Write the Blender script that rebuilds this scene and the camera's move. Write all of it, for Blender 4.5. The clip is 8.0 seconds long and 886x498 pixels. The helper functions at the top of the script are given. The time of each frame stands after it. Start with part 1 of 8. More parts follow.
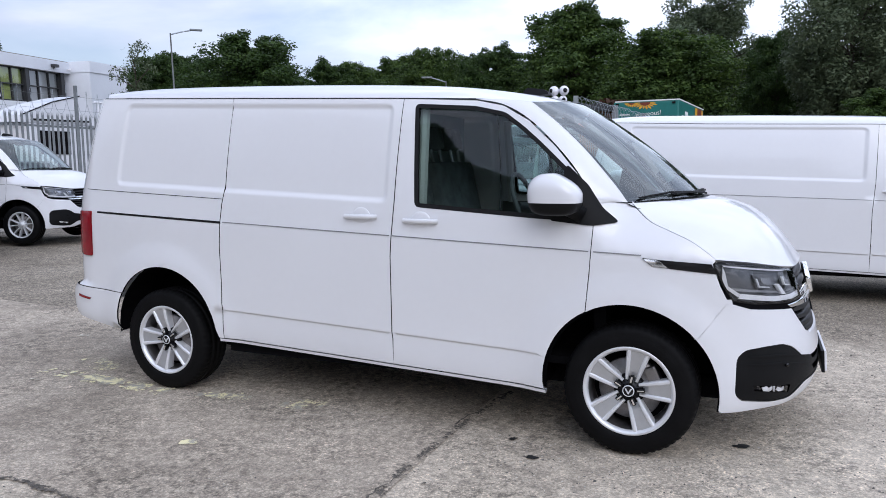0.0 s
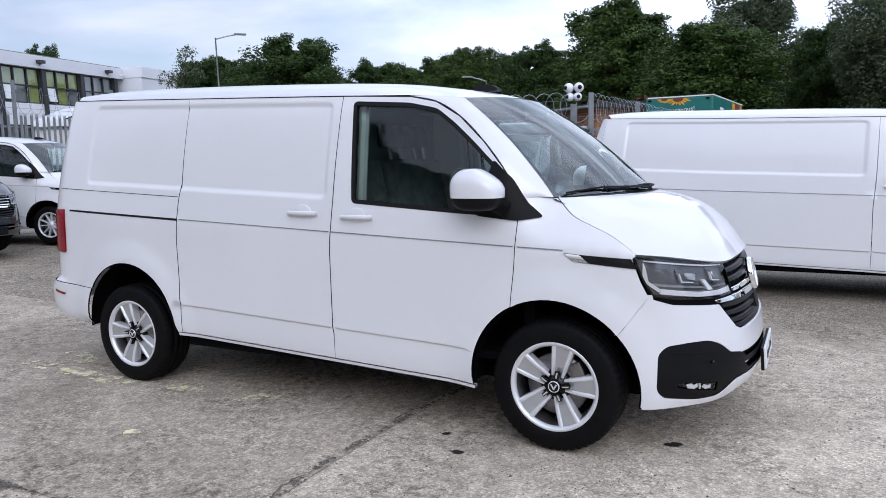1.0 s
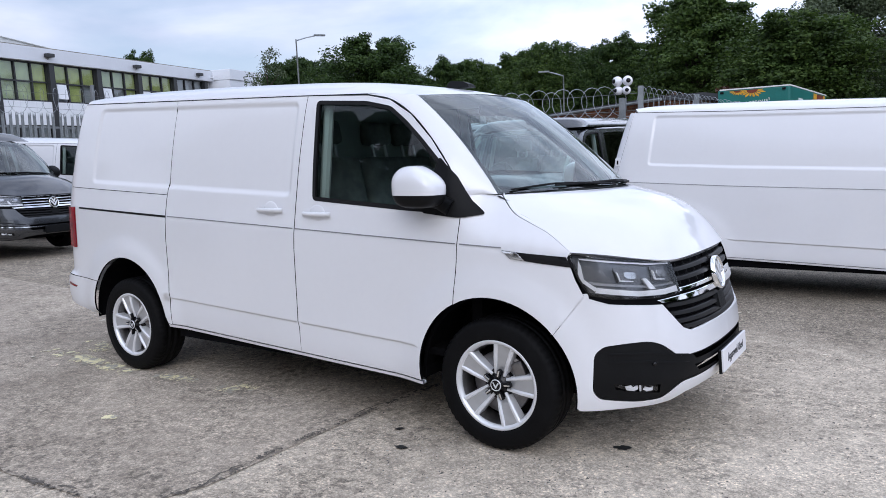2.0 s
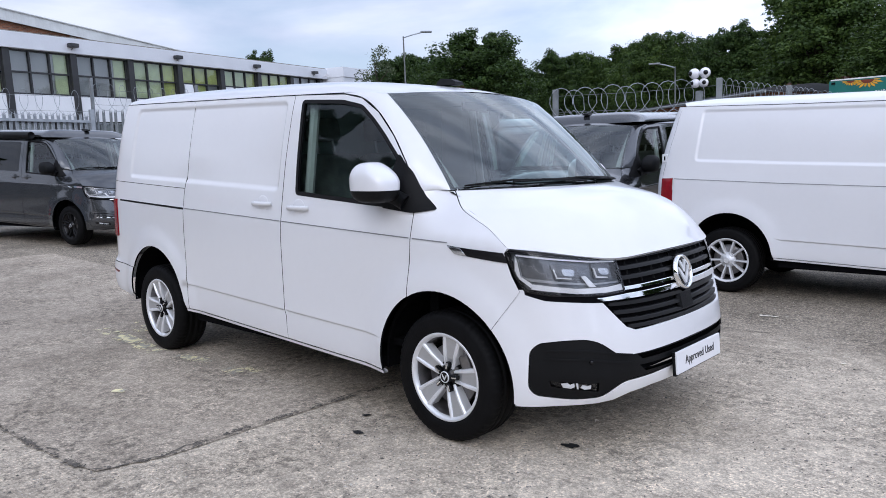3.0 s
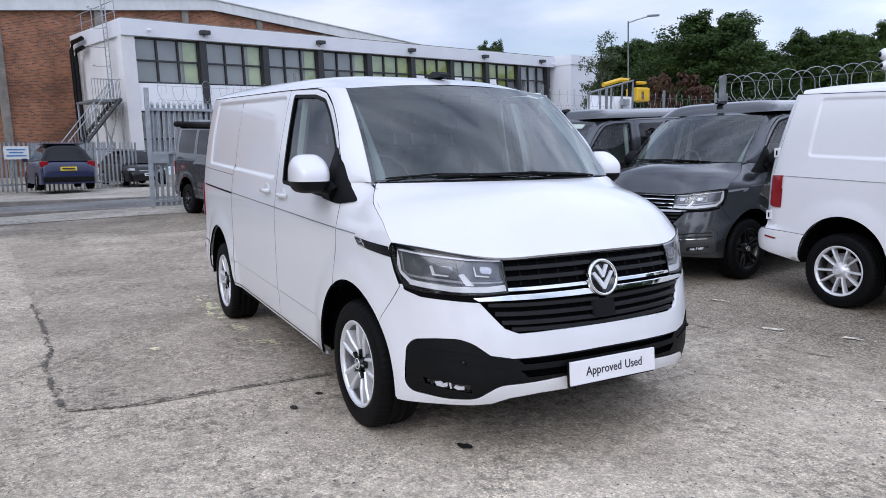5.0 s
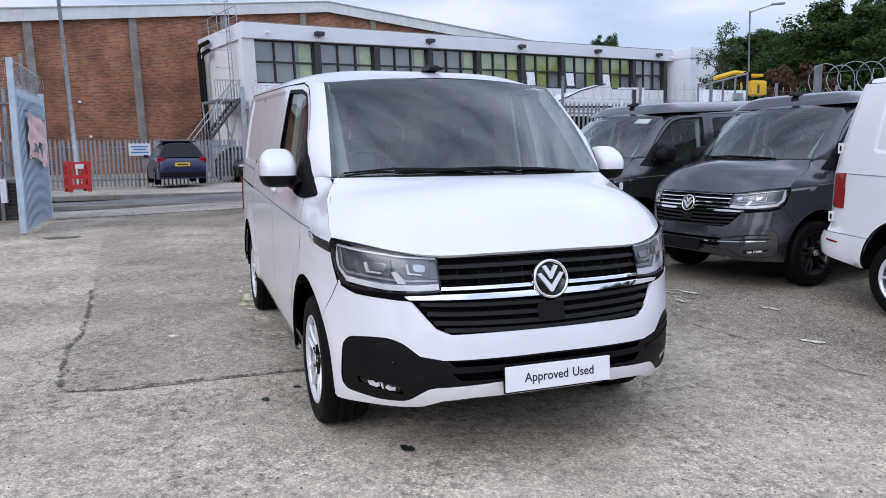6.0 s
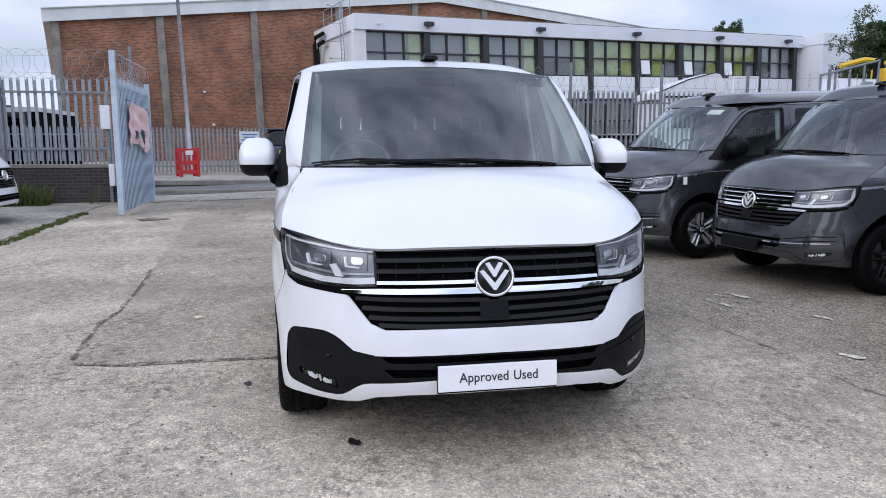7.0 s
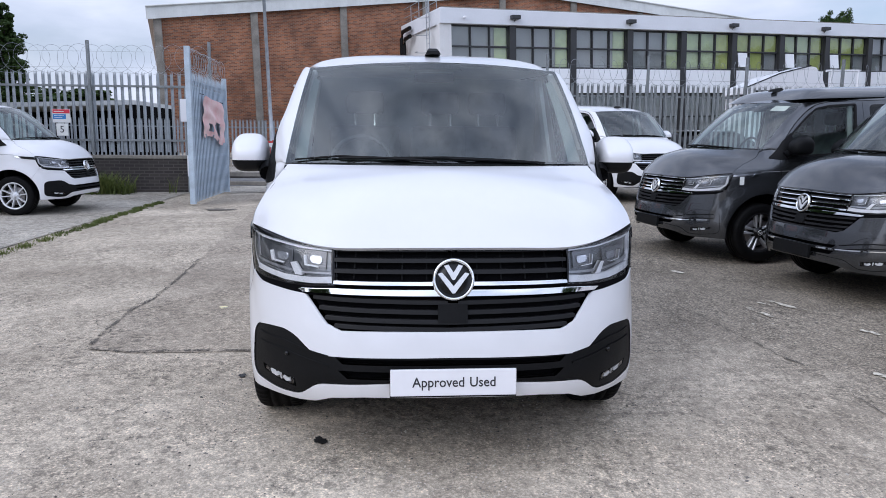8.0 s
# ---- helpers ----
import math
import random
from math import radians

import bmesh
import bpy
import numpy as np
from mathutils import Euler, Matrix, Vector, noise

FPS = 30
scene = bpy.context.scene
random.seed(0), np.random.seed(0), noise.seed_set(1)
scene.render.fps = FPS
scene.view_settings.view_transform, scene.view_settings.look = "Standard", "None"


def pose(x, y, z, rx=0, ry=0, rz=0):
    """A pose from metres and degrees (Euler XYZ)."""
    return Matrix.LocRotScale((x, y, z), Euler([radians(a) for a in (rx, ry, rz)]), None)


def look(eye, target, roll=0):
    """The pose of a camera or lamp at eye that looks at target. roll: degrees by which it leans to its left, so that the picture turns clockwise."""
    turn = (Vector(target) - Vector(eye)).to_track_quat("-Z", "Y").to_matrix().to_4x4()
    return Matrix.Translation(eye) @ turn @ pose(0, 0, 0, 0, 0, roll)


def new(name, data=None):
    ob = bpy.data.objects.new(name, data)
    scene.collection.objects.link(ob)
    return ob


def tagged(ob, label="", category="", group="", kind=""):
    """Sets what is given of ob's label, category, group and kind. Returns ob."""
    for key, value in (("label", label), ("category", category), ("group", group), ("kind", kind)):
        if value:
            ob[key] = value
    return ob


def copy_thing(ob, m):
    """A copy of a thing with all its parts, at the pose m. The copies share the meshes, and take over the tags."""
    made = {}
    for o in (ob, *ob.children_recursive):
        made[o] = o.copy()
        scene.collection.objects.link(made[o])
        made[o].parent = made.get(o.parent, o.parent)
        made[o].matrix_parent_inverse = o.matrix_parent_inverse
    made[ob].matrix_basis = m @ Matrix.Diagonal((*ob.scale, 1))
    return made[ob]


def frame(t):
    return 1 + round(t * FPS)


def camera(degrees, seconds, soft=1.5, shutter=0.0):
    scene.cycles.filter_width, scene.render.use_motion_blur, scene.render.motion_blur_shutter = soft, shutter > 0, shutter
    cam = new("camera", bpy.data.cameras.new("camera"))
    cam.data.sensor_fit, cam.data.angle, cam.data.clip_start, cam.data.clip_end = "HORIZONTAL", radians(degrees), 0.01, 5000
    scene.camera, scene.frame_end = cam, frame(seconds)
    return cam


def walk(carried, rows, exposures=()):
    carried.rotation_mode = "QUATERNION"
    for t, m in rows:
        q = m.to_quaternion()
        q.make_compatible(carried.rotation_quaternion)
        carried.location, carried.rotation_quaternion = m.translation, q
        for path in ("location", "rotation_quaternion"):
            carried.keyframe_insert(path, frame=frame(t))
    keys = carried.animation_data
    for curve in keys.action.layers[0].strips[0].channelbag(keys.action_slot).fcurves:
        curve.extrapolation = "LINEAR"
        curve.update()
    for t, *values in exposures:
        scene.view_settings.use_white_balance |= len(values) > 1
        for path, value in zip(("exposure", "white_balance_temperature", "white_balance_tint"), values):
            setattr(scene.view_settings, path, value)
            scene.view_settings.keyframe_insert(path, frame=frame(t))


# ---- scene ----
cam = camera(62.6, 8.0, soft=0.9)

PATH = [
    (0, (3.551, -4.533, 1.465), (2.767, -2.708, 1.237), -0.5),
    (0.5, (3.837, -4.471, 1.448), (3.008, -2.665, 1.222), -0.7),
    (1, (4.123, -4.3, 1.438), (3.219, -2.531, 1.211), -1.0),
    (1.5, (4.412, -4.141, 1.434), (3.42, -2.419, 1.205), -1.3),
    (3, (5.426, -3.548, 1.416), (4.083, -2.086, 1.178), -1.4),
    (3.5, (5.725, -3.325, 1.418), (4.275, -1.97, 1.178), -1.2),
    (4, (5.97, -3.018, 1.42), (4.411, -1.788, 1.178), -1.0),
    (4.5, (6.262, -2.706, 1.408), (4.612, -1.603, 1.162), -0.8),
    (4.7, (6.341, -2.555, 1.418), (4.657, -1.506, 1.166), -0.7),
    (6, (6.686, -1.551, 1.39), (4.823, -0.87, 1.128), -0.6),
    (6.5, (6.715, -1.18, 1.394), (4.808, -0.644, 1.121), -0.3),
    (7, (6.802, -0.809, 1.391), (4.86, -0.425, 1.104), -0.0),
    (7.5, (6.841, -0.506, 1.4), (4.879, -0.249, 1.105), 0.3),
    (8, (6.789, -0.263, 1.411), (4.817, -0.116, 1.107), 0.5),
]
walk(cam, [(t, look(eye, target, roll)) for t, eye, target, roll in PATH], [(0, 0.26, 6080, 12), (8, 0.26, 6080, 12)])

# ---- world, sun ----
SUN_EL, SUN_AZ = 35.0, -55.0
world = bpy.data.worlds.new("sky")
scene.world = world
world.use_nodes = True
wt = world.node_tree
wn, wl = wt.nodes, wt.links
sky = wn.new("ShaderNodeTexSky")
sky.sky_type, sky.sun_disc = 'NISHITA', False
sky.sun_elevation, sky.sun_rotation = radians(SUN_EL), radians(90 - SUN_AZ)
sky.air_density, sky.dust_density = 1.0, 2.0
coord = wn.new("ShaderNodeTexCoord")
squash = wn.new("ShaderNodeMapping")
squash.inputs["Scale"].default_value = (1.0, 1.0, 3.2)
wl.new(coord.outputs["Generated"], squash.inputs["Vector"])
cloud = wn.new("ShaderNodeTexNoise")
cloud.inputs["Scale"].default_value = 2.3
cloud.inputs["Detail"].default_value = 7.0
cloud.inputs["Roughness"].default_value = 0.55
cloud.inputs["Distortion"].default_value = 0.35
wl.new(squash.outputs["Vector"], cloud.inputs["Vector"])
cover = wn.new("ShaderNodeValToRGB")
cover.color_ramp.elements[0].position, cover.color_ramp.elements[1].position = 0.38, 0.60
cover.color_ramp.elements[0].color = (0.48, 0.48, 0.48, 1)
cover.color_ramp.elements[1].color = (1, 1, 1, 1)
wl.new(cloud.outputs["Fac"], cover.inputs["Fac"])
body_noise = wn.new("ShaderNodeTexNoise")
body_noise.inputs["Scale"].default_value = 4.5
body_noise.inputs["Detail"].default_value = 5.0
wl.new(squash.outputs["Vector"], body_noise.inputs["Vector"])
shade = wn.new("ShaderNodeValToRGB")
shade.color_ramp.elements[0].position, shade.color_ramp.elements[1].position = 0.35, 0.65
shade.color_ramp.elements[0].color = (5.1, 5.6, 6.9, 1)
shade.color_ramp.elements[1].color = (6.95, 7.3, 8.3, 1)
wl.new(body_noise.outputs["Fac"], shade.inputs["Fac"])
up = wn.new("ShaderNodeSeparateXYZ")
wl.new(coord.outputs["Generated"], up.inputs[0])
lift = wn.new("ShaderNodeMapRange")
lift.inputs["From Min"].default_value, lift.inputs["From Max"].default_value = 0.12, 0.55
lift.inputs["To Min"].default_value, lift.inputs["To Max"].default_value = 1.0, 1.05
wl.new(up.outputs[2], lift.inputs["Value"])
bright = wn.new("ShaderNodeVectorMath")
bright.operation = 'SCALE'


def glow(el, az, start, most):
    """A broad brighter part of the cloud round one direction."""
    d = wn.new("ShaderNodeVectorMath")
    d.operation = 'DOT_PRODUCT'
    d.inputs[1].default_value = (math.cos(radians(el)) * math.cos(radians(az)), math.cos(radians(el)) * math.sin(radians(az)), math.sin(radians(el)))
    wl.new(coord.outputs["Generated"], d.inputs[0])
    v = wn.new("ShaderNodeMapRange")
    v.interpolation_type = 'SMOOTHSTEP'
    v.inputs["From Min"].default_value, v.inputs["From Max"].default_value = start, 1.0
    v.inputs["To Min"].default_value, v.inputs["To Max"].default_value = 1.0, most
    wl.new(d.outputs["Value"], v.inputs["Value"])
    return v.outputs["Result"]


# round the veiled sun, and more faintly where the cloud thins on the other side
veil = wn.new("ShaderNodeMath")
veil.operation = 'MULTIPLY'
wl.new(glow(SUN_EL, SUN_AZ, 0.15, 2.0), veil.inputs[0]), wl.new(glow(34.0, 74.0, 0.45, 1.8), veil.inputs[1])
both_ways = wn.new("ShaderNodeMath")
both_ways.operation = 'MULTIPLY'
wl.new(lift.outputs["Result"], both_ways.inputs[0]), wl.new(veil.outputs[0], both_ways.inputs[1])
wl.new(shade.outputs["Color"], bright.inputs[0]), wl.new(both_ways.outputs[0], bright.inputs["Scale"])
mixer = wn.new("ShaderNodeMix")
mixer.data_type = 'RGBA'
wl.new(cover.outputs["Color"], mixer.inputs[0])
wl.new(sky.outputs[0], mixer.inputs[6])
wl.new(bright.outputs["Vector"], mixer.inputs[7])
wl.new(mixer.outputs[2], wn["Background"].inputs[0])
wn["Background"].inputs[1].default_value = 0.105
sun = new("sun", bpy.data.lights.new("sun", 'SUN'))
sun.data.energy, sun.data.angle, sun.data.color = 0.6, radians(40), (1.0, 0.97, 0.92)
se, sa = radians(SUN_EL), radians(SUN_AZ)
sun.matrix_world = look((30 * math.cos(se) * math.cos(sa), 30 * math.cos(se) * math.sin(sa), 30 * math.sin(se)), (0, 0, 0))
scene.view_settings.exposure = 0.0


# ---- materials ----
def material(name, col, rough=0.5, metal=0.0, coat=0.0, spec=0.5, var=0.0, scale=8.0, col2=None, bump=0.0, bump_scale=200.0,
             rvar=0.0, spread=0.15, trans=0.0, emit=0.0, stretch=None):
    """A principled material with colour variation at two scales and a fine bump, in object space."""
    m = bpy.data.materials.new(name)
    m.use_nodes = True
    n, l = m.node_tree.nodes, m.node_tree.links
    p = n["Principled BSDF"]
    p.inputs["Roughness"].default_value, p.inputs["Metallic"].default_value = rough, metal
    p.inputs["Coat Weight"].default_value, p.inputs["Coat Roughness"].default_value = coat, 0.04
    p.inputs["Specular IOR Level"].default_value = spec
    p.inputs["Transmission Weight"].default_value = trans
    p.inputs["Base Color"].default_value = (*col, 1)
    if emit:
        p.inputs["Emission Color"].default_value, p.inputs["Emission Strength"].default_value = (*col, 1), emit
    if var or col2 or bump or rvar:
        tc = n.new("ShaderNodeTexCoord")
        src = tc.outputs["Object"]
        if stretch:
            mp = n.new("ShaderNodeMapping")
            mp.inputs["Scale"].default_value = stretch
            l.new(src, mp.inputs["Vector"])
            src = mp.outputs["Vector"]
    if var or col2:
        c2 = col2 or tuple(c * (1 - var) for c in col)
        big, fine = n.new("ShaderNodeTexNoise"), n.new("ShaderNodeTexNoise")
        big.inputs["Scale"].default_value, fine.inputs["Scale"].default_value = scale, scale * 14
        big.inputs["Detail"].default_value = fine.inputs["Detail"].default_value = 6.0
        l.new(src, big.inputs["Vector"]), l.new(src, fine.inputs["Vector"])
        add = n.new("ShaderNodeMath")
        add.operation = 'MULTIPLY_ADD'
        l.new(fine.outputs["Fac"], add.inputs[0])
        add.inputs[1].default_value = 0.45
        l.new(big.outputs["Fac"], add.inputs[2])
        rmp = n.new("ShaderNodeValToRGB")
        rmp.color_ramp.elements[0].position, rmp.color_ramp.elements[1].position = 0.72 - spread, 0.72 + spread
        rmp.color_ramp.elements[0].color, rmp.color_ramp.elements[1].color = (*c2, 1), (*col, 1)
        l.new(add.outputs[0], rmp.inputs["Fac"])
        l.new(rmp.outputs["Color"], p.inputs["Base Color"])
        if rvar:
            rr = n.new("ShaderNodeMapRange")
            rr.inputs["To Min"].default_value, rr.inputs["To Max"].default_value = rough - rvar, rough + rvar
            l.new(big.outputs["Fac"], rr.inputs["Value"])
            l.new(rr.outputs["Result"], p.inputs["Roughness"])
    if bump:
        bn, bp = n.new("ShaderNodeTexNoise"), n.new("ShaderNodeBump")
        bn.inputs["Scale"].default_value, bn.inputs["Detail"].default_value = bump_scale, 4.0
        bp.inputs["Strength"].default_value, bp.inputs["Distance"].default_value = bump, 0.01
        l.new(src, bn.inputs["Vector"])
        l.new(bn.outputs["Fac"], bp.inputs["Height"])
        l.new(bp.outputs["Normal"], p.inputs["Normal"])
    return m


def pane(name, tint, refl=1.45, sheen=(1, 1, 1)):
    """A thin pane: it lets light through tinted, and mirrors by Fresnel."""
    m = bpy.data.materials.new(name)
    m.use_nodes = True
    n, l = m.node_tree.nodes, m.node_tree.links
    n.remove(n["Principled BSDF"])
    fr, tr, gl, mx = n.new("ShaderNodeFresnel"), n.new("ShaderNodeBsdfTransparent"), n.new("ShaderNodeBsdfGlossy"), n.new("ShaderNodeMixShader")
    fr.inputs["IOR"].default_value = refl
    tr.inputs["Color"].default_value = (*tint, 1)
    gl.inputs["Roughness"].default_value = 0.01
    gl.inputs["Color"].default_value = (*sheen, 1)
    l.new(fr.outputs[0], mx.inputs[0]), l.new(tr.outputs[0], mx.inputs[1]), l.new(gl.outputs[0], mx.inputs[2])
    l.new(mx.outputs[0], n["Material Output"].inputs["Surface"])
    return m


PAINT_WHITE = material("white_paint", (0.735, 0.74, 0.765), 0.32, coat=0.8, var=0.02, scale=1.5)
PAINT_GREY = material("grey_metallic_paint", (0.072, 0.076, 0.083), 0.24, metal=0.75, coat=1.0, var=0.15, scale=900.0, spread=0.4)
PAINT_NAVY = material("navy_paint", (0.008, 0.013, 0.06), 0.3, coat=0.6, var=0.1, scale=2.0)
PAINT_BLACK = material("black_paint", (0.006, 0.005, 0.006), 0.3, spec=0.3, coat=0.3, var=0.1, scale=2.0)
PAINT_RED = material("red_paint", (0.30, 0.035, 0.025), 0.35, coat=0.8, var=0.15, scale=3.0)
BLACK_PLASTIC = material("black_plastic", (0.0065, 0.0068, 0.0076), 0.52, spec=0.14, var=0.25, scale=6.0, bump=0.10, bump_scale=500.0)
GRILLE_BLACK = material("satin_grille_plastic", (0.012, 0.012, 0.013), 0.42, spec=0.22, var=0.2, scale=8.0)
GLOSS_BLACK = material("gloss_black", (0.005, 0.005, 0.006), 0.22, spec=0.25, coat=0.1)
# near black for liners and underbody; also stands for shade in gaps and backs
DARK_VOID = material("dark_trim_and_gap", (0.005, 0.005, 0.006), 0.95, spec=0.05, var=0.3, scale=5.0)
SEAM = material("seam_shadow", (0.22, 0.22, 0.23), 0.6, var=0.2, scale=10.0)
RUBBER = material("rubber_seal", (0.006, 0.006, 0.007), 0.7, spec=0.25, var=0.2, scale=10.0)
TYRE = material("tyre_rubber", (0.0055, 0.0055, 0.006), 0.62, spec=0.10, var=0.35, scale=9.0, rvar=0.1, bump=0.15, bump_scale=120.0)
ALLOY = material("silver_alloy", (0.74, 0.75, 0.77), 0.33, metal=0.35, var=0.06, scale=12.0)
ALLOY_FLAT = material("machined_alloy", (0.50, 0.51, 0.53), 0.32, metal=0.6, var=0.08, scale=14.0)
ALLOY_BLACK = material("black_alloy", (0.006, 0.006, 0.007), 0.45, spec=0.2, coat=0.05, var=0.2, scale=12.0)
CHROME = material("chrome", (0.86, 0.87, 0.88), 0.06, metal=1.0, var=0.04, scale=5.0)
POST_STEEL = material("bright_steel", (0.97, 0.98, 0.98), 0.2, metal=0.6, var=0.03, scale=20.0)
STEEL = material("brake_steel", (0.25, 0.24, 0.24), 0.4, metal=0.9, var=0.3, scale=20.0)
RED_LENS = material("red_lens", (0.27, 0.005, 0.012), 0.2, coat=0.3, spec=0.3, var=0.25, scale=14.0)
LAMP_WHITE = material("lamp_white", (0.88, 0.89, 0.91), 0.2, coat=0.6, var=0.08, scale=20.0)
REFLECTOR = material("lamp_reflector", (0.70, 0.72, 0.76), 0.38, metal=0.6, var=0.1, scale=30.0)
LAMP_HOUSING = material("lamp_housing", (0.17, 0.178, 0.19), 0.28, metal=0.6, var=0.3, scale=25.0)
LAMP_GLASS = material("lamp_glass", (0.62, 0.64, 0.67), 0.12, metal=0.6, var=0.3, scale=40.0)
LAMP_FRAME = material("lamp_frame", (0.42, 0.43, 0.45), 0.3, metal=0.5, var=0.2, scale=25.0)
LAMP_CELL = material("lamp_cell", (0.16, 0.165, 0.175), 0.35, metal=0.4, var=0.2, scale=25.0)
LENS_CLEAR = pane("lens_clear", (0.95, 0.96, 0.98), 1.45)
GLASS = pane("cab_glass", (0.70, 0.84, 0.81), 1.45)
GLASS_FRONT = pane("windscreen_glass", (0.90, 0.97, 0.95), 1.92, (0.96, 1.0, 1.0))
GLASS_DARK = pane("privacy_glass", (0.06, 0.065, 0.07), 1.4)
GLASS_BUILDING = pane("window_glass", (0.80, 0.84, 0.85), 1.75)
SEAT_CLOTH = material("seat_cloth", (0.17, 0.185, 0.19), 0.9, var=0.35, scale=12.0, bump=0.2, bump_scale=300.0)
DASH = material("dash_plastic", (0.085, 0.09, 0.095), 0.6, var=0.2, scale=8.0, bump=0.1, bump_scale=400.0)
BULKHEAD = material("bulkhead_trim", (0.30, 0.36, 0.355), 0.8, var=0.15, scale=4.0)
CAB_GREY = material("cab_trim_grey", (0.55, 0.57, 0.57), 0.7, var=0.1, scale=6.0)
PLATE_WHITE = material("plate_white", (0.80, 0.80, 0.83), 0.35, coat=0.3, var=0.03, scale=3.0)
PLATE_YELLOW = material("plate_yellow", (0.75, 0.55, 0.05), 0.35, var=0.05, scale=3.0)
PRINT = material("print_dark", (0.03, 0.03, 0.035), 0.6, var=0.1, scale=20.0)
PAPER = material("paper_white", (0.75, 0.76, 0.74), 0.7, var=0.1, scale=10.0)


# ---- mesh helpers ----
def mesh_of(name, verts, faces, mat, smooth=True):
    me = bpy.data.meshes.new(name)
    me.from_pydata([tuple(v) for v in verts], [], [tuple(f) for f in faces])
    me.materials.append(mat)
    if smooth:
        me.polygons.foreach_set("use_smooth", [True] * len(me.polygons))
    me.update()
    return me


def put(name, me, parent=None, label="", m=None):
    """Links a mesh as one object, under a thing or a part if one is given."""
    ob = new(name, me)
    if parent is not None:
        ob.parent = parent
    if m is not None:
        ob.matrix_basis = m
    if label:
        tagged(ob, label)
    return ob


def part(name, bm, mat, parent=None, label="", smooth=False, m=None):
    me = bpy.data.meshes.new(name)
    bm.to_mesh(me)
    bm.free()
    me.materials.append(mat)
    if smooth:
        me.polygons.foreach_set("use_smooth", [True] * len(me.polygons))
    return put(name, me, parent, label, m)


def thing(name, m, label, category, group="", kind=""):
    """An Empty at a thing's base, to which its parts belong."""
    e = new(name)
    e.empty_display_size = 0.2
    e.matrix_basis = m
    return tagged(e, label, category, group, kind)


def add_box(bm, x0, x1, y0, y1, z0, z1, bevel=0.0, m=None):
    r = bmesh.ops.create_cube(bm, size=1)
    vs = r["verts"]
    for v in vs:
        v.co = Vector(((x0 + x1) / 2 + v.co.x * (x1 - x0), (y0 + y1) / 2 + v.co.y * (y1 - y0), (z0 + z1) / 2 + v.co.z * (z1 - z0)))
    if bevel:
        es = list({e for v in vs for e in v.link_edges})
        r = bmesh.ops.bevel(bm, geom=es, offset=bevel, segments=2, affect='EDGES', profile=0.6)
        vs = list({v for f in r["faces"] for v in f.verts} | {v for v in vs if v.is_valid})
    if m is not None:
        bmesh.ops.transform(bm, matrix=m, verts=vs)
    return bm


def box(x0, x1, y0, y1, z0, z1, bevel=0.0, m=None):
    return add_box(bmesh.new(), x0, x1, y0, y1, z0, z1, bevel, m)


def add_tube(bm, pts, r, seg=8, r2=None):
    """A round bar along the points, tapered from r to r2."""
    pts = [Vector(p) for p in pts]
    rings = []
    for i, p in enumerate(pts):
        d = (pts[min(i + 1, len(pts) - 1)] - pts[max(i - 1, 0)]).normalized()
        up = Vector((0, 0, 1)) if abs(d.z) < 0.9 else Vector((1, 0, 0))
        a = d.cross(up).normalized()
        b = d.cross(a)
        k = r if r2 is None else r + (r2 - r) * i / (len(pts) - 1)
        rings.append([bm.verts.new(p + a * k * math.cos(2 * math.pi * j / seg) + b * k * math.sin(2 * math.pi * j / seg)) for j in range(seg)])
    for q, s in zip(rings, rings[1:]):
        for j in range(seg):
            bm.faces.new((q[j], q[(j + 1) % seg], s[(j + 1) % seg], s[j]))
    bm.faces.new(rings[0]), bm.faces.new(rings[-1][::-1])
    return bm


def tube(pts, r, seg=8, r2=None):
    return add_tube(bmesh.new(), pts, r, seg, r2)


def lathe(name, profile, mat, seg=64, axis='y', smooth=True):
    """A mesh turned round the y axis from (radius, y) pairs."""
    verts, faces, n = [], [], len(profile)
    for i in range(seg):
        a = 2 * math.pi * i / seg
        for r, h in profile:
            verts.append((r * math.cos(a), h, r * math.sin(a)))
    for i in range(seg):
        j = (i + 1) % seg
        for k in range(n - 1):
            faces.append((i * n + k, i * n + k + 1, j * n + k + 1, j * n + k))
    return mesh_of(name, verts, faces, mat, smooth)


def spline(pts, n=20):
    """Points along a Catmull-Rom curve through pts, n to a span."""
    p = [np.array(q, float) for q in pts]
    p = [2 * p[0] - p[1]] + p + [2 * p[-1] - p[-2]]
    out = []
    for a, b, c, d in zip(p, p[1:], p[2:], p[3:]):
        for i in range(n):
            t = i / n
            out.append(0.5 * (2 * b + (c - a) * t + (2 * a - 5 * b + 4 * c - d) * t * t + (3 * b - a - 3 * c + d) * t ** 3))
    out.append(p[-2])
    return np.array(out)


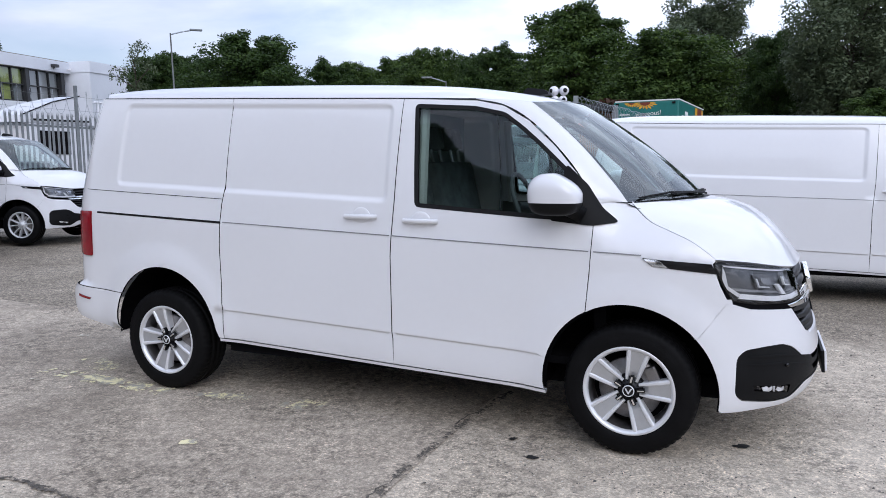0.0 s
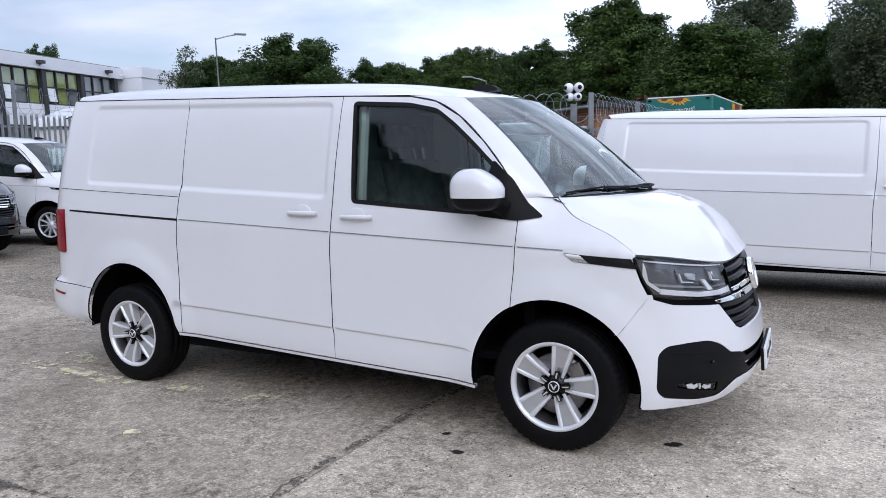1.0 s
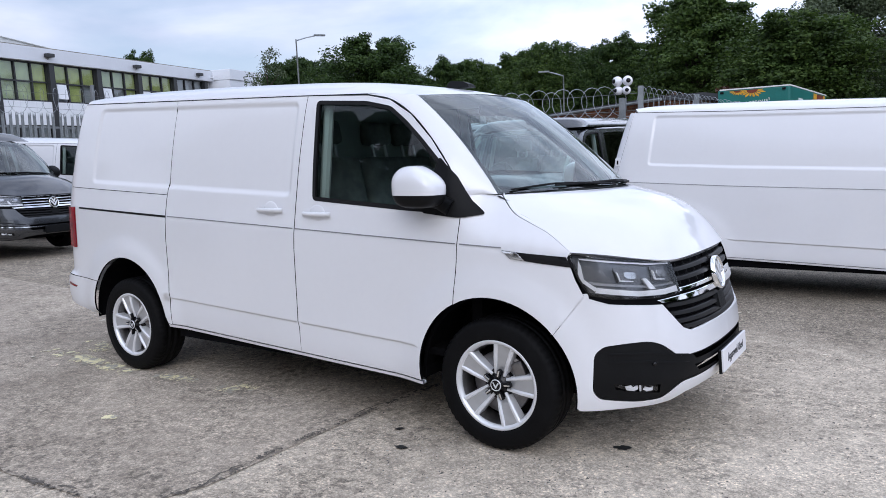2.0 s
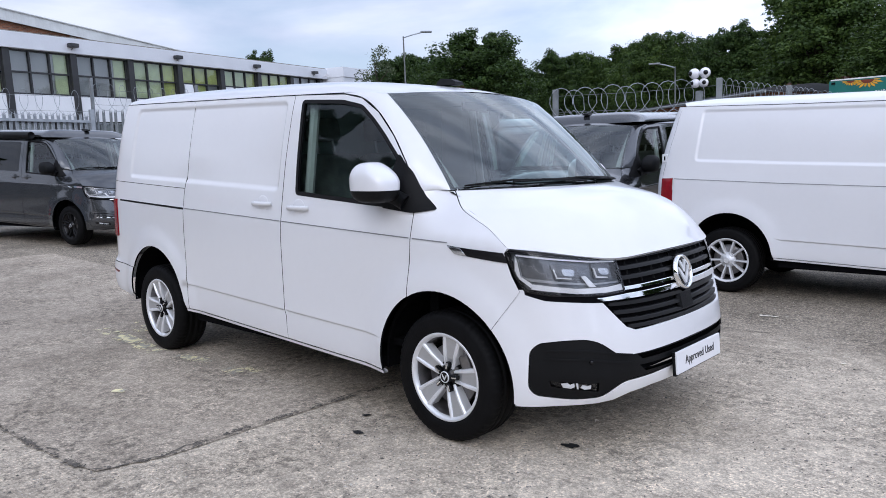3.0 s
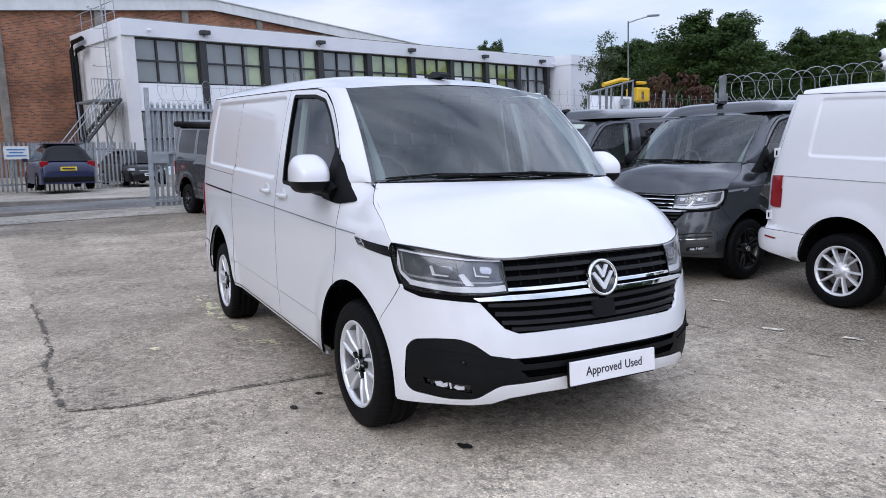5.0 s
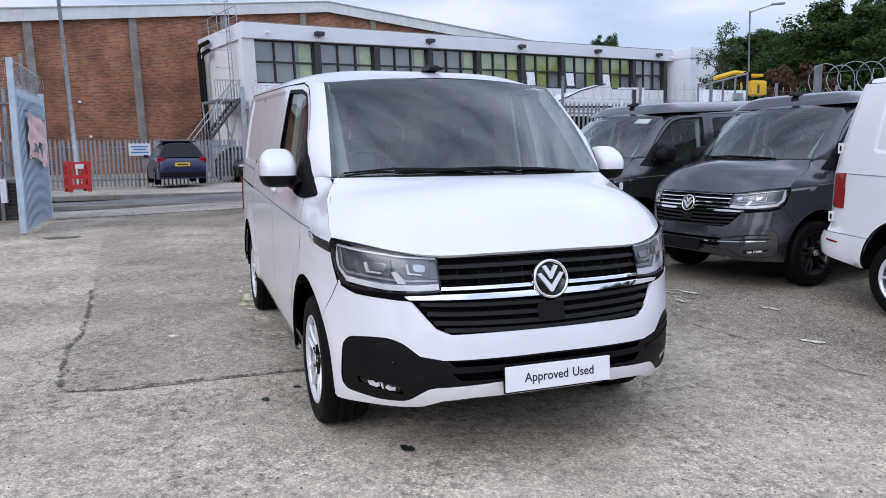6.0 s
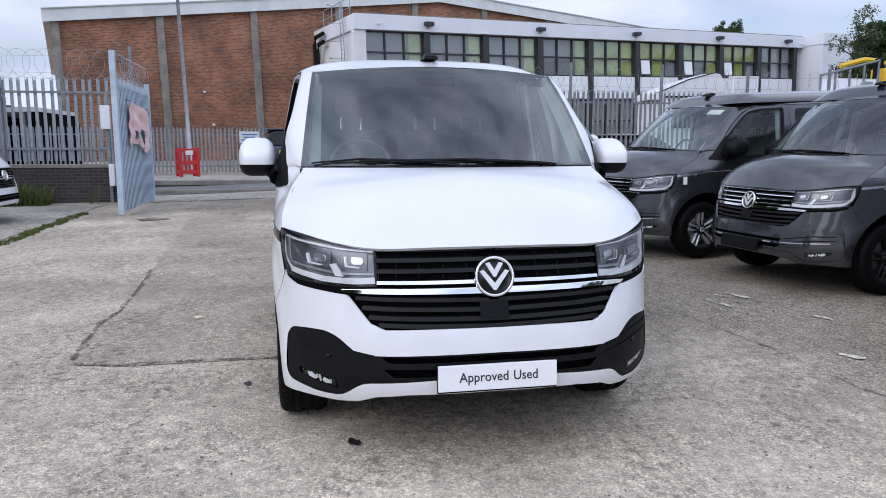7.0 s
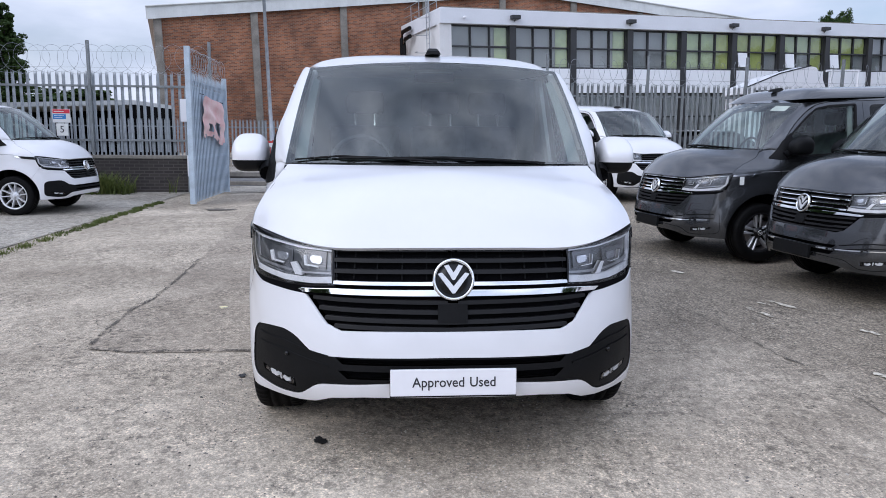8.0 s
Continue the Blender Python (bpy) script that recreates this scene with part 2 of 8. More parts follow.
def grid_mesh(name, fn, nu, nv, mat, thick=0.0):
    """A sheet fn(u, v), u and v from 0 to 1, with a back at the given thickness."""
    pts = np.array([[fn(i / nu, j / nv) for j in range(nv + 1)] for i in range(nu + 1)], float)
    du, dv = np.gradient(pts, axis=0), np.gradient(pts, axis=1)
    nrm = np.cross(du, dv)
    nrm /= np.maximum(np.linalg.norm(nrm, axis=2, keepdims=True), 1e-9)
    verts = [tuple(p) for p in pts.reshape(-1, 3)]
    ix = lambda i, j: i * (nv + 1) + j
    faces = [(ix(i, j), ix(i + 1, j), ix(i + 1, j + 1), ix(i, j + 1)) for i in range(nu) for j in range(nv)]
    if thick:
        loop = [(i, 0) for i in range(nu + 1)] + [(nu, j) for j in range(1, nv + 1)] + [(i, nv) for i in range(nu - 1, -1, -1)] + [(0, j) for j in range(nv - 1, 0, -1)]
        k = len(verts)
        for i, j in loop:
            verts.append(tuple(pts[i, j]))
            verts.append(tuple(pts[i, j] - nrm[i, j] * thick))
        c = len(loop)
        for a in range(c):
            b = (a + 1) % c
            faces.append((k + 2 * b, k + 2 * a, k + 2 * a + 1, k + 2 * b + 1))
    return mesh_of(name, verts, faces, mat)


def inside(poly, pts):
    """Which of the points lie inside the polygon."""
    px, py = pts[:, 0], pts[:, 1]
    res = np.zeros(len(pts), bool)
    for (x0, y0), (x1, y1) in zip(poly, np.roll(poly, -1, 0)):
        c = ((y0 > py) != (y1 > py)) & (px < (x1 - x0) * (py - y0) / (y1 - y0 + 1e-12) + x0)
        res ^= c
    return res


def near_edge(poly, pts):
    best = np.full(len(pts), 9.0)
    for a, b in zip(poly, np.roll(poly, -1, 0)):
        d = b - a
        t = np.clip(((pts - a) @ d) / (d @ d + 1e-12), 0, 1)
        best = np.minimum(best, np.linalg.norm(pts - (a + t[:, None] * d), axis=1))
    return best


def fill(poly, holes, step, extra=()):
    """Triangles that fill a plane outline with holes; returns points, triangles and the edge loops."""
    from mathutils.geometry import delaunay_2d_cdt
    loops = []
    for lp in [poly, *holes, *extra]:
        lp = np.array(lp, float)
        out = []
        for a, b in zip(lp, np.roll(lp, -1, 0)):
            k = max(1, int(math.ceil(np.linalg.norm(b - a) / step)))
            out += [a + (b - a) * i / k for i in range(k)]
        loops.append(np.array(out))
    lo, hi = loops[0].min(0), loops[0].max(0)
    gx, gy = np.arange(lo[0] + step / 2, hi[0], step), np.arange(lo[1] + step / 2, hi[1], step)
    g = np.array([(x, y + (step / 2 if i % 2 else 0)) for i, x in enumerate(gx) for y in gy]) if len(gx) and len(gy) else np.zeros((0, 2))
    if len(g):
        keep = inside(loops[0], g)
        for h in loops[1:1 + len(holes)]:
            keep &= ~inside(h, g)
        for lp in loops:
            keep &= near_edge(lp, g) > step * 0.45
        g = g[keep]
    pts, edges, k = [], [], 0
    for lp in loops:
        pts += [Vector(p) for p in lp]
        edges += [(k + i, k + (i + 1) % len(lp)) for i in range(len(lp))]
        k += len(lp)
    pts += [Vector(p) for p in g]
    r = delaunay_2d_cdt(pts, edges, [], 0, 1e-6)
    v = np.array([tuple(p) for p in r[0]])
    tri = np.array([f for f in r[2] if len(f) == 3])
    cen = v[tri].mean(1)
    ok = inside(loops[0], cen)
    for h in loops[1:1 + len(holes)]:
        ok &= ~inside(h, cen)
    return v, tri[ok], loops[:1 + len(holes)]


def text_mesh(body, size, bold=0.0):
    """The outline of a word as a flat mesh, in the built-in font."""
    cu = bpy.data.curves.new("word", 'FONT')
    cu.body, cu.size, cu.align_x, cu.align_y = body, size, 'CENTER', 'CENTER'
    cu.resolution_u, cu.extrude, cu.offset = 3, 0.0008, bold
    ob = bpy.data.objects.new("word", cu)
    scene.collection.objects.link(ob)
    dg = bpy.context.evaluated_depsgraph_get()
    me = bpy.data.meshes.new_from_object(ob.evaluated_get(dg))
    bpy.data.objects.remove(ob)
    bpy.data.curves.remove(cu)
    return me


# ---- the panel van: body surface ----
import collections

PAINTS = (PAINT_WHITE, PAINT_GREY)
RAKE = 0.042
PLAN = spline([(3.90, 0), (3.893, 0.2), (3.868, 0.4), (3.82, 0.55), (3.735, 0.69), (3.60, 0.82), (3.45, 0.892), (3.25, 0.928), (3.0, 0.942),
               (2.7, 0.95), (2.2, 0.953), (1.0, 0.953), (0.0, 0.953), (-0.5, 0.945), (-0.72, 0.93), (-0.86, 0.87), (-0.945, 0.76), (-0.985, 0.55),
               (-0.996, 0.3), (-0.996, 0)], 30)
PLAN_W = np.concatenate([[0], np.cumsum(np.linalg.norm(np.diff(PLAN, axis=0), axis=1))])
PLAN_D = np.gradient(PLAN, axis=0)
PLAN_N = np.stack([PLAN_D[:, 1], -PLAN_D[:, 0]], 1) / np.linalg.norm(PLAN_D, axis=1)[:, None]
W_END = PLAN_W[-1]
W_SIDE = int(np.argmax(PLAN[:, 1]))


def profile(pts):
    p = spline(pts, 8)
    return lambda z: np.interp(z, p[:, 0], p[:, 1])


SIDE_IN = profile([(0.25, 0.06), (0.33, 0.02), (0.40, 0.008), (0.50, 0.005), (0.60, 0.006), (0.75, 0.005), (0.95, 0.004),
                   (1.075, 0.004), (1.10, 0.008), (1.2, 0.018), (1.27, 0.026), (1.45, 0.05), (1.6, 0.076), (1.75, 0.108), (1.86, 0.14)])
NOSE_IN = profile([(0.30, 0.15), (0.36, 0.07), (0.42, 0.025), (0.50, 0.0), (0.60, 0.005), (0.70, 0.02), (0.80, 0.045), (0.90, 0.07), (1.0, 0.105),
                   (1.05, 0.14), (1.12, 0.22)])
REAR_IN = profile([(0.30, 0.06), (0.38, 0.0), (0.54, 0.0), (0.565, 0.04), (0.75, 0.045), (1.1, 0.06), (1.4, 0.11), (1.7, 0.20), (1.86, 0.28)])
WING_IN = profile([(0.9, 0.0), (1.05, 0.0), (1.12, 0.008), (1.17, 0.03), (1.25, 0.075), (1.33, 0.125), (1.42, 0.19)])
TAIL_IN = profile([(0.30, 0.0), (0.555, 0.0), (0.575, 0.05), (0.75, 0.06), (1.1, 0.07), (1.4, 0.095), (1.7, 0.125), (1.86, 0.14)])
ARCHES = ((2.998, 0.413, 0.427), (0.035, 0.345, 0.418))


def ease(t):
    t = np.clip(t, 0, 1)
    return t * t * (3 - 2 * t)


def cab_in(x, z):
    """How far the cab narrows towards the front of the roof."""
    return 0.048 * ease((np.asarray(x, float) - 1.45) / 0.95) * ease((np.asarray(z, float) - 1.22) / 0.5)


def wx(x):
    return float(np.interp(-x, -PLAN[:, 0], PLAN_W))


def wy(y):
    return float(np.interp(y, PLAN[:W_SIDE, 1], PLAN_W[:W_SIDE]))


def S(x, z):
    return (wx(x), z)


def Y(y, z):
    return (math.copysign(wy(abs(y)), y), z)


def settle(x, y, z, ext=0.0):
    """The body's rake, and the longer wheelbase."""
    return x + ext * np.clip((x - 0.55) / 1.13, 0, 1), y, z - RAKE * (x - 1.5)


def skin(w, z, off=0.0, ext=0.0, recess=()):
    """The body's outer surface. w runs round the plan from the middle of the nose to that of the tail, on the right side if positive."""
    w, z = np.asarray(w, float), np.asarray(z, float)
    a = np.abs(w)
    x, y = np.interp(a, PLAN_W, PLAN[:, 0]), np.interp(a, PLAN_W, PLAN[:, 1])
    nx, ny = np.interp(a, PLAN_W, PLAN_N[:, 0]), np.interp(a, PLAN_W, PLAN_N[:, 1])
    side = 1 - nx * nx
    ins = side * (SIDE_IN(z) + cab_in(x, z) + WING_IN(z) * ease((x - 2.72) / 0.28))
    ins = ins + side * 0.011 * ease((0.541 - z) / 0.013) * ease((x - 0.40) / 0.1) * ease((2.60 - x) / 0.1)
    ins = ins + np.where(nx > 0, nx * nx * NOSE_IN(z), nx * nx * REAR_IN(z))
    for cx, cz, r in ARCHES:
        d = np.hypot(x - cx, z - cz)
        ins = ins - 0.018 * (1 - ease((d - r - 0.02) / 0.16)) * side * (z > 0.3)
    for poly in recess:
        p = np.stack([a.ravel(), z.ravel()], 1)
        d = near_edge(poly, p) * np.where(inside(poly, p), 1, -1)
        ins = ins + 0.012 * ease((d.reshape(a.shape) + 0.004) / 0.032)
    x, y = x - nx * (ins - off) + TAIL_IN(z) * ease((-0.42 - x) / 0.40), y - ny * (ins - off)
    x, y, z = settle(x, y, z, ext)
    return np.stack([x, np.where(w >= 0, -y, y), z], -1)


def rounded(poly, r, n=4):
    """The outline with its corners rounded."""
    out, p = [], [np.array(q, float) for q in poly]
    for a, b, c in zip(p[-1:] + p[:-1], p, p[1:] + p[:1]):
        u, v = a - b, c - b
        lu, lv = np.linalg.norm(u), np.linalg.norm(v)
        k = min(r, lu * 0.45, lv * 0.45)
        s, e = b + u / lu * k, b + v / lv * k
        for i in range(n + 1):
            t = i / n
            out.append((1 - t) ** 2 * s + 2 * t * (1 - t) * b + t * t * e)
    return np.array(out)


def shrink(poly, d):
    """The outline moved inwards by d."""
    p = np.array(poly, float)
    area = np.sum(p[:, 0] * np.roll(p[:, 1], -1) - np.roll(p[:, 0], -1) * p[:, 1])
    e = np.roll(p, -1, 0) - np.roll(p, 1, 0)
    n = np.stack([-e[:, 1], e[:, 0]], 1) * (1 if area > 0 else -1)
    return p + n / np.maximum(np.linalg.norm(n, axis=1, keepdims=True), 1e-9) * d


def arc(cx, cz, r, a0, a1, n=16):
    return [S(cx + r * math.cos(radians(a0 + (a1 - a0) * i / n)), cz + r * math.sin(radians(a0 + (a1 - a0) * i / n))) for i in range(n + 1)]


def panel_mesh(name, poly, mat, holes=(), step=0.06, off=0.0, depth=0.014, ext=0.0, flip=False, recess=(), rings=(), gap=0.0):
    """A body panel: a sheet on the skin with a turned-in rim."""
    poly = np.array(poly, float)
    if gap:
        poly = shrink(poly, gap)
    v, tri, loops = fill(poly, holes, step, rings)
    sg = -1 if flip else 1
    pos = skin(v[:, 0] * sg, v[:, 1], off, ext, recess)
    e = 0.002
    dw = skin(v[:, 0] * sg + e, v[:, 1], off, ext, recess) - skin(v[:, 0] * sg - e, v[:, 1], off, ext, recess)
    dz = skin(v[:, 0] * sg, v[:, 1] + e, off, ext, recess) - skin(v[:, 0] * sg, v[:, 1] - e, off, ext, recess)
    nrm = np.cross(dz, dw)
    nrm /= np.maximum(np.linalg.norm(nrm, axis=1, keepdims=True), 1e-12)
    a, b, c = pos[tri[:, 0]], pos[tri[:, 1]], pos[tri[:, 2]]
    back = np.sum(np.cross(b - a, c - a) * nrm[tri].sum(1), axis=1) < 0
    tri = np.where(back[:, None], tri[:, ::-1], tri)
    verts = list(map(tuple, pos))
    normals = list(map(tuple, nrm))
    faces = [tuple(t) for t in tri]
    # the largest connected sheet only
    root = list(range(len(verts)))

    def find(i):
        while root[i] != i:
            root[i] = root[root[i]]
            i = root[i]
        return i
    for p, q, r in faces:
        root[find(q)] = find(p)
        root[find(r)] = find(p)
    count = collections.Counter(find(f[0]) for f in faces)
    keep = count.most_common(1)[0][0]
    faces = [f for f in faces if find(f[0]) == keep]
    sheet_faces = len(faces)
    where = {(round(float(p[0]), 5), round(float(p[1]), 5)): i for i, p in enumerate(v)}
    for lp in loops:
        ids = [where.get((round(float(p[0]), 5), round(float(p[1]), 5))) for p in lp]
        mid = skin(lp[:, 0] * sg, lp[:, 1], off - depth, ext, recess)
        k, c = len(verts), len(lp)
        verts += list(map(tuple, mid))
        for i in range(c):
            j = (i + 1) % c
            if ids[i] is not None and ids[j] is not None:
                faces.append((ids[i], ids[j], k + j, k + i))
    normals += [(0.0, 0.0, 0.0)] * (len(verts) - len(normals))
    used = sorted({i for f in faces for i in f})
    slot = {i: k for k, i in enumerate(used)}
    verts, normals = [verts[i] for i in used], [normals[i] for i in used]
    faces = [tuple(slot[i] for i in f) for f in faces]
    me = mesh_of(name, verts, faces, mat)
    # body-coloured panels get near-black rims, painting the shade of the shut lines
    if mat in PAINTS and depth < 0.02:
        me.materials.append(DARK_VOID)
        me.polygons.foreach_set("material_index", [0] * sheet_faces + [1] * (len(faces) - sheet_faces))
    me.normals_split_custom_set_from_vertices(normals)
    return me


# ---- wheels ----
def turn_y(a):
    return Matrix.Rotation(a, 4, 'Y')


def prism(bm, top, y0, y1):
    """A solid between an outline of (x, z) at depth y0 and the same at y1, the back a little larger."""
    f = [bm.verts.new((x, y0, z)) for x, z in top]
    b = [bm.verts.new((x * 1.02, y1, z * 1.02)) for x, z in top]
    bm.faces.new(f)
    for i in range(len(f)):
        j = (i + 1) % len(f)
        bm.faces.new((f[j], f[i], b[i], b[j]))
    return bm


def spoke_bar(bm, r0, s0, r1, s1, wid0, wid1, y0, y1, back):
    """A ridged bar from radius r0 to r1, beside the spoke's middle by s0 and s1."""
    ring = []
    for r, s, wd, y in ((r0, s0, wid0, y0), ((r0 + r1) / 2, (s0 + s1) / 2, (wid0 + wid1) / 2, (y0 + y1) / 2 - 0.006), (r1, s1, wid1, y1)):
        ring.append([bm.verts.new(c) for c in ((r, back, s - wd), (r, y + 0.008, s - wd), (r, y, s - wd * 0.45), (r, y, s + wd * 0.45), (r, y + 0.008, s + wd), (r, back, s + wd))])
    for a, b in zip(ring, ring[1:]):
        for i in range(6):
            j = (i + 1) % 6
            bm.faces.new((a[i], a[j], b[j], b[i]))
    bm.faces.new(ring[0][::-1]), bm.faces.new(ring[-1])


def chevron(r, y, th, half, high, low, thick):
    """One plain chevron inside a ring of radius r."""
    bm = bmesh.new()
    prism(bm, [(a * r, b * r) for a, b in ((-half, high), (-half + thick * 0.9, high + thick * 0.25), (0, low + thick * 1.15), (half - thick * 0.9, high + thick * 0.25), (half, high), (thick * 0.25, low - thick * 0.3), (-thick * 0.25, low - thick * 0.3))], y - th, y)
    bmesh.ops.recalc_face_normals(bm, faces=bm.faces)
    me = bpy.data.meshes.new("emblem_chevron")
    bm.to_mesh(me)
    bm.free()
    return me


WHEEL_MESHES = {}
WHEEL_RING = lathe("hub_ring", [(0.0245, -0.1085), (0.0255, -0.1105), (0.0290, -0.1095), (0.0300, -0.106)], ALLOY, 32)


def wheel_meshes(style):
    if style in WHEEL_MESHES:
        return WHEEL_MESHES[style]
    rim_mat = ALLOY_BLACK if style in ("black", "dark") else ALLOY
    tread = [(0.345, -0.074), (0.346, -0.052), (0.337, -0.050), (0.337, -0.042), (0.346, -0.040), (0.346, -0.012), (0.337, -0.010), (0.337, -0.002)]
    wall = [(0.216, -0.098), (0.228, -0.112), (0.236, -0.1165), (0.250, -0.1185), (0.272, -0.1215), (0.276, -0.1205), (0.300, -0.1195), (0.318, -0.116), (0.331, -0.108), (0.340, -0.094), (0.344, -0.082)]
    half = wall + tread
    half = [(0.2285 + (r - 0.2285) * 0.91 if r > 0.2285 else r, y) for r, y in half]
    tyre = lathe("tyre", half + [(r, -y) for r, y in half[::-1]], TYRE, 168)
    n_p = 2 * len(half)
    for v in tyre.vertices:
        if (v.index // n_p) % 3 == 0 and 0.06 < abs(v.co.y) < 0.112 and math.hypot(v.co.x, v.co.z) > 0.316:
            v.co.x, v.co.z = v.co.x * 0.982, v.co.z * 0.982
    rim = lathe("rim", [(0.2175, -0.098), (0.2285, -0.111), (0.2265, -0.1145), (0.221, -0.115), (0.214, -0.112), (0.206, -0.100), (0.203, -0.092), (0.206, -0.088)], rim_mat, 72)
    barrel = lathe("barrel", [(0.206, -0.090), (0.199, -0.07), (0.193, 0.0), (0.198, 0.09), (0.222, 0.10)], STEEL, 48)
    disc = lathe("brake_disc", [(0.05, -0.045), (0.155, -0.045), (0.158, -0.04), (0.158, -0.02), (0.155, -0.016), (0.05, -0.016)], STEEL, 48)
    back = lathe("wheel_back", [(0.0, 0.0), (0.190, 0.0), (0.192, 0.01), (0.0, 0.012)], DARK_VOID, 32)
    n = 5
    bm, bi = bmesh.new(), bmesh.new()
    if style == "broad":
        for sg in (-1, 1):
            spoke_bar(bm, 0.050, sg * 0.024, 0.212, sg * 0.048, 0.0085, 0.013, -0.088, -0.106, -0.045)
        ring = []
        for r, h, y in ((0.045, 0.018, -0.070), (0.10, 0.024, -0.088), (0.213, 0.042, -0.101)):
            ring.append([bi.verts.new(c) for c in ((r, y, -h), (r, y, h), (r, -0.04, h), (r, -0.04, -h))])
        for a, b in zip(ring, ring[1:]):
            for i in range(4):
                bi.faces.new((a[i], a[(i + 1) % 4], b[(i + 1) % 4], b[i]))
        bi.faces.new(ring[-1])
    elif style == "thin":
        for sg in (-1, 1):
            spoke_bar(bm, 0.045, sg * 0.013, 0.212, sg * 0.060, 0.009, 0.0105, -0.080, -0.108, -0.045)
        spoke_bar(bi, 0.045, 0.0, 0.075, 0.0, 0.012, 0.010, -0.075, -0.080, -0.045)
    else:
        for sg in (-1, 1):
            spoke_bar(bm, 0.045, sg * 0.020, 0.214, sg * 0.034, 0.008, 0.018, -0.078, -0.108, -0.045)
        spoke_bar(bi, 0.045, 0.0, 0.12, 0.0, 0.014, 0.006, -0.074, -0.085, -0.045)
    sp, il = bpy.data.meshes.new("spoke"), bpy.data.meshes.new("inlay")
    bmesh.ops.recalc_face_normals(bm, faces=bm.faces), bmesh.ops.recalc_face_normals(bi, faces=bi.faces)
    bm.to_mesh(sp), bi.to_mesh(il)
    bm.free(), bi.free()
    sp.materials.append(rim_mat if style != "dark" else ALLOY_FLAT)
    il.materials.append(ALLOY_FLAT if style == "broad" else rim_mat)
    cap = lathe("hub_cap", [(0.0, -0.108), (0.022, -0.108), (0.030, -0.105), (0.033, -0.098), (0.036, -0.085), (0.075, -0.078), (0.080, -0.04)], GLOSS_BLACK if style != "thin" else ALLOY, 32)
    mark = chevron(0.025, -0.108, 0.002, 0.72, 0.45, -0.55, 0.3)
    mark.materials.append(ALLOY if style != "black" else ALLOY_FLAT)
    bm = bmesh.new()
    add_box(bm, 0.036, 0.080, -0.104, -0.080, -0.0095, 0.0095, 0.004)
    nut = bpy.data.meshes.new("nut_cover")
    bm.to_mesh(nut)
    bm.free()
    nut.materials.append(GLOSS_BLACK)
    bm = bmesh.new()
    add_box(bm, 0.044, 0.076, -0.107, -0.100, -0.0045, 0.0045, 0.002)
    bar = bpy.data.meshes.new("nut_trim")
    bm.to_mesh(bar)
    bm.free()
    bar.materials.append(CHROME)
    cal = bpy.data.meshes.new("brake_caliper")
    bm = box(0.10, 0.165, -0.075, -0.005, -0.05, 0.07, 0.012)
    bm.to_mesh(cal)
    bm.free()
    cal.materials.append(STEEL)
    WHEEL_MESHES[style] = (tyre, rim, barrel, disc, back, sp, il, cap, mark, nut, cal, bar)
    return WHEEL_MESHES[style]


def wheel(parent, x, y, style, spin=0.0):
    tyre, rim, barrel, disc, back, sp, il, cap, mark, nut, cal, bar = wheel_meshes(style)
    m = Matrix.Translation((x, y, 0.3355)) @ (Matrix.Rotation(math.pi, 4, 'Z') if y > 0 else Matrix())
    w = put("wheel", rim, parent, {"broad": "silver five-spoke alloy wheel", "thin": "silver ten-spoke alloy wheel", "black": "gloss black alloy wheel", "dark": "silver and black alloy wheel"}[style], m)
    put("tyre", tyre, w, "black rubber tyre")
    put("barrel", barrel, w)
    put("brake_disc", disc, w)
    put("wheel_back", back, w)
    put("brake_caliper", cal, w, "", turn_y(radians(-25)))
    n = 5
    for i in range(n):
        a = turn_y(spin + 2 * math.pi * i / n)
        put("spoke", sp, w, "", a)
        put("inlay", il, w, "", a)
        if style == "broad":
            put("nut_cover", nut, w, "", a)
            put("nut_trim", bar, w, "chrome nut trim", a)
    put("hub_cap", cap, w, "", Matrix())
    put("hub_ring", WHEEL_RING, w, "", Matrix())
    put("emblem", mark, w, "", Matrix())
    return w


# ---- the van: parts ----
def slab(parent, name, x0, x1, y0, y1, z0, z1, mat, bevel=0.0, label="", m=None):
    return part(name, box(x0, x1, y0, y1, z0, z1, bevel), mat, parent, label, False, m)


HOOD_EDGE = spline([(2.982, 1.330), (3.074, 1.252), (3.17, 1.212), (3.267, 1.174), (3.34, 1.130), (3.392, 1.090)], 6)


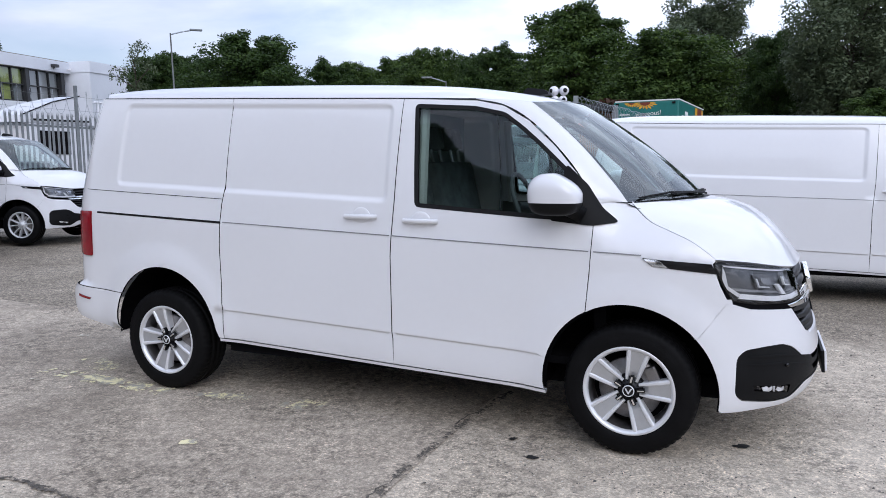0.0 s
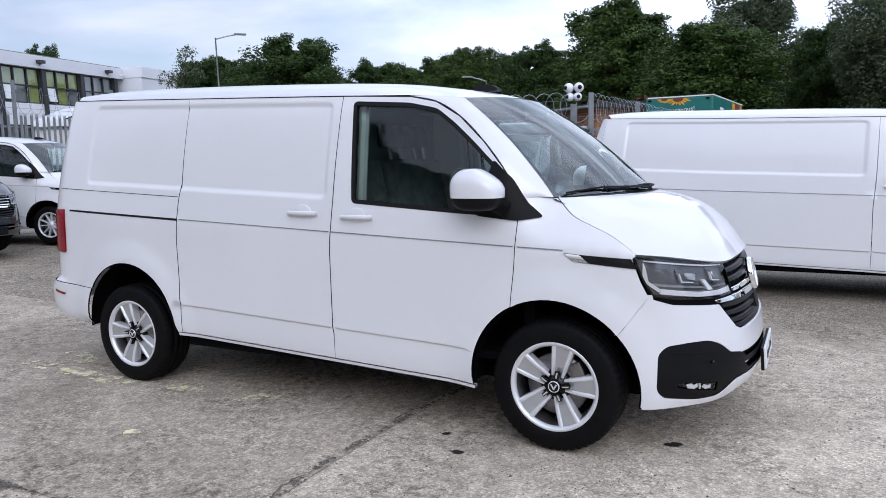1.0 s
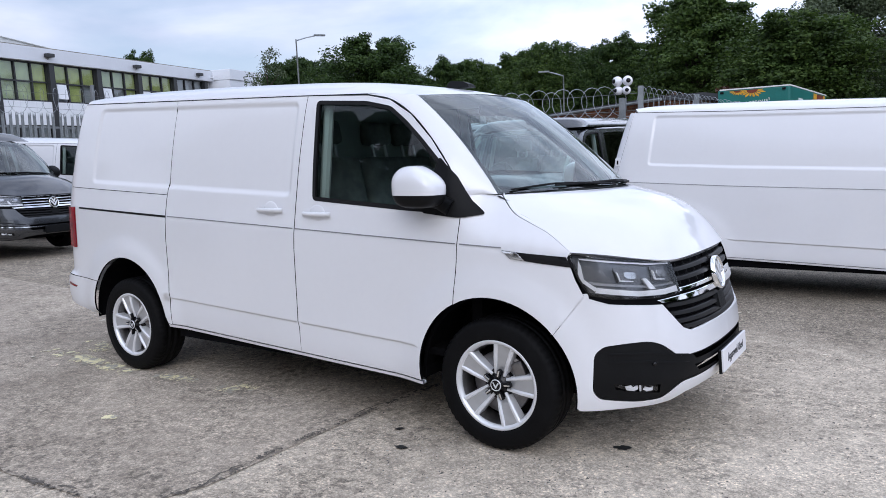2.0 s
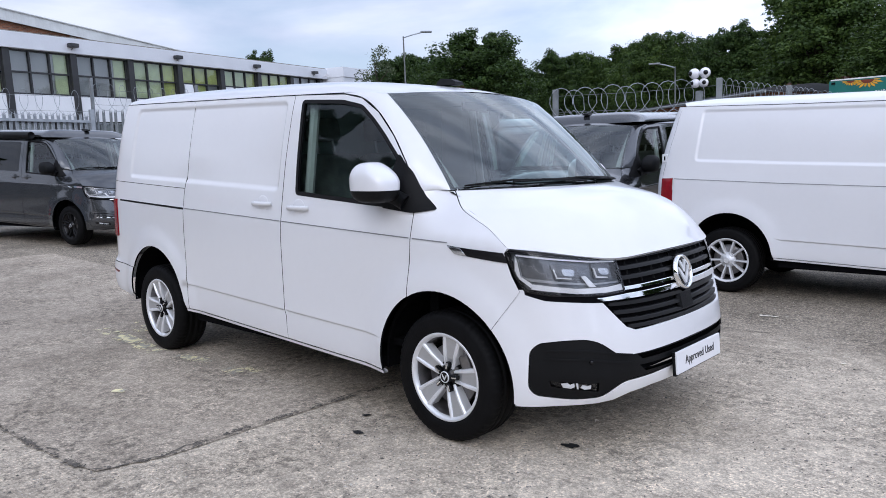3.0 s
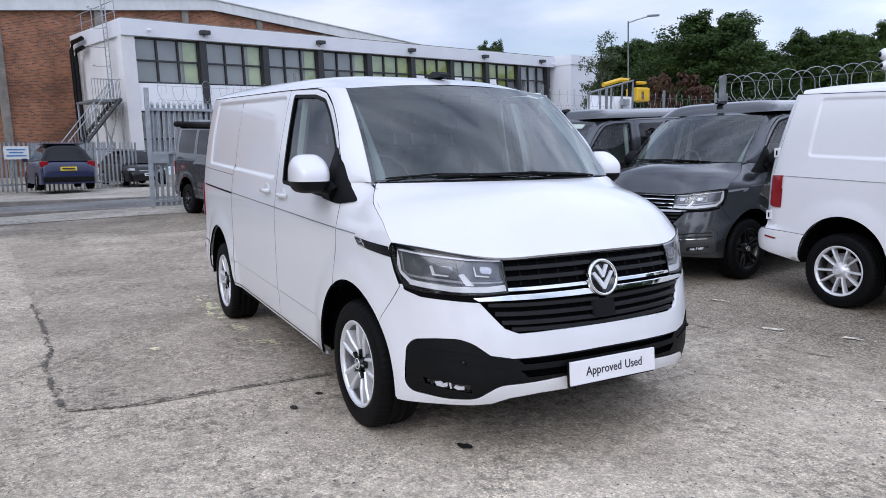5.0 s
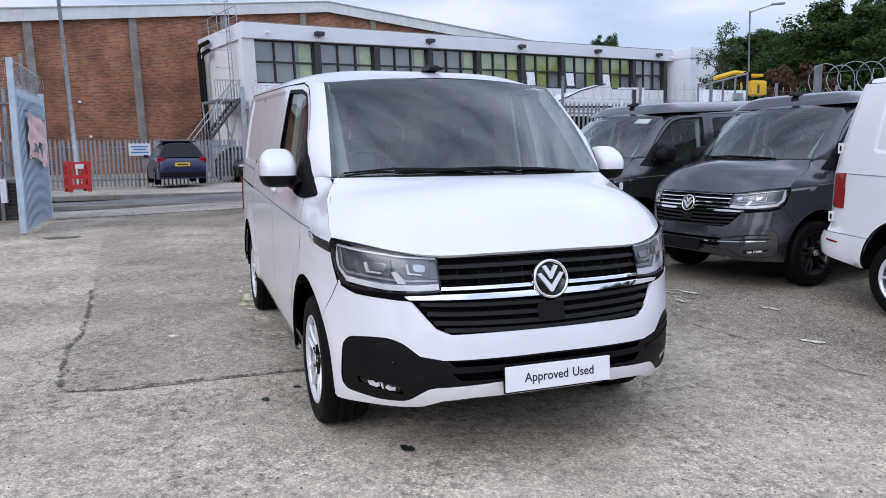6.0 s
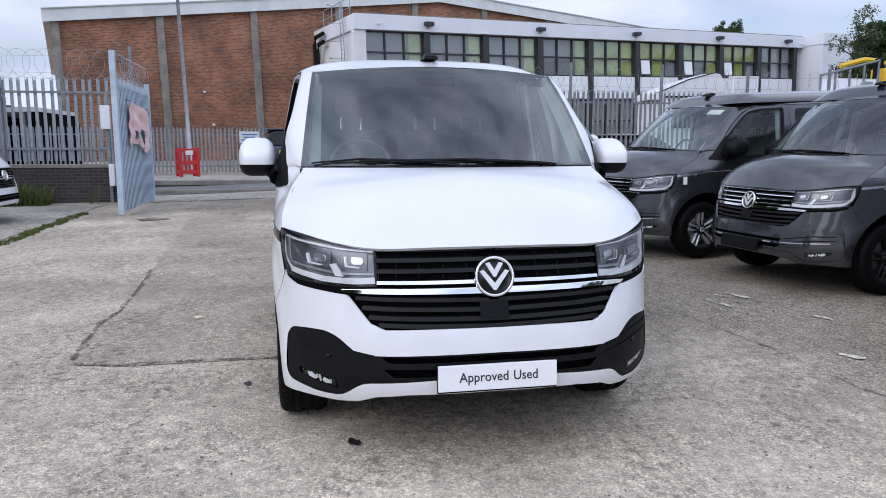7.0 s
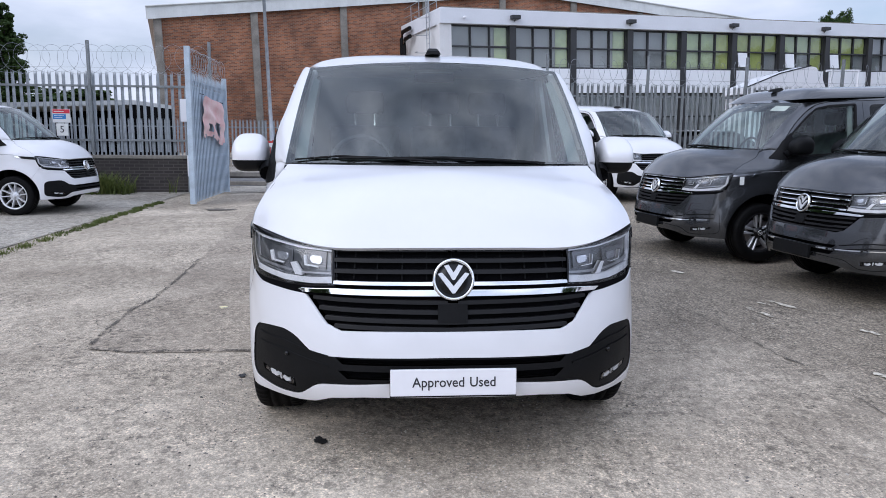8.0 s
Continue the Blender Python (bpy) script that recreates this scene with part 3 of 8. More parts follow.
def van(name, at, label, paint, wheels, ext=0.0, slide=True, camper=False, grille_chrome=False, fine=1.0, group="", awning=False, plate=True, papers=False, spin=0.3):
    v = thing(name, at, label, "van", group)
    st = 0.065 / fine

    def P(nm, poly, mat, side=1, lab="", parent=v, **k):
        k.setdefault("step", st)
        ob = put(nm, panel_mesh(nm, poly, mat, ext=ext, flip=side < 0, **k), parent, lab)
        return ob

    def loc(w, z, off=0.0):
        return Vector(skin(w, z, off, ext))

    def L(x, y, z):
        return Vector([float(c) for c in settle(x, y, z, ext)])

    (fx, fz, fr), (rx, rz, rr) = ARCHES
    ang = lambda z, cz, r: math.degrees(math.asin((z - cz) / r))
    sill = 0.352
    # outlines on the right side, reused on the left
    top = 1.848
    quarter = [S(-0.80, 0.565), S(-0.70, 0.565)] + arc(rx, rz, rr, 180 - ang(0.56, rz, rr), ang(0.40, rz, rr), 22) + [S(0.468, sill), S(0.506, sill)]
    slide_rear = [(0.506, 0.53), (0.500, 0.93), (0.511, 1.09), (0.522, 1.20), (0.537, 1.27), (0.552, top)]
    slide_front = [(1.723, top), (1.709, 1.27), (1.690, 0.97), (1.693, 0.50), (1.693, sill)]
    quarter += [S(*q) for q in slide_rear] + [S(-0.60, top), S(-0.66, 1.72), S(-0.735, 1.45), S(-0.79, 1.15), S(-0.80, 0.9)]
    door = [S(*q) for q in slide_front[::-1]] + [S(2.15, 1.842), S(2.30, 1.815), S(2.45, 1.735), S(2.60, 1.605), S(2.72, 1.475), S(2.81, 1.335), S(2.813, 1.2), S(2.803, 1.0)]
    split = 180 - math.degrees(math.acos((fx - 2.787) / fr))
    door += arc(fx, fz, fr, split, 180 + math.degrees(math.asin((fz - sill) / fr)), 12)
    J = S(fx + fr * math.cos(radians(ang(0.70, fz, fr))), 0.70)
    wing = [S(2.813, 1.335)] + [S(*q) for q in HOOD_EDGE] + [S(3.378, 1.066), S(3.415, 0.965), S(3.452, 0.893), J]
    wing += arc(fx, fz, fr, ang(0.70, fz, fr), split, 14)[1:] + [S(2.803, 1.0), S(2.813, 1.2)]
    rec_one = rounded([S(-0.36, 1.275), S(1.664, 1.266), S(1.672, 1.816), S(-0.315, 1.812)], 0.05)
    rec_long = rounded([S(-0.36, 1.275), S(1.64, 1.266), S(1.652, 1.816), S(-0.315, 1.812)], 0.05)
    win = rounded([S(1.800, 1.815), S(2.14, 1.806), S(2.31, 1.775), S(2.42, 1.70), S(2.526, 1.615), S(2.67, 1.49), S(2.775, 1.37), S(2.79, 1.235), S(2.50, 1.238), S(1.838, 1.258)], 0.025, 3)
    win_q = rounded([S(-0.42, 1.29), S(0.46, 1.285), S(0.48, 1.80), S(-0.37, 1.79)], 0.06)
    win_s = rounded([S(0.60, 1.285), S(1.63, 1.275), S(1.64, 1.80), S(0.615, 1.80)], 0.06)
    crease = lambda x0, x1: [[S(x0, a), S(x1, a), S(x1, b), S(x0, b)] for a, b in ((0.528, 0.541), (0.5325, 0.537), (0.520, 0.549), (0.385, 0.60)) + (((1.070, 1.104), (1.087, 1.20)) if camper else ())]
    for sd in (1, -1):
        if camper:
            for nm, outl, wn_ in (("quarter_panel", quarter, win_q), ("sliding_door", None, win_s)):
                if outl is None:
                    outl = [S(*q) for q in slide_front] + [S(0.506, sill)] + [S(*q) for q in slide_rear]
                P(nm, outl, paint, sd, holes=[wn_], rings=crease(0.53, 1.67) if nm == 'sliding_door' else [], gap=0.003)
                ob = P("side_window", wn_, GLASS_DARK, sd, "dark tinted side window", off=-0.003, depth=0.004, step=0.12)
                P("window_seal", rounded(wn_, 0.01), RUBBER, sd, parent=ob, holes=[shrink(wn_, 0.02)], off=-0.006, depth=0.01, step=0.12)
        elif slide:
            ring_a = [shrink(rec_one, q) for q in (-0.010, 0.0, 0.006, 0.011, 0.016, 0.022, 0.034)]
            P("quarter_panel", quarter, paint, sd, recess=[rec_one], rings=ring_a, gap=0.003)
            sl = [S(*q) for q in slide_front] + [S(0.506, sill)] + [S(*q) for q in slide_rear]
            ob = P("sliding_door", sl, paint, sd, recess=[rec_one], rings=ring_a + crease(0.53, 1.67), gap=0.003)
            P("door_rail", [S(-0.545, 1.082), S(0.515, 1.078), S(0.515, 1.092), S(-0.545, 1.094)], RUBBER, sd, "black sliding door rail", off=0.0015, depth=0.003)
            P("seam", [S(-0.70, 1.236), S(0.522, 1.228), S(0.522, 1.2315), S(-0.70, 1.2395)], DARK_VOID, sd, off=0.0012, depth=0.002)
        else:
            long = [S(-0.80, 0.565), S(-0.70, 0.565)] + arc(rx, rz, rr, 180 - ang(0.56, rz, rr), ang(0.40, rz, rr), 22) + [S(0.468, sill)] + [S(*q) for q in slide_front[::-1]]
            long += [S(-0.60, top), S(-0.66, 1.72), S(-0.735, 1.45), S(-0.79, 1.15), S(-0.80, 0.9)]
            P("side_panel", long, paint, sd, recess=[rec_long], rings=[shrink(rec_long, q) for q in (-0.010, 0.0, 0.006, 0.011, 0.016, 0.022, 0.034)] + crease(0.53, 1.67), gap=0.003)
        dr = P("front_door", door, paint, sd, holes=[win], rings=crease(1.72, 2.54), gap=0.003)
        P("window_frame", shrink(win, -0.004), RUBBER, sd, "black window seal", parent=dr, holes=[shrink(win, 0.018)], off=0.001, depth=0.02, step=0.08)
        P("window_glass", shrink(win, 0.012), GLASS, sd, "clear side window", parent=dr, off=-0.012, depth=0.003, step=0.15).visible_shadow = False
        P("sill", [S(0.475, 0.332), S(2.585, 0.332), S(2.585, 0.3495), S(0.475, 0.3495)], paint, sd, off=0.002, depth=0.03)
        P("front_wing", wing, paint, sd, gap=0.0012)
        P("wing_flange", [S(x, z + 0.012) for x, z in HOOD_EDGE] + [S(x, z - 0.022) for x, z in HOOD_EDGE[::-1]], paint, sd, off=-0.010, depth=0.004, step=0.05)
        P("bumper_flange", [(J[0] - 0.006, J[1] + 0.012), S(3.43, 0.90), S(3.47, 0.905), S(3.475, 0.87), (J[0] + 0.014, J[1] + 0.002)], paint, sd, off=-0.004, depth=0.004, step=0.05)
        # waist groove: a raised thin strip, the crease's shade painted in its grey
        for x0, x1 in ((0.53, 1.685), (1.705, 2.795), (2.82, 3.05)):
            if not camper or x0 > 1.7:
                x0 = -0.60 if x0 < 1 and not slide else x0
                P("waist_groove", [S(x0, 1.0855), S(x1, 1.0855), S(x1, 1.0905), S(x0, 1.0905)], SEAM, sd, off=0.0022, depth=0.003)
        # door handles
        for hx in ((1.505, 1.876) if slide else (1.876,)):
            w0 = wx(hx) * sd
            z0 = 1.181 if hx > 1.7 else 1.183
            c = loc(w0, z0)
            bm = bmesh.new()
            bmesh.ops.create_uvsphere(bm, u_segments=20, v_segments=10, radius=1)
            bmesh.ops.transform(bm, matrix=Matrix.Diagonal((0.058, 0.006, 0.052, 1)), verts=bm.verts)
            cup = part("handle_cup", bm, paint, v, "", True, Matrix.Translation(c))
            bm = bmesh.new()
            h = [(-0.100, 0.010), (-0.085, 0.024), (-0.04, 0.030), (0.04, 0.030), (0.085, 0.024), (0.100, 0.010)]
            add_tube(bm, [(x, -sd * d, 0) for x, d in h], 0.0135, 10)
            bmesh.ops.scale(bm, vec=(1, 0.8, 1.0), verts=bm.verts)
            part("door_handle", bm, paint, v, "door handle in body colour", True, Matrix.Translation(c))
        # A-pillar between windscreen and door
        outer = [Vector(skin(wx(x) * sd, z, 0.0, ext)) for x, z in ((2.15, 1.846), (2.302, 1.818), (2.453, 1.738), (2.603, 1.608), (2.723, 1.478), (2.814, 1.337), (2.90, 1.331))]
        inner = []
        for t in (1.0, 0.92, 0.76, 0.58, 0.40, 0.14, 0.0):
            bulge = 0.12 * t * (1 - t)
            inner.append(L(2.960 - 0.526 * t + 0.6 * bulge, -sd * (0.795 - 0.081 * t), 1.334 + 0.504 * t + 0.8 * bulge))
        so, si = spline([tuple(q) for q in outer], 6), spline([tuple(q) for q in inner], 6)
        out_dir = np.array([0.45, -sd * 0.8, 0.4])

        def pillar(a, b, so=so, si=si, out_dir=out_dir):
            i = a * (len(so) - 1)
            p, q = so[int(round(i))], si[int(round(i))]
            return p * (1 - b) + q * b + out_dir * 0.012 * min(1.0, float(np.linalg.norm(p - q)) / 0.14) ** 1.5 * math.sin(math.pi * b) ** 0.8
        put("a_pillar", grid_mesh("a_pillar", pillar, len(so) - 1, 8, paint, 0.0), v)
        # mirror triangle and mirror
        tri = [S(2.665, 1.515), S(2.775, 1.42), S(2.815, 1.36), S(2.85, 1.305), S(2.935, 1.238), S(2.81, 1.215), S(2.60, 1.228), S(2.60, 1.25)]
        base = P("mirror_base", rounded(tri, 0.02, 3), BLACK_PLASTIC, sd, "black plastic mirror base", off=0.008, depth=0.012)
        mc = L(2.645, -sd * 1.026, 1.366)

        def shell(u, t, sd=sd, mc=mc):
            az, el = (u * 2 - 1) * math.pi, (t - 0.5) * math.pi
            pw = lambda c, k: math.copysign(abs(c) ** k, c)
            x = 0.132 * pw(math.cos(el), 0.6) * pw(math.cos(az), 0.7)
            y = 0.098 * pw(math.cos(el), 0.5) * pw(math.sin(az), 0.6)
            z = 0.104 * pw(math.sin(el), 0.7)
            up = max(0, z / 0.104)
            return (mc.x + x * (1 - (0.70 if x > 0 else 0.22) * up ** 1.7) - 0.012 * up, mc.y - sd * y * (1 - 0.16 * up * up), mc.z + z)

        def shell_low(u, t):
            return shell(u, t * 0.42)

        def shell_up(u, t):
            return shell(u, 0.42 + t * 0.58)
        mir = put("wing_mirror", grid_mesh("wing_mirror", shell_up, 32, 14, paint if not camper else BLACK_PLASTIC), v, "door mirror with body-coloured cap")
        put("mirror_shell", grid_mesh("mirror_shell", shell_low, 32, 8, BLACK_PLASTIC), mir, "black lower mirror shell")
        bm = bmesh.new()
        add_tube(bm, [mc + Vector((0.02, sd * 0.04, -0.060)), mc + Vector((0.06, sd * 0.09, -0.078)), loc(wx(2.76) * sd, 1.262, 0.0)], 0.038, 10, 0.045)
        part("mirror_arm", bm, BLACK_PLASTIC, mir, "", True)
        # headlamp
        lamp = [S(3.383, 1.070), S(3.40, 1.083), S(3.50, 1.074), S(3.60, 1.062), Y(0.70, 1.048), Y(0.60, 1.040), Y(0.545, 1.036), Y(0.521, 0.890), Y(0.62, 0.882), Y(0.72, 0.881), S(3.58, 0.884), S(3.475, 0.898), S(3.43, 0.965)]
        hl = P("headlamp", lamp, LAMP_HOUSING, sd, "clear headlamp with white light strips", off=-0.035, depth=0.03)
        P("lamp_lens", shrink(lamp, 0.002), LENS_CLEAR, sd, parent=hl, off=0.0, depth=0.002).visible_shadow = False
        P("lamp_rim", shrink(lamp, -0.004), GLOSS_BLACK, sd, parent=hl, holes=[shrink(lamp, 0.006)], off=-0.002, depth=0.03)
        P("light_strip", [S(3.50, 0.908), Y(0.75, 0.889), Y(0.62, 0.889), Y(0.528, 0.896), Y(0.533, 0.923), Y(0.62, 0.914), Y(0.75, 0.913), S(3.51, 0.932)], LAMP_WHITE, sd, "white daytime running strip", parent=hl, off=-0.010, depth=0.02)
        P("light_strip", [S(3.424, 0.985), S(3.437, 0.957), S(3.50, 0.914), S(3.512, 0.927), S(3.452, 0.966), S(3.437, 1.03), S(3.424, 1.058)], LAMP_WHITE, sd, parent=hl, off=-0.012, depth=0.02)
        P("light_strip", [S(3.424, 1.062), S(3.50, 1.058), Y(0.70, 1.034), Y(0.55, 1.026), Y(0.55, 1.021), Y(0.70, 1.028), S(3.50, 1.051), S(3.43, 1.056)], LAMP_WHITE, sd, parent=hl, off=-0.014, depth=0.02)
        for y0, y1 in ((0.585, 0.665), (0.745, 0.815)):
            P("lamp_cell", rounded([Y(y0 - 0.012, 0.944), Y(y1 + 0.004, 0.950), Y(y1 + 0.018, 1.020), Y(y0 - 0.004, 1.016)], 0.01, 3), LAMP_CELL, sd, "dark lamp cell", parent=hl, off=-0.024, depth=0.01, step=0.03)
            corner = [Y(y0 + 0.02, 0.955), Y(y1, 0.959), Y(y1 + 0.010, 1.000), Y(y1 + 0.006, 1.000), Y(y1 - 0.004, 0.963), Y(y0 + 0.02, 0.958)]
            P("lamp_line", corner, LAMP_WHITE, sd, parent=hl, off=-0.010, depth=0.016, step=0.03)
            P("lamp_bulb", rounded([Y(y0 + 0.008, 0.967), Y(y1 - 0.022, 0.971), Y(y1 - 0.016, 1.001), Y(y0 + 0.008, 0.997)], 0.014, 3), LAMP_GLASS, sd, parent=hl, off=-0.016, depth=0.014, step=0.02)
        P("lamp_step", [Y(0.670, 0.918), Y(0.700, 0.918), Y(0.728, 0.964), Y(0.712, 0.968)], LAMP_WHITE, sd, parent=hl, off=-0.008, depth=0.02, step=0.03)
        P("lamp_shelf", [S(3.47, 0.944), Y(0.70, 0.924), Y(0.54, 0.928), Y(0.54, 0.936), Y(0.70, 0.933), S(3.475, 0.956)], LAMP_FRAME, sd, parent=hl, off=-0.020, depth=0.015, step=0.04)
        # black strip from wing to lamp, with a badge
        strip_mat = CHROME if grille_chrome else GLOSS_BLACK
        bs = P("wing_strip", [S(3.055, 1.076), S(3.15, 1.072), S(3.372, 1.068), S(3.40, 1.022), S(3.20, 1.033), S(3.10, 1.040)] if not camper else [S(3.10, 1.076), S(3.25, 1.074), S(3.375, 1.070), S(3.385, 1.048), S(3.25, 1.052), S(3.12, 1.058)], strip_mat, sd, "chrome wing strip" if camper else "gloss black strip with chrome badge", off=0.004, depth=0.006)
        P("badge", [S(3.058, 1.074), S(3.130, 1.072), S(3.175, 1.037), S(3.104, 1.041)], CHROME, sd, parent=bs, off=0.007, depth=0.004, step=0.03)
        P("lamp_underside", [S(3.43, 0.960), S(3.475, 0.896), S(3.58, 0.882), Y(0.72, 0.879), Y(0.60, 0.880), Y(0.517, 0.888), Y(0.52, 0.86), Y(0.62, 0.842), Y(0.70, 0.846), S(3.56, 0.858), S(3.455, 0.885)], DARK_VOID, sd, off=-0.006, depth=0.02)
        # tail lamp
        tl = [S(-0.615, 1.093), S(-0.628, 0.786), S(-0.76, 0.786), S(-0.80, 0.80), S(-0.79, 1.085)]
        P("tail_lamp", rounded(tl, 0.012, 3), RED_LENS, sd, "red tail lamp", off=0.010, depth=0.03)
        # arch liners
        for cx, cz, r in ARCHES:
            k = ext if cx > 1 else 0.0
            bm = bmesh.new()
            z_mid = cz - RAKE * (cx - 1.5)
            ring = []
            for i in range(21):
                a = radians(-6 + 192 * i / 20) if cx < 1 else radians(-10 + 196 * i / 20)
                ring.append([bm.verts.new((cx + k + (r - 0.004 + 0.03 * (j > 0)) * math.cos(a), -sd * yy, z_mid + (r - 0.004 + 0.03 * (j > 0)) * math.sin(a))) for j, yy in enumerate((0.905 if cx > 1 else 0.94, 0.89, 0.55))])
            for a, b in zip(ring, ring[1:]):
                for j in range(2):
                    bm.faces.new((a[j], a[j + 1], b[j + 1], b[j]))
            bm.faces.new([q[2] for q in ring])
            part("arch_liner", bm, DARK_VOID, v)
    # tail
    rb_edge = arc(rx, rz, rr, 187.0, 180 - ang(0.56, rz, rr), 6)
    for sd in (1, -1):
        P("rear_bumper", rb_edge + [S(-0.72, 0.563), (W_END, 0.563), (W_END, 0.36), S(-0.86, 0.358), S(-0.62, 0.325)], paint, sd, off=0.004, depth=0.012)
    for sd in (1, -1):
        P("reflector", [S(-0.645, 0.478), S(-0.63, 0.492), S(-0.765, 0.505), S(-0.765, 0.488)], RED_LENS, sd, "red reflector", off=0.009, depth=0.006)
        P("rear_door", [S(-0.80, 0.57), S(-0.80, 0.9), S(-0.79, 1.15), S(-0.735, 1.45), S(-0.66, 1.72), S(-0.60, top), (W_END, top), (W_END, 0.57)], paint, sd, gap=0.002)
        if not slide and not camper:
            for z in (0.70, 1.30):
                c = loc(wx(-0.80) * sd, z, 0.008)
                slab(v, "door_hinge", c.x - 0.03, c.x + 0.03, c.y - 0.012, c.y + 0.012, c.z - 0.045, c.z + 0.045, paint, 0.006)
                slab(v, "hinge_pin", c.x - 0.008, c.x + 0.008, c.y - 0.016, c.y + 0.016, c.z - 0.022, c.z + 0.022, BLACK_PLASTIC)
    # roof
    ZC = profile([(-0.68, 1.875), (-0.55, 1.925), (-0.2, 1.955), (0.5, 1.968), (1.2, 1.968), (1.8, 1.957), (2.2, 1.928), (2.4, 1.903), (2.56, 1.872)])

    def roof(u, t):
        s = math.sin((2 * t - 1) * math.pi / 2)
        k = abs(s)
        yg = 0.953 - float(SIDE_IN(1.85)) - 0.002
        xf = 2.565 - 0.135 * (k / 0.88) ** 2 if k < 0.88 else 2.43 - 0.27 * ((k - 0.88) / 0.12) ** 1.2
        x0 = -0.60 + 0.10 * k ** 6
        x = x0 + (xf - x0) * (1 - (1 - u) ** 1.6)
        zg = 1.850
        zt = float(ZC(x))
        dome = (1 - k ** 3.4) ** 0.62
        z = zg + (zt - zg) * dome
        z_edge = 1.872 - 0.032 * (k / 0.88) ** 2 if k < 0.88 else 1.840 + 0.010 * (k - 0.88) / 0.12
        z_end = zg + (float(ZC(xf)) - zg) * dome
        z += (z_edge - z_end) * float(ease((x - xf + 0.5) / 0.5))
        return L(x, s * (yg - float(cab_in(x, 1.85))), z)
    put("roof", grid_mesh("roof", roof, 40, 40, paint), v)
    P("roof_seam", [S(-0.58, 1.846), S(2.14, 1.846), S(2.14, 1.851), S(-0.58, 1.851)], DARK_VOID, 1, off=0.002, depth=0.004)
    P("roof_seam", [S(-0.58, 1.846), S(2.14, 1.846), S(2.14, 1.851), S(-0.58, 1.851)], DARK_VOID, -1, off=0.002, depth=0.004)
    bm = bmesh.new()
    fin = [(-0.075, 0), (0.075, 0), (0.068, 0.018), (0.03, 0.036), (-0.055, 0.048), (-0.075, 0.03)]
    q = L(2.262, 0, 1.930 + (0.075 if camper else 0.0))
    a = [bm.verts.new((q.x + x * 1.1, q.y - 0.045 * (1 - 0.6 * z / 0.05), q.z + z)) for x, z in fin]
    b = [bm.verts.new((q.x + x * 1.1, q.y + 0.045 * (1 - 0.6 * z / 0.05), q.z + z)) for x, z in fin]
    bm.faces.new(a), bm.faces.new(b[::-1])
    for i in range(len(fin)):
        j = (i + 1) % len(fin)
        bm.faces.new((a[j], a[i], b[i], b[j]))
    part("roof_aerial", bm, BLACK_PLASTIC, v, "black roof aerial")
    if camper:
        def cap(u, t):
            s = math.sin((2 * t - 1) * math.pi / 2)
            x = -0.60 + 3.02 * u
            edge = min(1, (1 - abs(2 * u - 1)) * 8) ** 0.5
            return L(x, s * 0.80, 1.885 + 0.140 * (1 - abs(s) ** 6) ** 0.5 * edge)
        put("pop_top", grid_mesh("pop_top", cap, 30, 30, PAINT_GREY), v, "dark grey lifting roof")
    if awning:
        c0, c1 = L(-0.62, -0.86, 1.915), L(2.0, -0.86, 1.915)
        part("awning", tube([c0, c1], 0.062, 12), BLACK_PLASTIC, v, "black rolled awning", True)
    # windscreen
    def screen(u, t, grow=0.0):
        a = (2 * u - 1) * (1 + grow)
        lo, hi = np.array([3.275 - 0.315 * a * a, 0.797 * a, 1.362 - 0.028 * a * a]), np.array([2.562 - 0.128 * a * a, 0.716 * a, 1.870 - 0.032 * a * a])
        p = lo + (hi - lo) * t + np.array([0.6, 0, 0.8]) * 0.03 * 4 * t * (1 - t)
        return L(*p)
    put("windscreen", grid_mesh("windscreen", lambda u, t: screen(u, t), 30, 20, GLASS_FRONT), v, "curved clear windscreen").visible_shadow = False
    e = 0.015
    verts, faces = [], []
    ring_o, ring_i = [], []
    n = 24
    for k in range(4):
        for i in range(n):
            f = i / n
            uv = ((f, 0), (1, f), (1 - f, 1), (0, 1 - f))[k]
            ring_o.append(uv)
            ring_i.append((e + (1 - 2 * e) * uv[0], 0.025 + (1 - 0.025 - 0.03) * uv[1]))
    for uo, ui in zip(ring_o, ring_i):
        for uv in (uo, ui):
            p = screen(*uv)
            verts.append((p.x - 0.004, p.y, p.z - 0.005))
    c = len(ring_o)
    faces = [(2 * i, 2 * ((i + 1) % c), 2 * ((i + 1) % c) + 1, 2 * i + 1) for i in range(c)]
    put("windscreen_border", mesh_of("windscreen_border", verts, faces, RUBBER), v, "black printed windscreen border")
    # grey strips along both screen edges, standing for a pale reflection in the glass
    for u0, sg in ((0.018, 1), (0.982, -1)):
        put("pillar_trim", grid_mesh("pillar_trim", lambda u, t, u0=u0, sg=sg: screen(u0 + sg * (0.004 + 0.040 * u * (1.0 - 0.5 * t)), 0.06 + 0.88 * t) - Vector((0.03 + 0.03 * u, 0, 0.03 + 0.02 * u)), 3, 8, BULKHEAD), v, "grey strip inside the screen edge, drawn for a reflection")
    put("sensor_cover", grid_mesh("sensor_cover", lambda u, t: screen(0.40 + 0.20 * u, 0.915 + 0.075 * t) - Vector((0.006, 0, 0.006)), 8, 4, RUBBER), v, "black sensor cover behind the windscreen")
    if papers:
        put("paper_sheet", grid_mesh("paper_sheet", lambda u, t: screen(0.80 + 0.13 * u, 0.80 + 0.13 * t) - Vector((0.004, 0, 0.004)), 3, 3, PAPER), v, "white paper sheet behind the windscreen")
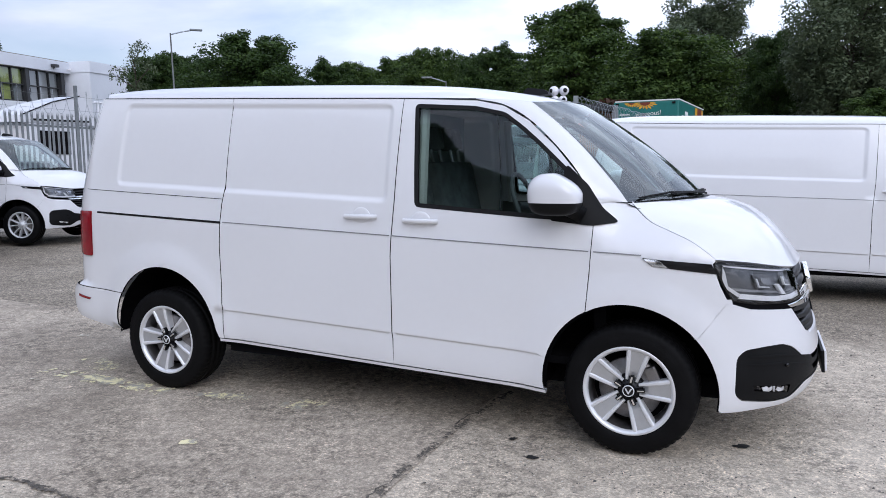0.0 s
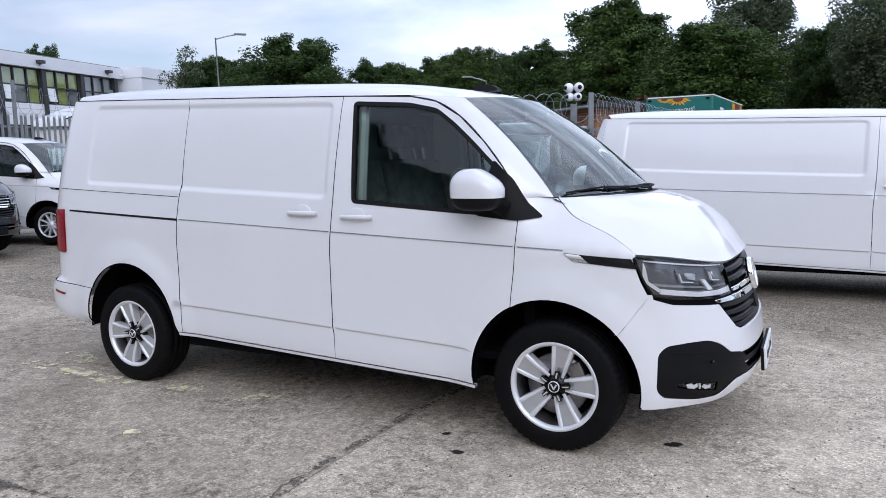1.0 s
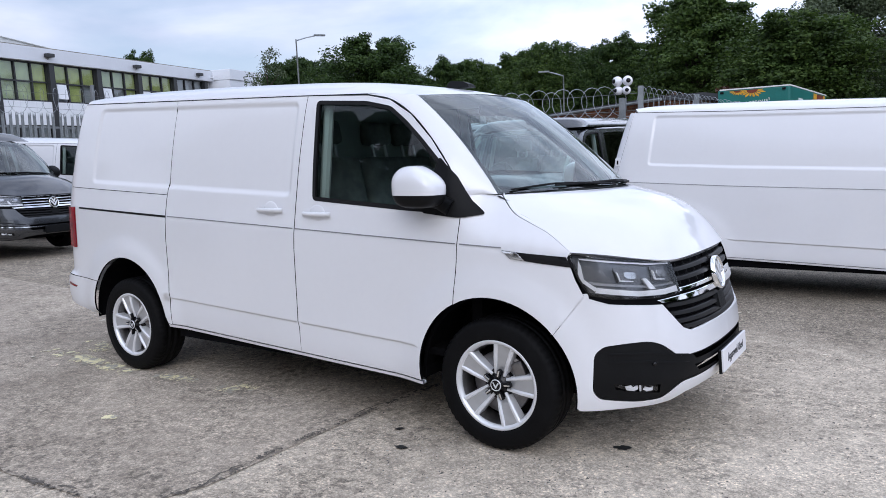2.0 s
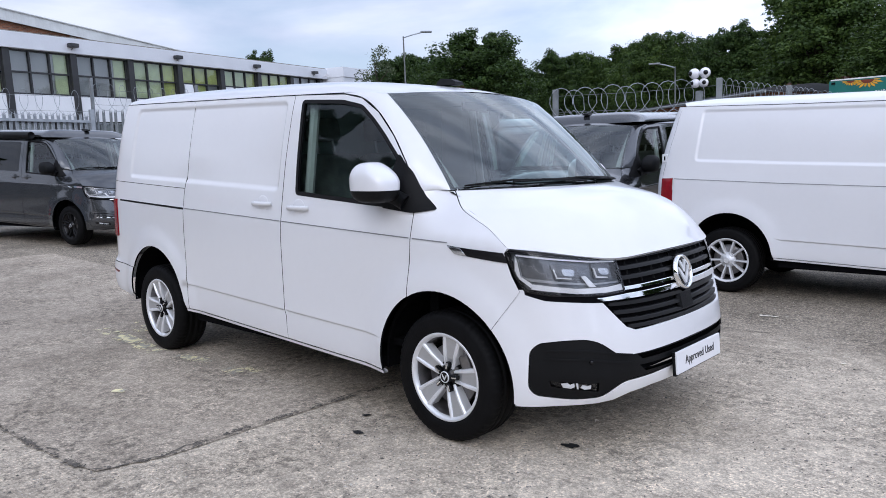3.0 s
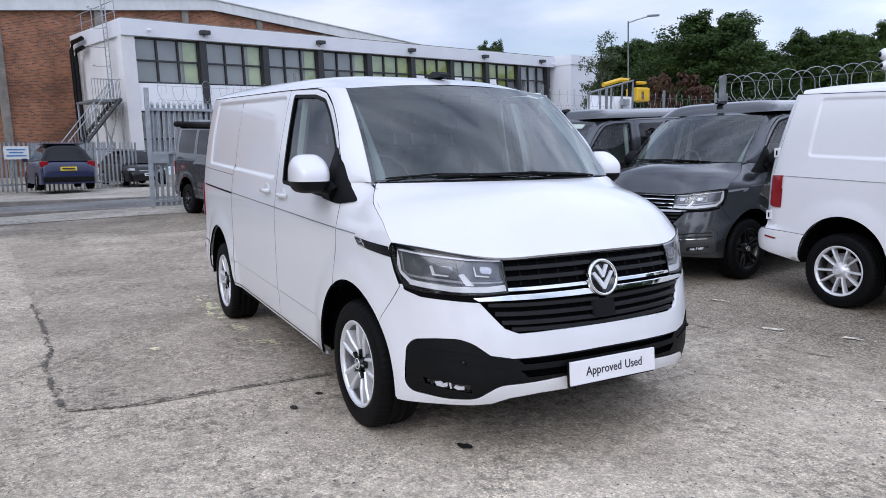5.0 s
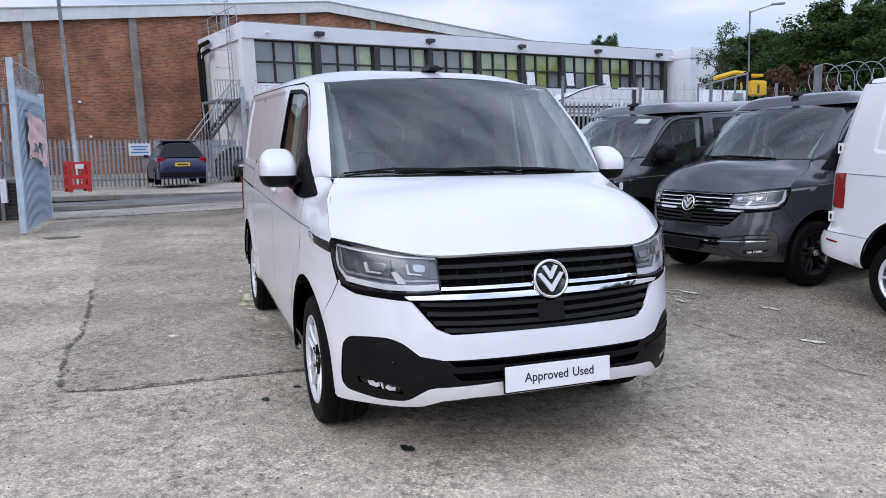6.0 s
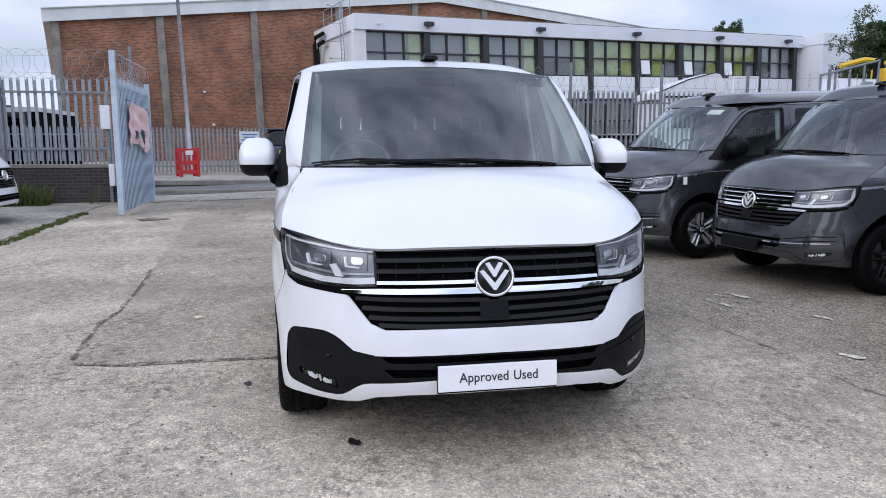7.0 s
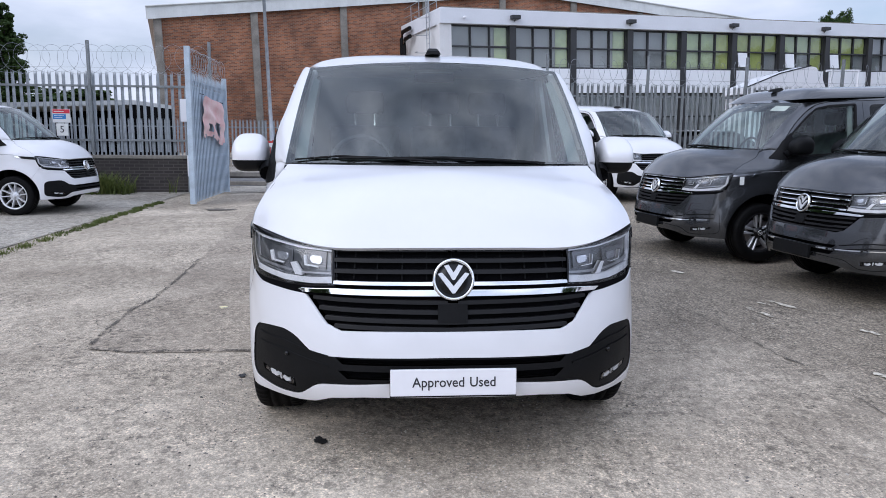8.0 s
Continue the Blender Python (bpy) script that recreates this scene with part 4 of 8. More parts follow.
        P("paper_tag", [S(3.255, 0.955), S(3.305, 0.955), S(3.305, 1.045), S(3.255, 1.045)], PAPER, -1, "white paper tag on the wing", off=0.006, depth=0.002)
    # bonnet
    edge_s = np.array([skin(wx(x), z, 0.0, 0.0) for x, z in HOOD_EDGE])
    front = spline([tuple(edge_s[-1]), (3.53, -0.79, 1.078 - RAKE * 2.03), (3.66, -0.655, 1.056 - RAKE * 2.16), (3.742, -0.49, 1.042 - RAKE * 2.242), (3.775, -0.25, 1.047 - RAKE * 2.275), (3.785, 0.0, 1.049 - RAKE * 2.285)], 8)

    def along(c, t):
        i = t * (len(c) - 1)
        k = min(int(i), len(c) - 2)
        return c[k] * (1 - i + k) + c[k + 1] * (i - k)

    def bonnet(u, t):
        a = 2 * u - 1
        k = abs(a)
        sg = -1 if a < 0 else 1
        rear = np.array([3.30 - 0.318 * k * k, -0.777 * k, 0])
        rear[2] = 1.350 - 0.02 * k * k - RAKE * (rear[0] - 1.5)
        end = float(edge_s[0][1])
        rear[1] *= -end / 0.777
        fr_ = along(front, 1 - k)
        c0, c1 = np.array([3.30, 0, 1.350 - RAKE * 1.8]), front[-1]
        mid = c0 + (c1 - c0) * t
        sde = along(edge_s, t)
        corner = (1 - t) * (c0 * (1 - k) + edge_s[0] * k) + t * (c1 * (1 - k) + edge_s[-1] * k)
        p = (1 - t) * rear + t * fr_ + mid * (1 - k) + sde * k - corner
        p = p + np.array([0.30, 0, 0.95]) * (0.062 * math.sin(math.pi * min(1, t * 1.02)) ** 0.9 * (1 - k ** 2.2) + 0.022 * math.sin(math.pi * t) * (1 - k ** 4))
        q = np.array([p[0] + ext, p[1] * (-1 if a > 0 else 1) * -1 if False else (p[1] if a < 0 else -p[1]), p[2]])
        return q
    put("bonnet", grid_mesh("bonnet", lambda u, t: bonnet(1 - u, t), 40, 24, paint, 0.02), v)
    # cowl and wipers
    bm = bmesh.new()
    row0 = [bm.verts.new(L(3.272 - 0.315 * a * a, 0.80 * a, 1.352 - 0.028 * a * a)) for a in np.linspace(-1, 1, 17)]
    row1 = [bm.verts.new(L(3.33 - 0.318 * a * a, 0.80 * a, 1.325 - 0.02 * a * a)) for a in np.linspace(-1, 1, 17)]
    for i in range(16):
        bm.faces.new((row0[i], row0[i + 1], row1[i + 1], row1[i]))
    part("scuttle", bm, BLACK_PLASTIC, v, "black plastic scuttle")
    for pts in (((0.24, 0.0), (0.42, 0.014), (0.66, 0.022), (0.80, 0.020)), ((0.56, 0.004), (0.68, 0.020), (0.82, 0.036), (0.965, 0.012))):
        w3 = []
        for u, t in pts:
            p = screen(1 - u, t)
            w3.append(p + Vector((0.010, 0, 0.010)))
        arm = part("wiper", tube(w3, 0.0075, 6, 0.005), BLACK_PLASTIC, v, "black windscreen wiper")
        blade = [screen(1 - (pts[0][0] + (pts[2][0] - pts[0][0]) * f), 0.004 + 0.026 * math.sin(f * 2.2)) + Vector((0.008, 0, 0.008)) for f in (-0.15, 0.2, 0.6, 1.0)]
        part("wiper_blade", tube(blade, 0.006, 6), RUBBER, arm)
    # nose: grille, bumper
    lower = [Y(-0.640, 0.850), Y(-0.577, 0.768), Y(-0.540, 0.730), Y(-0.475, 0.706), Y(-0.25, 0.711), Y(0, 0.713)]
    lower += [(-a, b) for a, b in lower[-2::-1]]
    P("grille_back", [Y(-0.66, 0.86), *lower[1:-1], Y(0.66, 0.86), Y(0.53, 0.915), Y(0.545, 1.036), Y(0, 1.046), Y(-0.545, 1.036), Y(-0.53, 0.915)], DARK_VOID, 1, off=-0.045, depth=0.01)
    for i, z in enumerate((1.033, 0.991, 0.947)):
        P("grille_bar", [Y(-0.532, z - 0.008), Y(0, z - 0.004), Y(0.532, z - 0.008), Y(0.534, z + 0.006), Y(0, z + 0.010), Y(-0.534, z + 0.006)], GRILLE_BLACK, 1, off=-0.008, depth=0.03)
        if grille_chrome:
            P("grille_trim", [Y(-0.53, z - 0.010), Y(0, z - 0.006), Y(0.53, z - 0.010), Y(0.53, z - 0.003), Y(0, z + 0.001), Y(-0.53, z - 0.003)], CHROME, 1, off=-0.004, depth=0.01)
    P("chrome_bar", [Y(-0.52, 0.895), Y(0, 0.898), Y(0.52, 0.895), Y(0.52, 0.907), Y(0, 0.911), Y(-0.52, 0.907)], CHROME, 1, "chrome grille bar", off=-0.002, depth=0.02)
    P("chrome_bar", [Y(-0.650, 0.854), Y(-0.52, 0.857), Y(0, 0.857), Y(0.52, 0.857), Y(0.650, 0.854), Y(0.670, 0.866), Y(0.52, 0.877), Y(0, 0.880), Y(-0.52, 0.877), Y(-0.670, 0.866)], CHROME, 1, "chrome grille bar", off=0.004, depth=0.02)
    for z, hw in ((0.828, 0.610), (0.788, 0.580), (0.750, 0.550), (0.720, 0.505)):
        P("grille_bar", [Y(-hw, z - 0.002), Y(0, z - 0.009), Y(hw, z - 0.002), Y(hw, z + 0.012), Y(0, z + 0.005), Y(-hw, z + 0.012)], GRILLE_BLACK, 1, off=-0.010, depth=0.03)
    for i in range(9):
        y = -0.44 + 0.11 * i
        P("grille_post", [Y(y - 0.003, 0.912), Y(y + 0.003, 0.912), Y(y + 0.003, 1.036), Y(y - 0.003, 1.036)], BLACK_PLASTIC, 1, off=-0.036, depth=0.02, step=0.1)
    P("sensor_box", [Y(-0.062, 0.750), Y(0.062, 0.750), Y(0.062, 0.822), Y(-0.062, 0.822)], BLACK_PLASTIC, 1, off=-0.002, depth=0.03)
    ec = loc(0.0, 0.925, 0.010)
    em = put("emblem", lathe("emblem", [(0.0, 0.001), (0.076, 0.001), (0.085, 0.02), (0.0, 0.021)], GLOSS_BLACK, 40), v, "round black emblem with chrome chevrons", Matrix.Translation(ec) @ Matrix.Rotation(math.pi / 2, 4, 'Z') @ Matrix.Rotation(radians(-13), 4, 'X'))
    put("emblem_ring", lathe("emblem_ring", [(0.073, 0.002), (0.076, -0.010), (0.081, -0.013), (0.087, -0.009), (0.089, 0.01)], CHROME, 48), em)
    for half, high, low in ((0.84, 0.30, -0.66), (0.50, 0.72, 0.06)):
        me = chevron(0.078, 0.0, 0.008, half, high, low, 0.26)
        me.materials.append(ALLOY)
        put("emblem_chevron", me, em)
    # bumper with a black middle section
    dark = [S(3.495, 0.625), S(3.535, 0.664), Y(0.80, 0.680), Y(0.723, 0.686), Y(0.669, 0.668), Y(0.581, 0.600), Y(0.30, 0.606), Y(0, 0.610)]
    dark += [(-a, b) for a, b in dark[-2::-1]]
    low = [(-a, b) for a, b in [S(3.490, 0.45), S(3.52, 0.415), Y(0.76, 0.398), Y(0.66, 0.405), Y(0.565, 0.478), Y(0.257, 0.500), Y(0, 0.503)]]
    dark += low + [(-a, b) for a, b in low[-2::-1]]
    dark = rounded(dark, 0.035, 3)
    bump = [J, S(3.452, 0.887), S(3.56, 0.858), Y(0.70, 0.848), Y(0.648, 0.846)] + [(-a, b) for a, b in lower[1:5]] + [Y(0, 0.713)]
    bump += [(-a, b) for a, b in bump[-2::-1]]
    arc_r = arc(fx, fz, fr, ang(0.70, fz, fr), -ang(0.413 + 0.05, fz, fr), 10)
    bot = [S(3.43, 0.350), S(3.50, 0.355), S(3.60, 0.362), Y(0.68, 0.370), Y(0.60, 0.380), Y(0.52, 0.412), Y(0.38, 0.428), Y(0, 0.434)]
    bump = bump + [(-a, b) for a, b in arc_r[1:]] + [(-a, b) for a, b in bot[:-1]] + [bot[-1]] + bot[-2::-1] + arc_r[:0:-1]
    P("front_bumper", bump, paint, 1, "front bumper in body colour", holes=[dark], gap=0.0008, depth=0.021, step=min(st, 0.05))
    slot = [[Y(-0.46, 0.572), Y(0, 0.576), Y(0.46, 0.572), Y(0.49, 0.596), Y(0, 0.600), Y(-0.49, 0.596)], [Y(-0.44, 0.512), Y(0, 0.515), Y(0.44, 0.512), Y(0.48, 0.545), Y(0, 0.549), Y(-0.48, 0.545)]]
    fog = [[(s * a, b) for a, b in [Y(0.675, 0.435), Y(0.745, 0.445), S(3.585, 0.462), S(3.575, 0.490), Y(0.75, 0.482), Y(0.675, 0.478)]] for s in (1, -1)]
    db = P("bumper_insert", shrink(dark, 0.003), BLACK_PLASTIC if paint is PAINT_WHITE else paint, 1, "black plastic bumper section with slots", holes=slot + fog, off=-0.004, depth=0.03, step=0.05)
    for a, b in ((0.628, 0.646), (0.600, 0.606)):
        for s in (1, -1):
            P("bumper_rib", [(s * q[0], q[1]) for q in (Y(0.52, b - 0.05), Y(0.72, b - 0.02), S(3.56, b - 0.02), S(3.55, b - 0.012), Y(0.72, b - 0.010), Y(0.52, b - 0.042))], BLACK_PLASTIC, 1, parent=db, off=0.001, depth=0.008)
    P("bumper_back", shrink(dark, 0.01), DARK_VOID, 1, off=-0.05, depth=0.005, step=0.1)
    for s in (1, -1):
        f = P("fog_lamp", [(s * q[0], q[1]) for q in (Y(0.675, 0.437), Y(0.745, 0.445), S(3.587, 0.462), S(3.577, 0.488), Y(0.75, 0.480), Y(0.675, 0.476))], GLOSS_BLACK, 1, "small dark fog lamp with bright reflectors", off=-0.02, depth=0.01, step=0.03)
        for cup in (((0.692, 0.449), (0.716, 0.446), (0.730, 0.456), (0.722, 0.470), (0.704, 0.463), (0.692, 0.468)),
                    ((0.736, 0.449), (0.741, 0.449), (0.745, 0.477), (0.738, 0.477)),
                    ((0.749, 0.460), (0.762, 0.452), (0.786, 0.457), (0.792, 0.476), (0.772, 0.480), (0.764, 0.470), (0.751, 0.478))):
            P("reflector_cup", [(s * q[0], q[1]) for q in (Y(c_[0] + 0.012, c_[1]) for c_ in cup)], LAMP_WHITE, 1, parent=f, off=-0.009, depth=0.006, step=0.02)
        P("lamp_lens", [(s * q[0], q[1]) for q in (Y(0.685, 0.441), Y(0.745, 0.449), S(3.60, 0.464), S(3.59, 0.484), Y(0.75, 0.477), Y(0.685, 0.473))], LENS_CLEAR, 1, parent=f, off=-0.006, depth=0.002, step=0.05).visible_shadow = False
        c = loc(s * wy(0.705), 0.580, 0.0)
        bm = bmesh.new()
        bmesh.ops.create_uvsphere(bm, u_segments=12, v_segments=8, radius=0.011)
        part("parking_sensor", bm, GLOSS_BLACK, v, "", True, Matrix.Translation(c))
        if grille_chrome:
            P("chrome_trim", [(s * q[0], q[1]) for q in (Y(0.30, 0.553), Y(0.62, 0.560), S(3.60, 0.566), S(3.60, 0.574), Y(0.62, 0.570), Y(0.30, 0.563))], CHROME, 1, "chrome bumper strip", off=0.006, depth=0.01)
    if plate:
        c = loc(0.0, 0.517, 0.022)
        tilt = Matrix.Translation(c) @ Matrix.Rotation(radians(-4), 4, 'Y')
        pl = part("number_plate", box(-0.006, 0.006, -0.26, 0.26, -0.0555, 0.0555, 0.004), PLATE_WHITE if plate != "blank" else BLACK_PLASTIC, v, "white plate reading Approved Used" if plate == "text" else "blank plate", False, tilt)
        slab(v, "plate_holder", -0.02, -0.004, -0.262, 0.262, -0.064, 0.054, BLACK_PLASTIC, 0.003, "", tilt)
        if plate == "text":
            for word, at_y in (("Approved", -0.062), ("Used", 0.120)):
                me = text_mesh(word, 0.058, 0.0005)
                me.materials.append(PRINT)
                put("plate_text", me, pl, "dark lettering", Matrix.Translation((0.0068, at_y, 0.0)) @ Matrix.Rotation(math.pi / 2, 4, 'Z') @ Matrix.Rotation(math.pi / 2, 4, 'X') @ Matrix.Diagonal((0.92, 1, 1, 1)))
    # cabin
    d = lambda x, z: z - RAKE * (x - 1.5)
    E_ = ext
    slab(v, "bulkhead", 1.42 + E_, 1.45 + E_, -0.80, 0.80, d(1.4, 0.40), d(1.4, 1.82), BULKHEAD, 0.0) if not camper else None
    slab(v, "cab_floor", 1.42 + E_ if not camper else -0.5, 2.85 + E_, -0.84, 0.84, 0.42, 0.46, DARK_VOID)
    slab(v, "underbody", -0.30, 3.50 + E_, -0.62, 0.62, 0.25, 0.36, DARK_VOID, 0.02)
    slab(v, "sill_beam", 0.50, 2.55 + E_, -0.88, -0.60, 0.30, 0.36, DARK_VOID)
    slab(v, "sill_beam", 0.50, 2.55 + E_, 0.60, 0.88, 0.30, 0.36, DARK_VOID)
    slab(v, "firewall", 2.80 + E_, 2.86 + E_, -0.80, 0.80, 0.40, d(2.8, 1.20), DARK_VOID)
    slab(v, "radiator", 3.50 + E_, 3.56 + E_, -0.55, 0.55, 0.36, d(3.5, 1.0), DARK_VOID)
    bm = box(2.42, 3.02, -0.78, 0.78, 1.02, 1.22, 0.05)
    for q in bm.verts:
        if q.co.x > 2.8 and q.co.z > 1.1:
            q.co.z += 0.10
        q.co.z -= RAKE * (q.co.x - 1.5)
        q.co.x += E_
    dash = part("dashboard", bm, DASH, v, "dark plastic dashboard", True)
    for y0 in (-0.43,):
        bm = bmesh.new()
        n = 28
        ctr, ax1, ax2 = Vector((2.32 + E_, y0, d(2.3, 1.27))), Vector((0, 1, 0)), Vector((-0.35, 0, 0.93)).normalized()
        add_tube(bm, [ctr + (ax1 * math.cos(2 * math.pi * i / n) + ax2 * math.sin(2 * math.pi * i / n)) * 0.185 for i in range(n + 1)], 0.014, 8)
        add_tube(bm, [ctr - ax1 * 0.17, ctr + Vector((0.03, 0, -0.01)), ctr + ax1 * 0.17], 0.025, 6)
        add_tube(bm, [ctr + Vector((0.03, 0, 0)), ctr + Vector((0.22, 0, -0.14))], 0.035, 8)
        part("steering_wheel", bm, DASH, v, "black steering wheel", True)
    seats = ((-0.43, 0.50), (0.10, 0.42), (0.44, 0.42))
    for y0, wd in seats:
        bm = box(1.62 + E_, 2.14 + E_, y0 - wd / 2, y0 + wd / 2, 0.72, 0.88, 0.05)
        seat = part("seat", bm, SEAT_CLOTH, v, "dark cloth cab seat", True)
        mb = Matrix.Translation((1.66 + E_, y0, 0.84)) @ Matrix.Rotation(radians(-12), 4, 'Y')
        part("backrest", box(-0.07, 0.06, -wd / 2, wd / 2, 0.0, 0.66, 0.05), SEAT_CLOTH, seat, "", True, mb)
        part("headrest", box(-0.06, 0.04, -0.135, 0.135, 0.745, 0.91, 0.045), SEAT_CLOTH, seat, "", True, mb)
        for s in (-0.07, 0.07):
            part("headrest_post", tube([(0.0, s, 0.63), (0.0, s, 0.755)], 0.0125, 8), POST_STEEL, seat, "chrome headrest post", False, mb)
    slab(v, "headlining", (1.40 if not camper else -0.5) + E_ * (0 if camper else 1), 2.22 + E_, -0.66, 0.66, d(1.9, 1.845), d(1.9, 1.86), CAB_GREY)
    bm = box(2.455 + E_, 2.475 + E_, -0.115, 0.115, d(2.4, 1.76), d(2.4, 1.815), 0.012)
    part("inside_mirror", bm, BLACK_PLASTIC, v)
    for sd in (1, -1):
        # pale pillar trims beside the doors
        part("pillar_trim", tube([L(1.82, -sd * 0.735, 1.80), L(1.83, -sd * 0.83, 1.20)], 0.03, 8), CAB_GREY, v)
        part("pillar_trim", tube([L(2.40, -sd * 0.70, 1.81), L(2.72, -sd * 0.76, 1.52), L(2.84, -sd * 0.775, 1.39)], 0.028, 8), CAB_GREY, v)
        slab(v, "door_trim", 1.74 + E_, 2.76 + E_, min(-sd * 0.86, -sd * 0.885), max(-sd * 0.86, -sd * 0.885), 0.86, d(2.3, 1.22), DASH)
    # wheels
    for x in (0.0, 3.0 + ext):
        for y in (-0.812, 0.812):
            wheel(v, x, y, wheels, spin + (0.52 if x > 1 else 0.0))
    return v


# ---- materials of the place ----
def asphalt(name, light, dark, speck, scale=1.0, rough=0.85, coarse=0.0):
    """Worn tarmac: aggregate in two sizes, broad lighter and darker patches. Past the wandering line at
    the given y, and towards the gate, the binder is darker and pale stones stand out."""
    m = bpy.data.materials.new(name)
    m.use_nodes = True
    n, l = m.node_tree.nodes, m.node_tree.links
    p = n["Principled BSDF"]
    p.inputs["Roughness"].default_value, p.inputs["Specular IOR Level"].default_value = rough, 0.3
    tc = n.new("ShaderNodeTexCoord")

    def noise_tex(s, detail=6.0, rgh=0.55):
        t = n.new("ShaderNodeTexNoise")
        t.inputs["Scale"].default_value, t.inputs["Detail"].default_value, t.inputs["Roughness"].default_value = s * scale, detail, rgh
        l.new(tc.outputs["Object"], t.inputs["Vector"])
        return t.outputs["Fac"]

    def ramp(src, a, b, ca, cb):
        r = n.new("ShaderNodeValToRGB")
        r.color_ramp.elements[0].position, r.color_ramp.elements[1].position = a, b
        r.color_ramp.elements[0].color, r.color_ramp.elements[1].color = (*ca, 1), (*cb, 1)
        l.new(src, r.inputs["Fac"])
        return r.outputs["Color"]

    def mixed(a, b, fac, mode='MIX'):
        x = n.new("ShaderNodeMix")
        x.data_type, x.blend_type = 'RGBA', mode
        if isinstance(fac, float):
            x.inputs[0].default_value = fac
        else:
            l.new(fac, x.inputs[0])
        l.new(a, x.inputs[6]), l.new(b, x.inputs[7])
        return x.outputs[2]
    base = ramp(noise_tex(0.32), 0.36, 0.64, dark, light)
    patch = ramp(noise_tex(0.8, 9.0, 0.66), 0.36, 0.66, (0.70, 0.69, 0.68), (1.12, 1.12, 1.12))
    col = mixed(base, patch, 1.0, 'MULTIPLY')
    mid = ramp(noise_tex(9.0, 12.0, 0.86), 0.37, 0.62, (0.55, 0.545, 0.54), (1.22, 1.22, 1.21))
    col = mixed(col, mid, 1.0, 'MULTIPLY')
    grain = ramp(noise_tex(120.0, 3.0, 0.7), 0.30, 0.70, (0.74, 0.74, 0.74), (1.30, 1.29, 1.28))
    col = mixed(col, grain, 1.0, 'MULTIPLY')
    vo = n.new("ShaderNodeTexVoronoi")
    vo.inputs["Scale"].default_value = 62.0 * scale
    l.new(tc.outputs["Object"], vo.inputs["Vector"])
    tone = ramp(vo.outputs["Color"], 0.15, 0.85, (0.50, 0.50, 0.51), (1.50, 1.48, 1.45))
    col = mixed(col, tone, 0.30, 'MULTIPLY')
    gaps = ramp(vo.outputs["Distance"], 0.36, 0.62, (1.06, 1.06, 1.06), (0.42, 0.42, 0.43))
    col = mixed(col, gaps, 0.22, 'MULTIPLY')
    big = n.new("ShaderNodeTexVoronoi")
    big.inputs["Scale"].default_value = 46.0 * scale
    l.new(tc.outputs["Object"], big.inputs["Vector"])
    stones = ramp(big.outputs["Distance"], 0.16, 0.26, (1, 1, 1), (0, 0, 0))
    pick = ramp(big.outputs["Color"], 0.60, 0.64, (0, 0, 0), (1, 1, 1))
    dust = ramp(noise_tex(0.9, 5.0), 0.42, 0.62, (0.15, 0.15, 0.15), (0.85, 0.85, 0.85))
    both = mixed(mixed(stones, pick, 1.0, 'MULTIPLY'), dust, 1.0, 'MULTIPLY')
    rgb = n.new("ShaderNodeRGB")
    rgb.outputs[0].default_value = (*speck, 1)
    col = mixed(col, rgb.outputs[0], both)
    worn = ramp(noise_tex(1.6, 6.0, 0.6), 0.40, 0.62, (0.30, 0.30, 0.30), (1, 1, 1))
    fleck = ramp(noise_tex(64.0, 4.0, 0.7), 0.46, 0.62, (0.70, 0.70, 0.70), (1.40, 1.39, 1.37))
    col = mixed(col, fleck, ramp(noise_tex(2.3, 8.0, 0.7), 0.36, 0.62, (0.25, 0.25, 0.25), (0.95, 0.95, 0.95)), 'MULTIPLY')
    scab = ramp(noise_tex(17.0, 7.0, 0.72), 0.50, 0.57, (1.06, 1.06, 1.055), (0.54, 0.54, 0.545))
    col = mixed(col, scab, ramp(noise_tex(1.1, 6.0, 0.65), 0.42, 0.60, (0.05, 0.05, 0.05), (1, 1, 1)), 'MULTIPLY')
    holes = mixed(ramp(noise_tex(38.0, 8.0, 0.72), 0.53, 0.66, (0, 0, 0), (0.55, 0.55, 0.55)), worn, 1.0, 'MULTIPLY')
    pit = n.new("ShaderNodeRGB")
    pit.outputs[0].default_value = (*[c * 0.35 for c in dark], 1)
    col = mixed(col, pit.outputs[0], holes)
    if coarse:
        def total(a, b, k):
            x = n.new("ShaderNodeMath")
            x.operation = 'MULTIPLY_ADD'
            l.new(b, x.inputs[0])
            x.inputs[1].default_value = k
            l.new(a, x.inputs[2])
            return x.outputs[0]
        at = n.new("ShaderNodeSeparateXYZ")
        l.new(tc.outputs["Object"], at.inputs[0])
        side = total(at.outputs[1], at.outputs[0], -0.27)
        side = total(total(side, noise_tex(0.55, 4.0), 2.4), noise_tex(3.0, 9.0, 0.75), 1.9)
        far = n.new("ShaderNodeMapRange")
        far.inputs["From Min"].default_value, far.inputs["From Max"].default_value = -3.0, -9.0
        far.inputs["To Min"].default_value, far.inputs["To Max"].default_value = 0.0, 1.9
        l.new(at.outputs[0], far.inputs["Value"])
        side = total(side, far.outputs["Result"], 1.0)
        zone = n.new("ShaderNodeMapRange")
        zone.interpolation_type = 'SMOOTHSTEP'
        zone.inputs["From Min"].default_value, zone.inputs["From Max"].default_value = coarse - 1.0 + 2.15, coarse + 1.0 + 2.15
        l.new(side, zone.inputs["Value"])
        binder = ramp(noise_tex(46.0, 6.0, 0.75), 0.42, 0.64, (0.30, 0.305, 0.31), (1.10, 1.08, 1.05))
        col = mixed(col, binder, zone.outputs["Result"], 'MULTIPLY')
    l.new(col, p.inputs["Base Color"])
    bp = n.new("ShaderNodeBump")
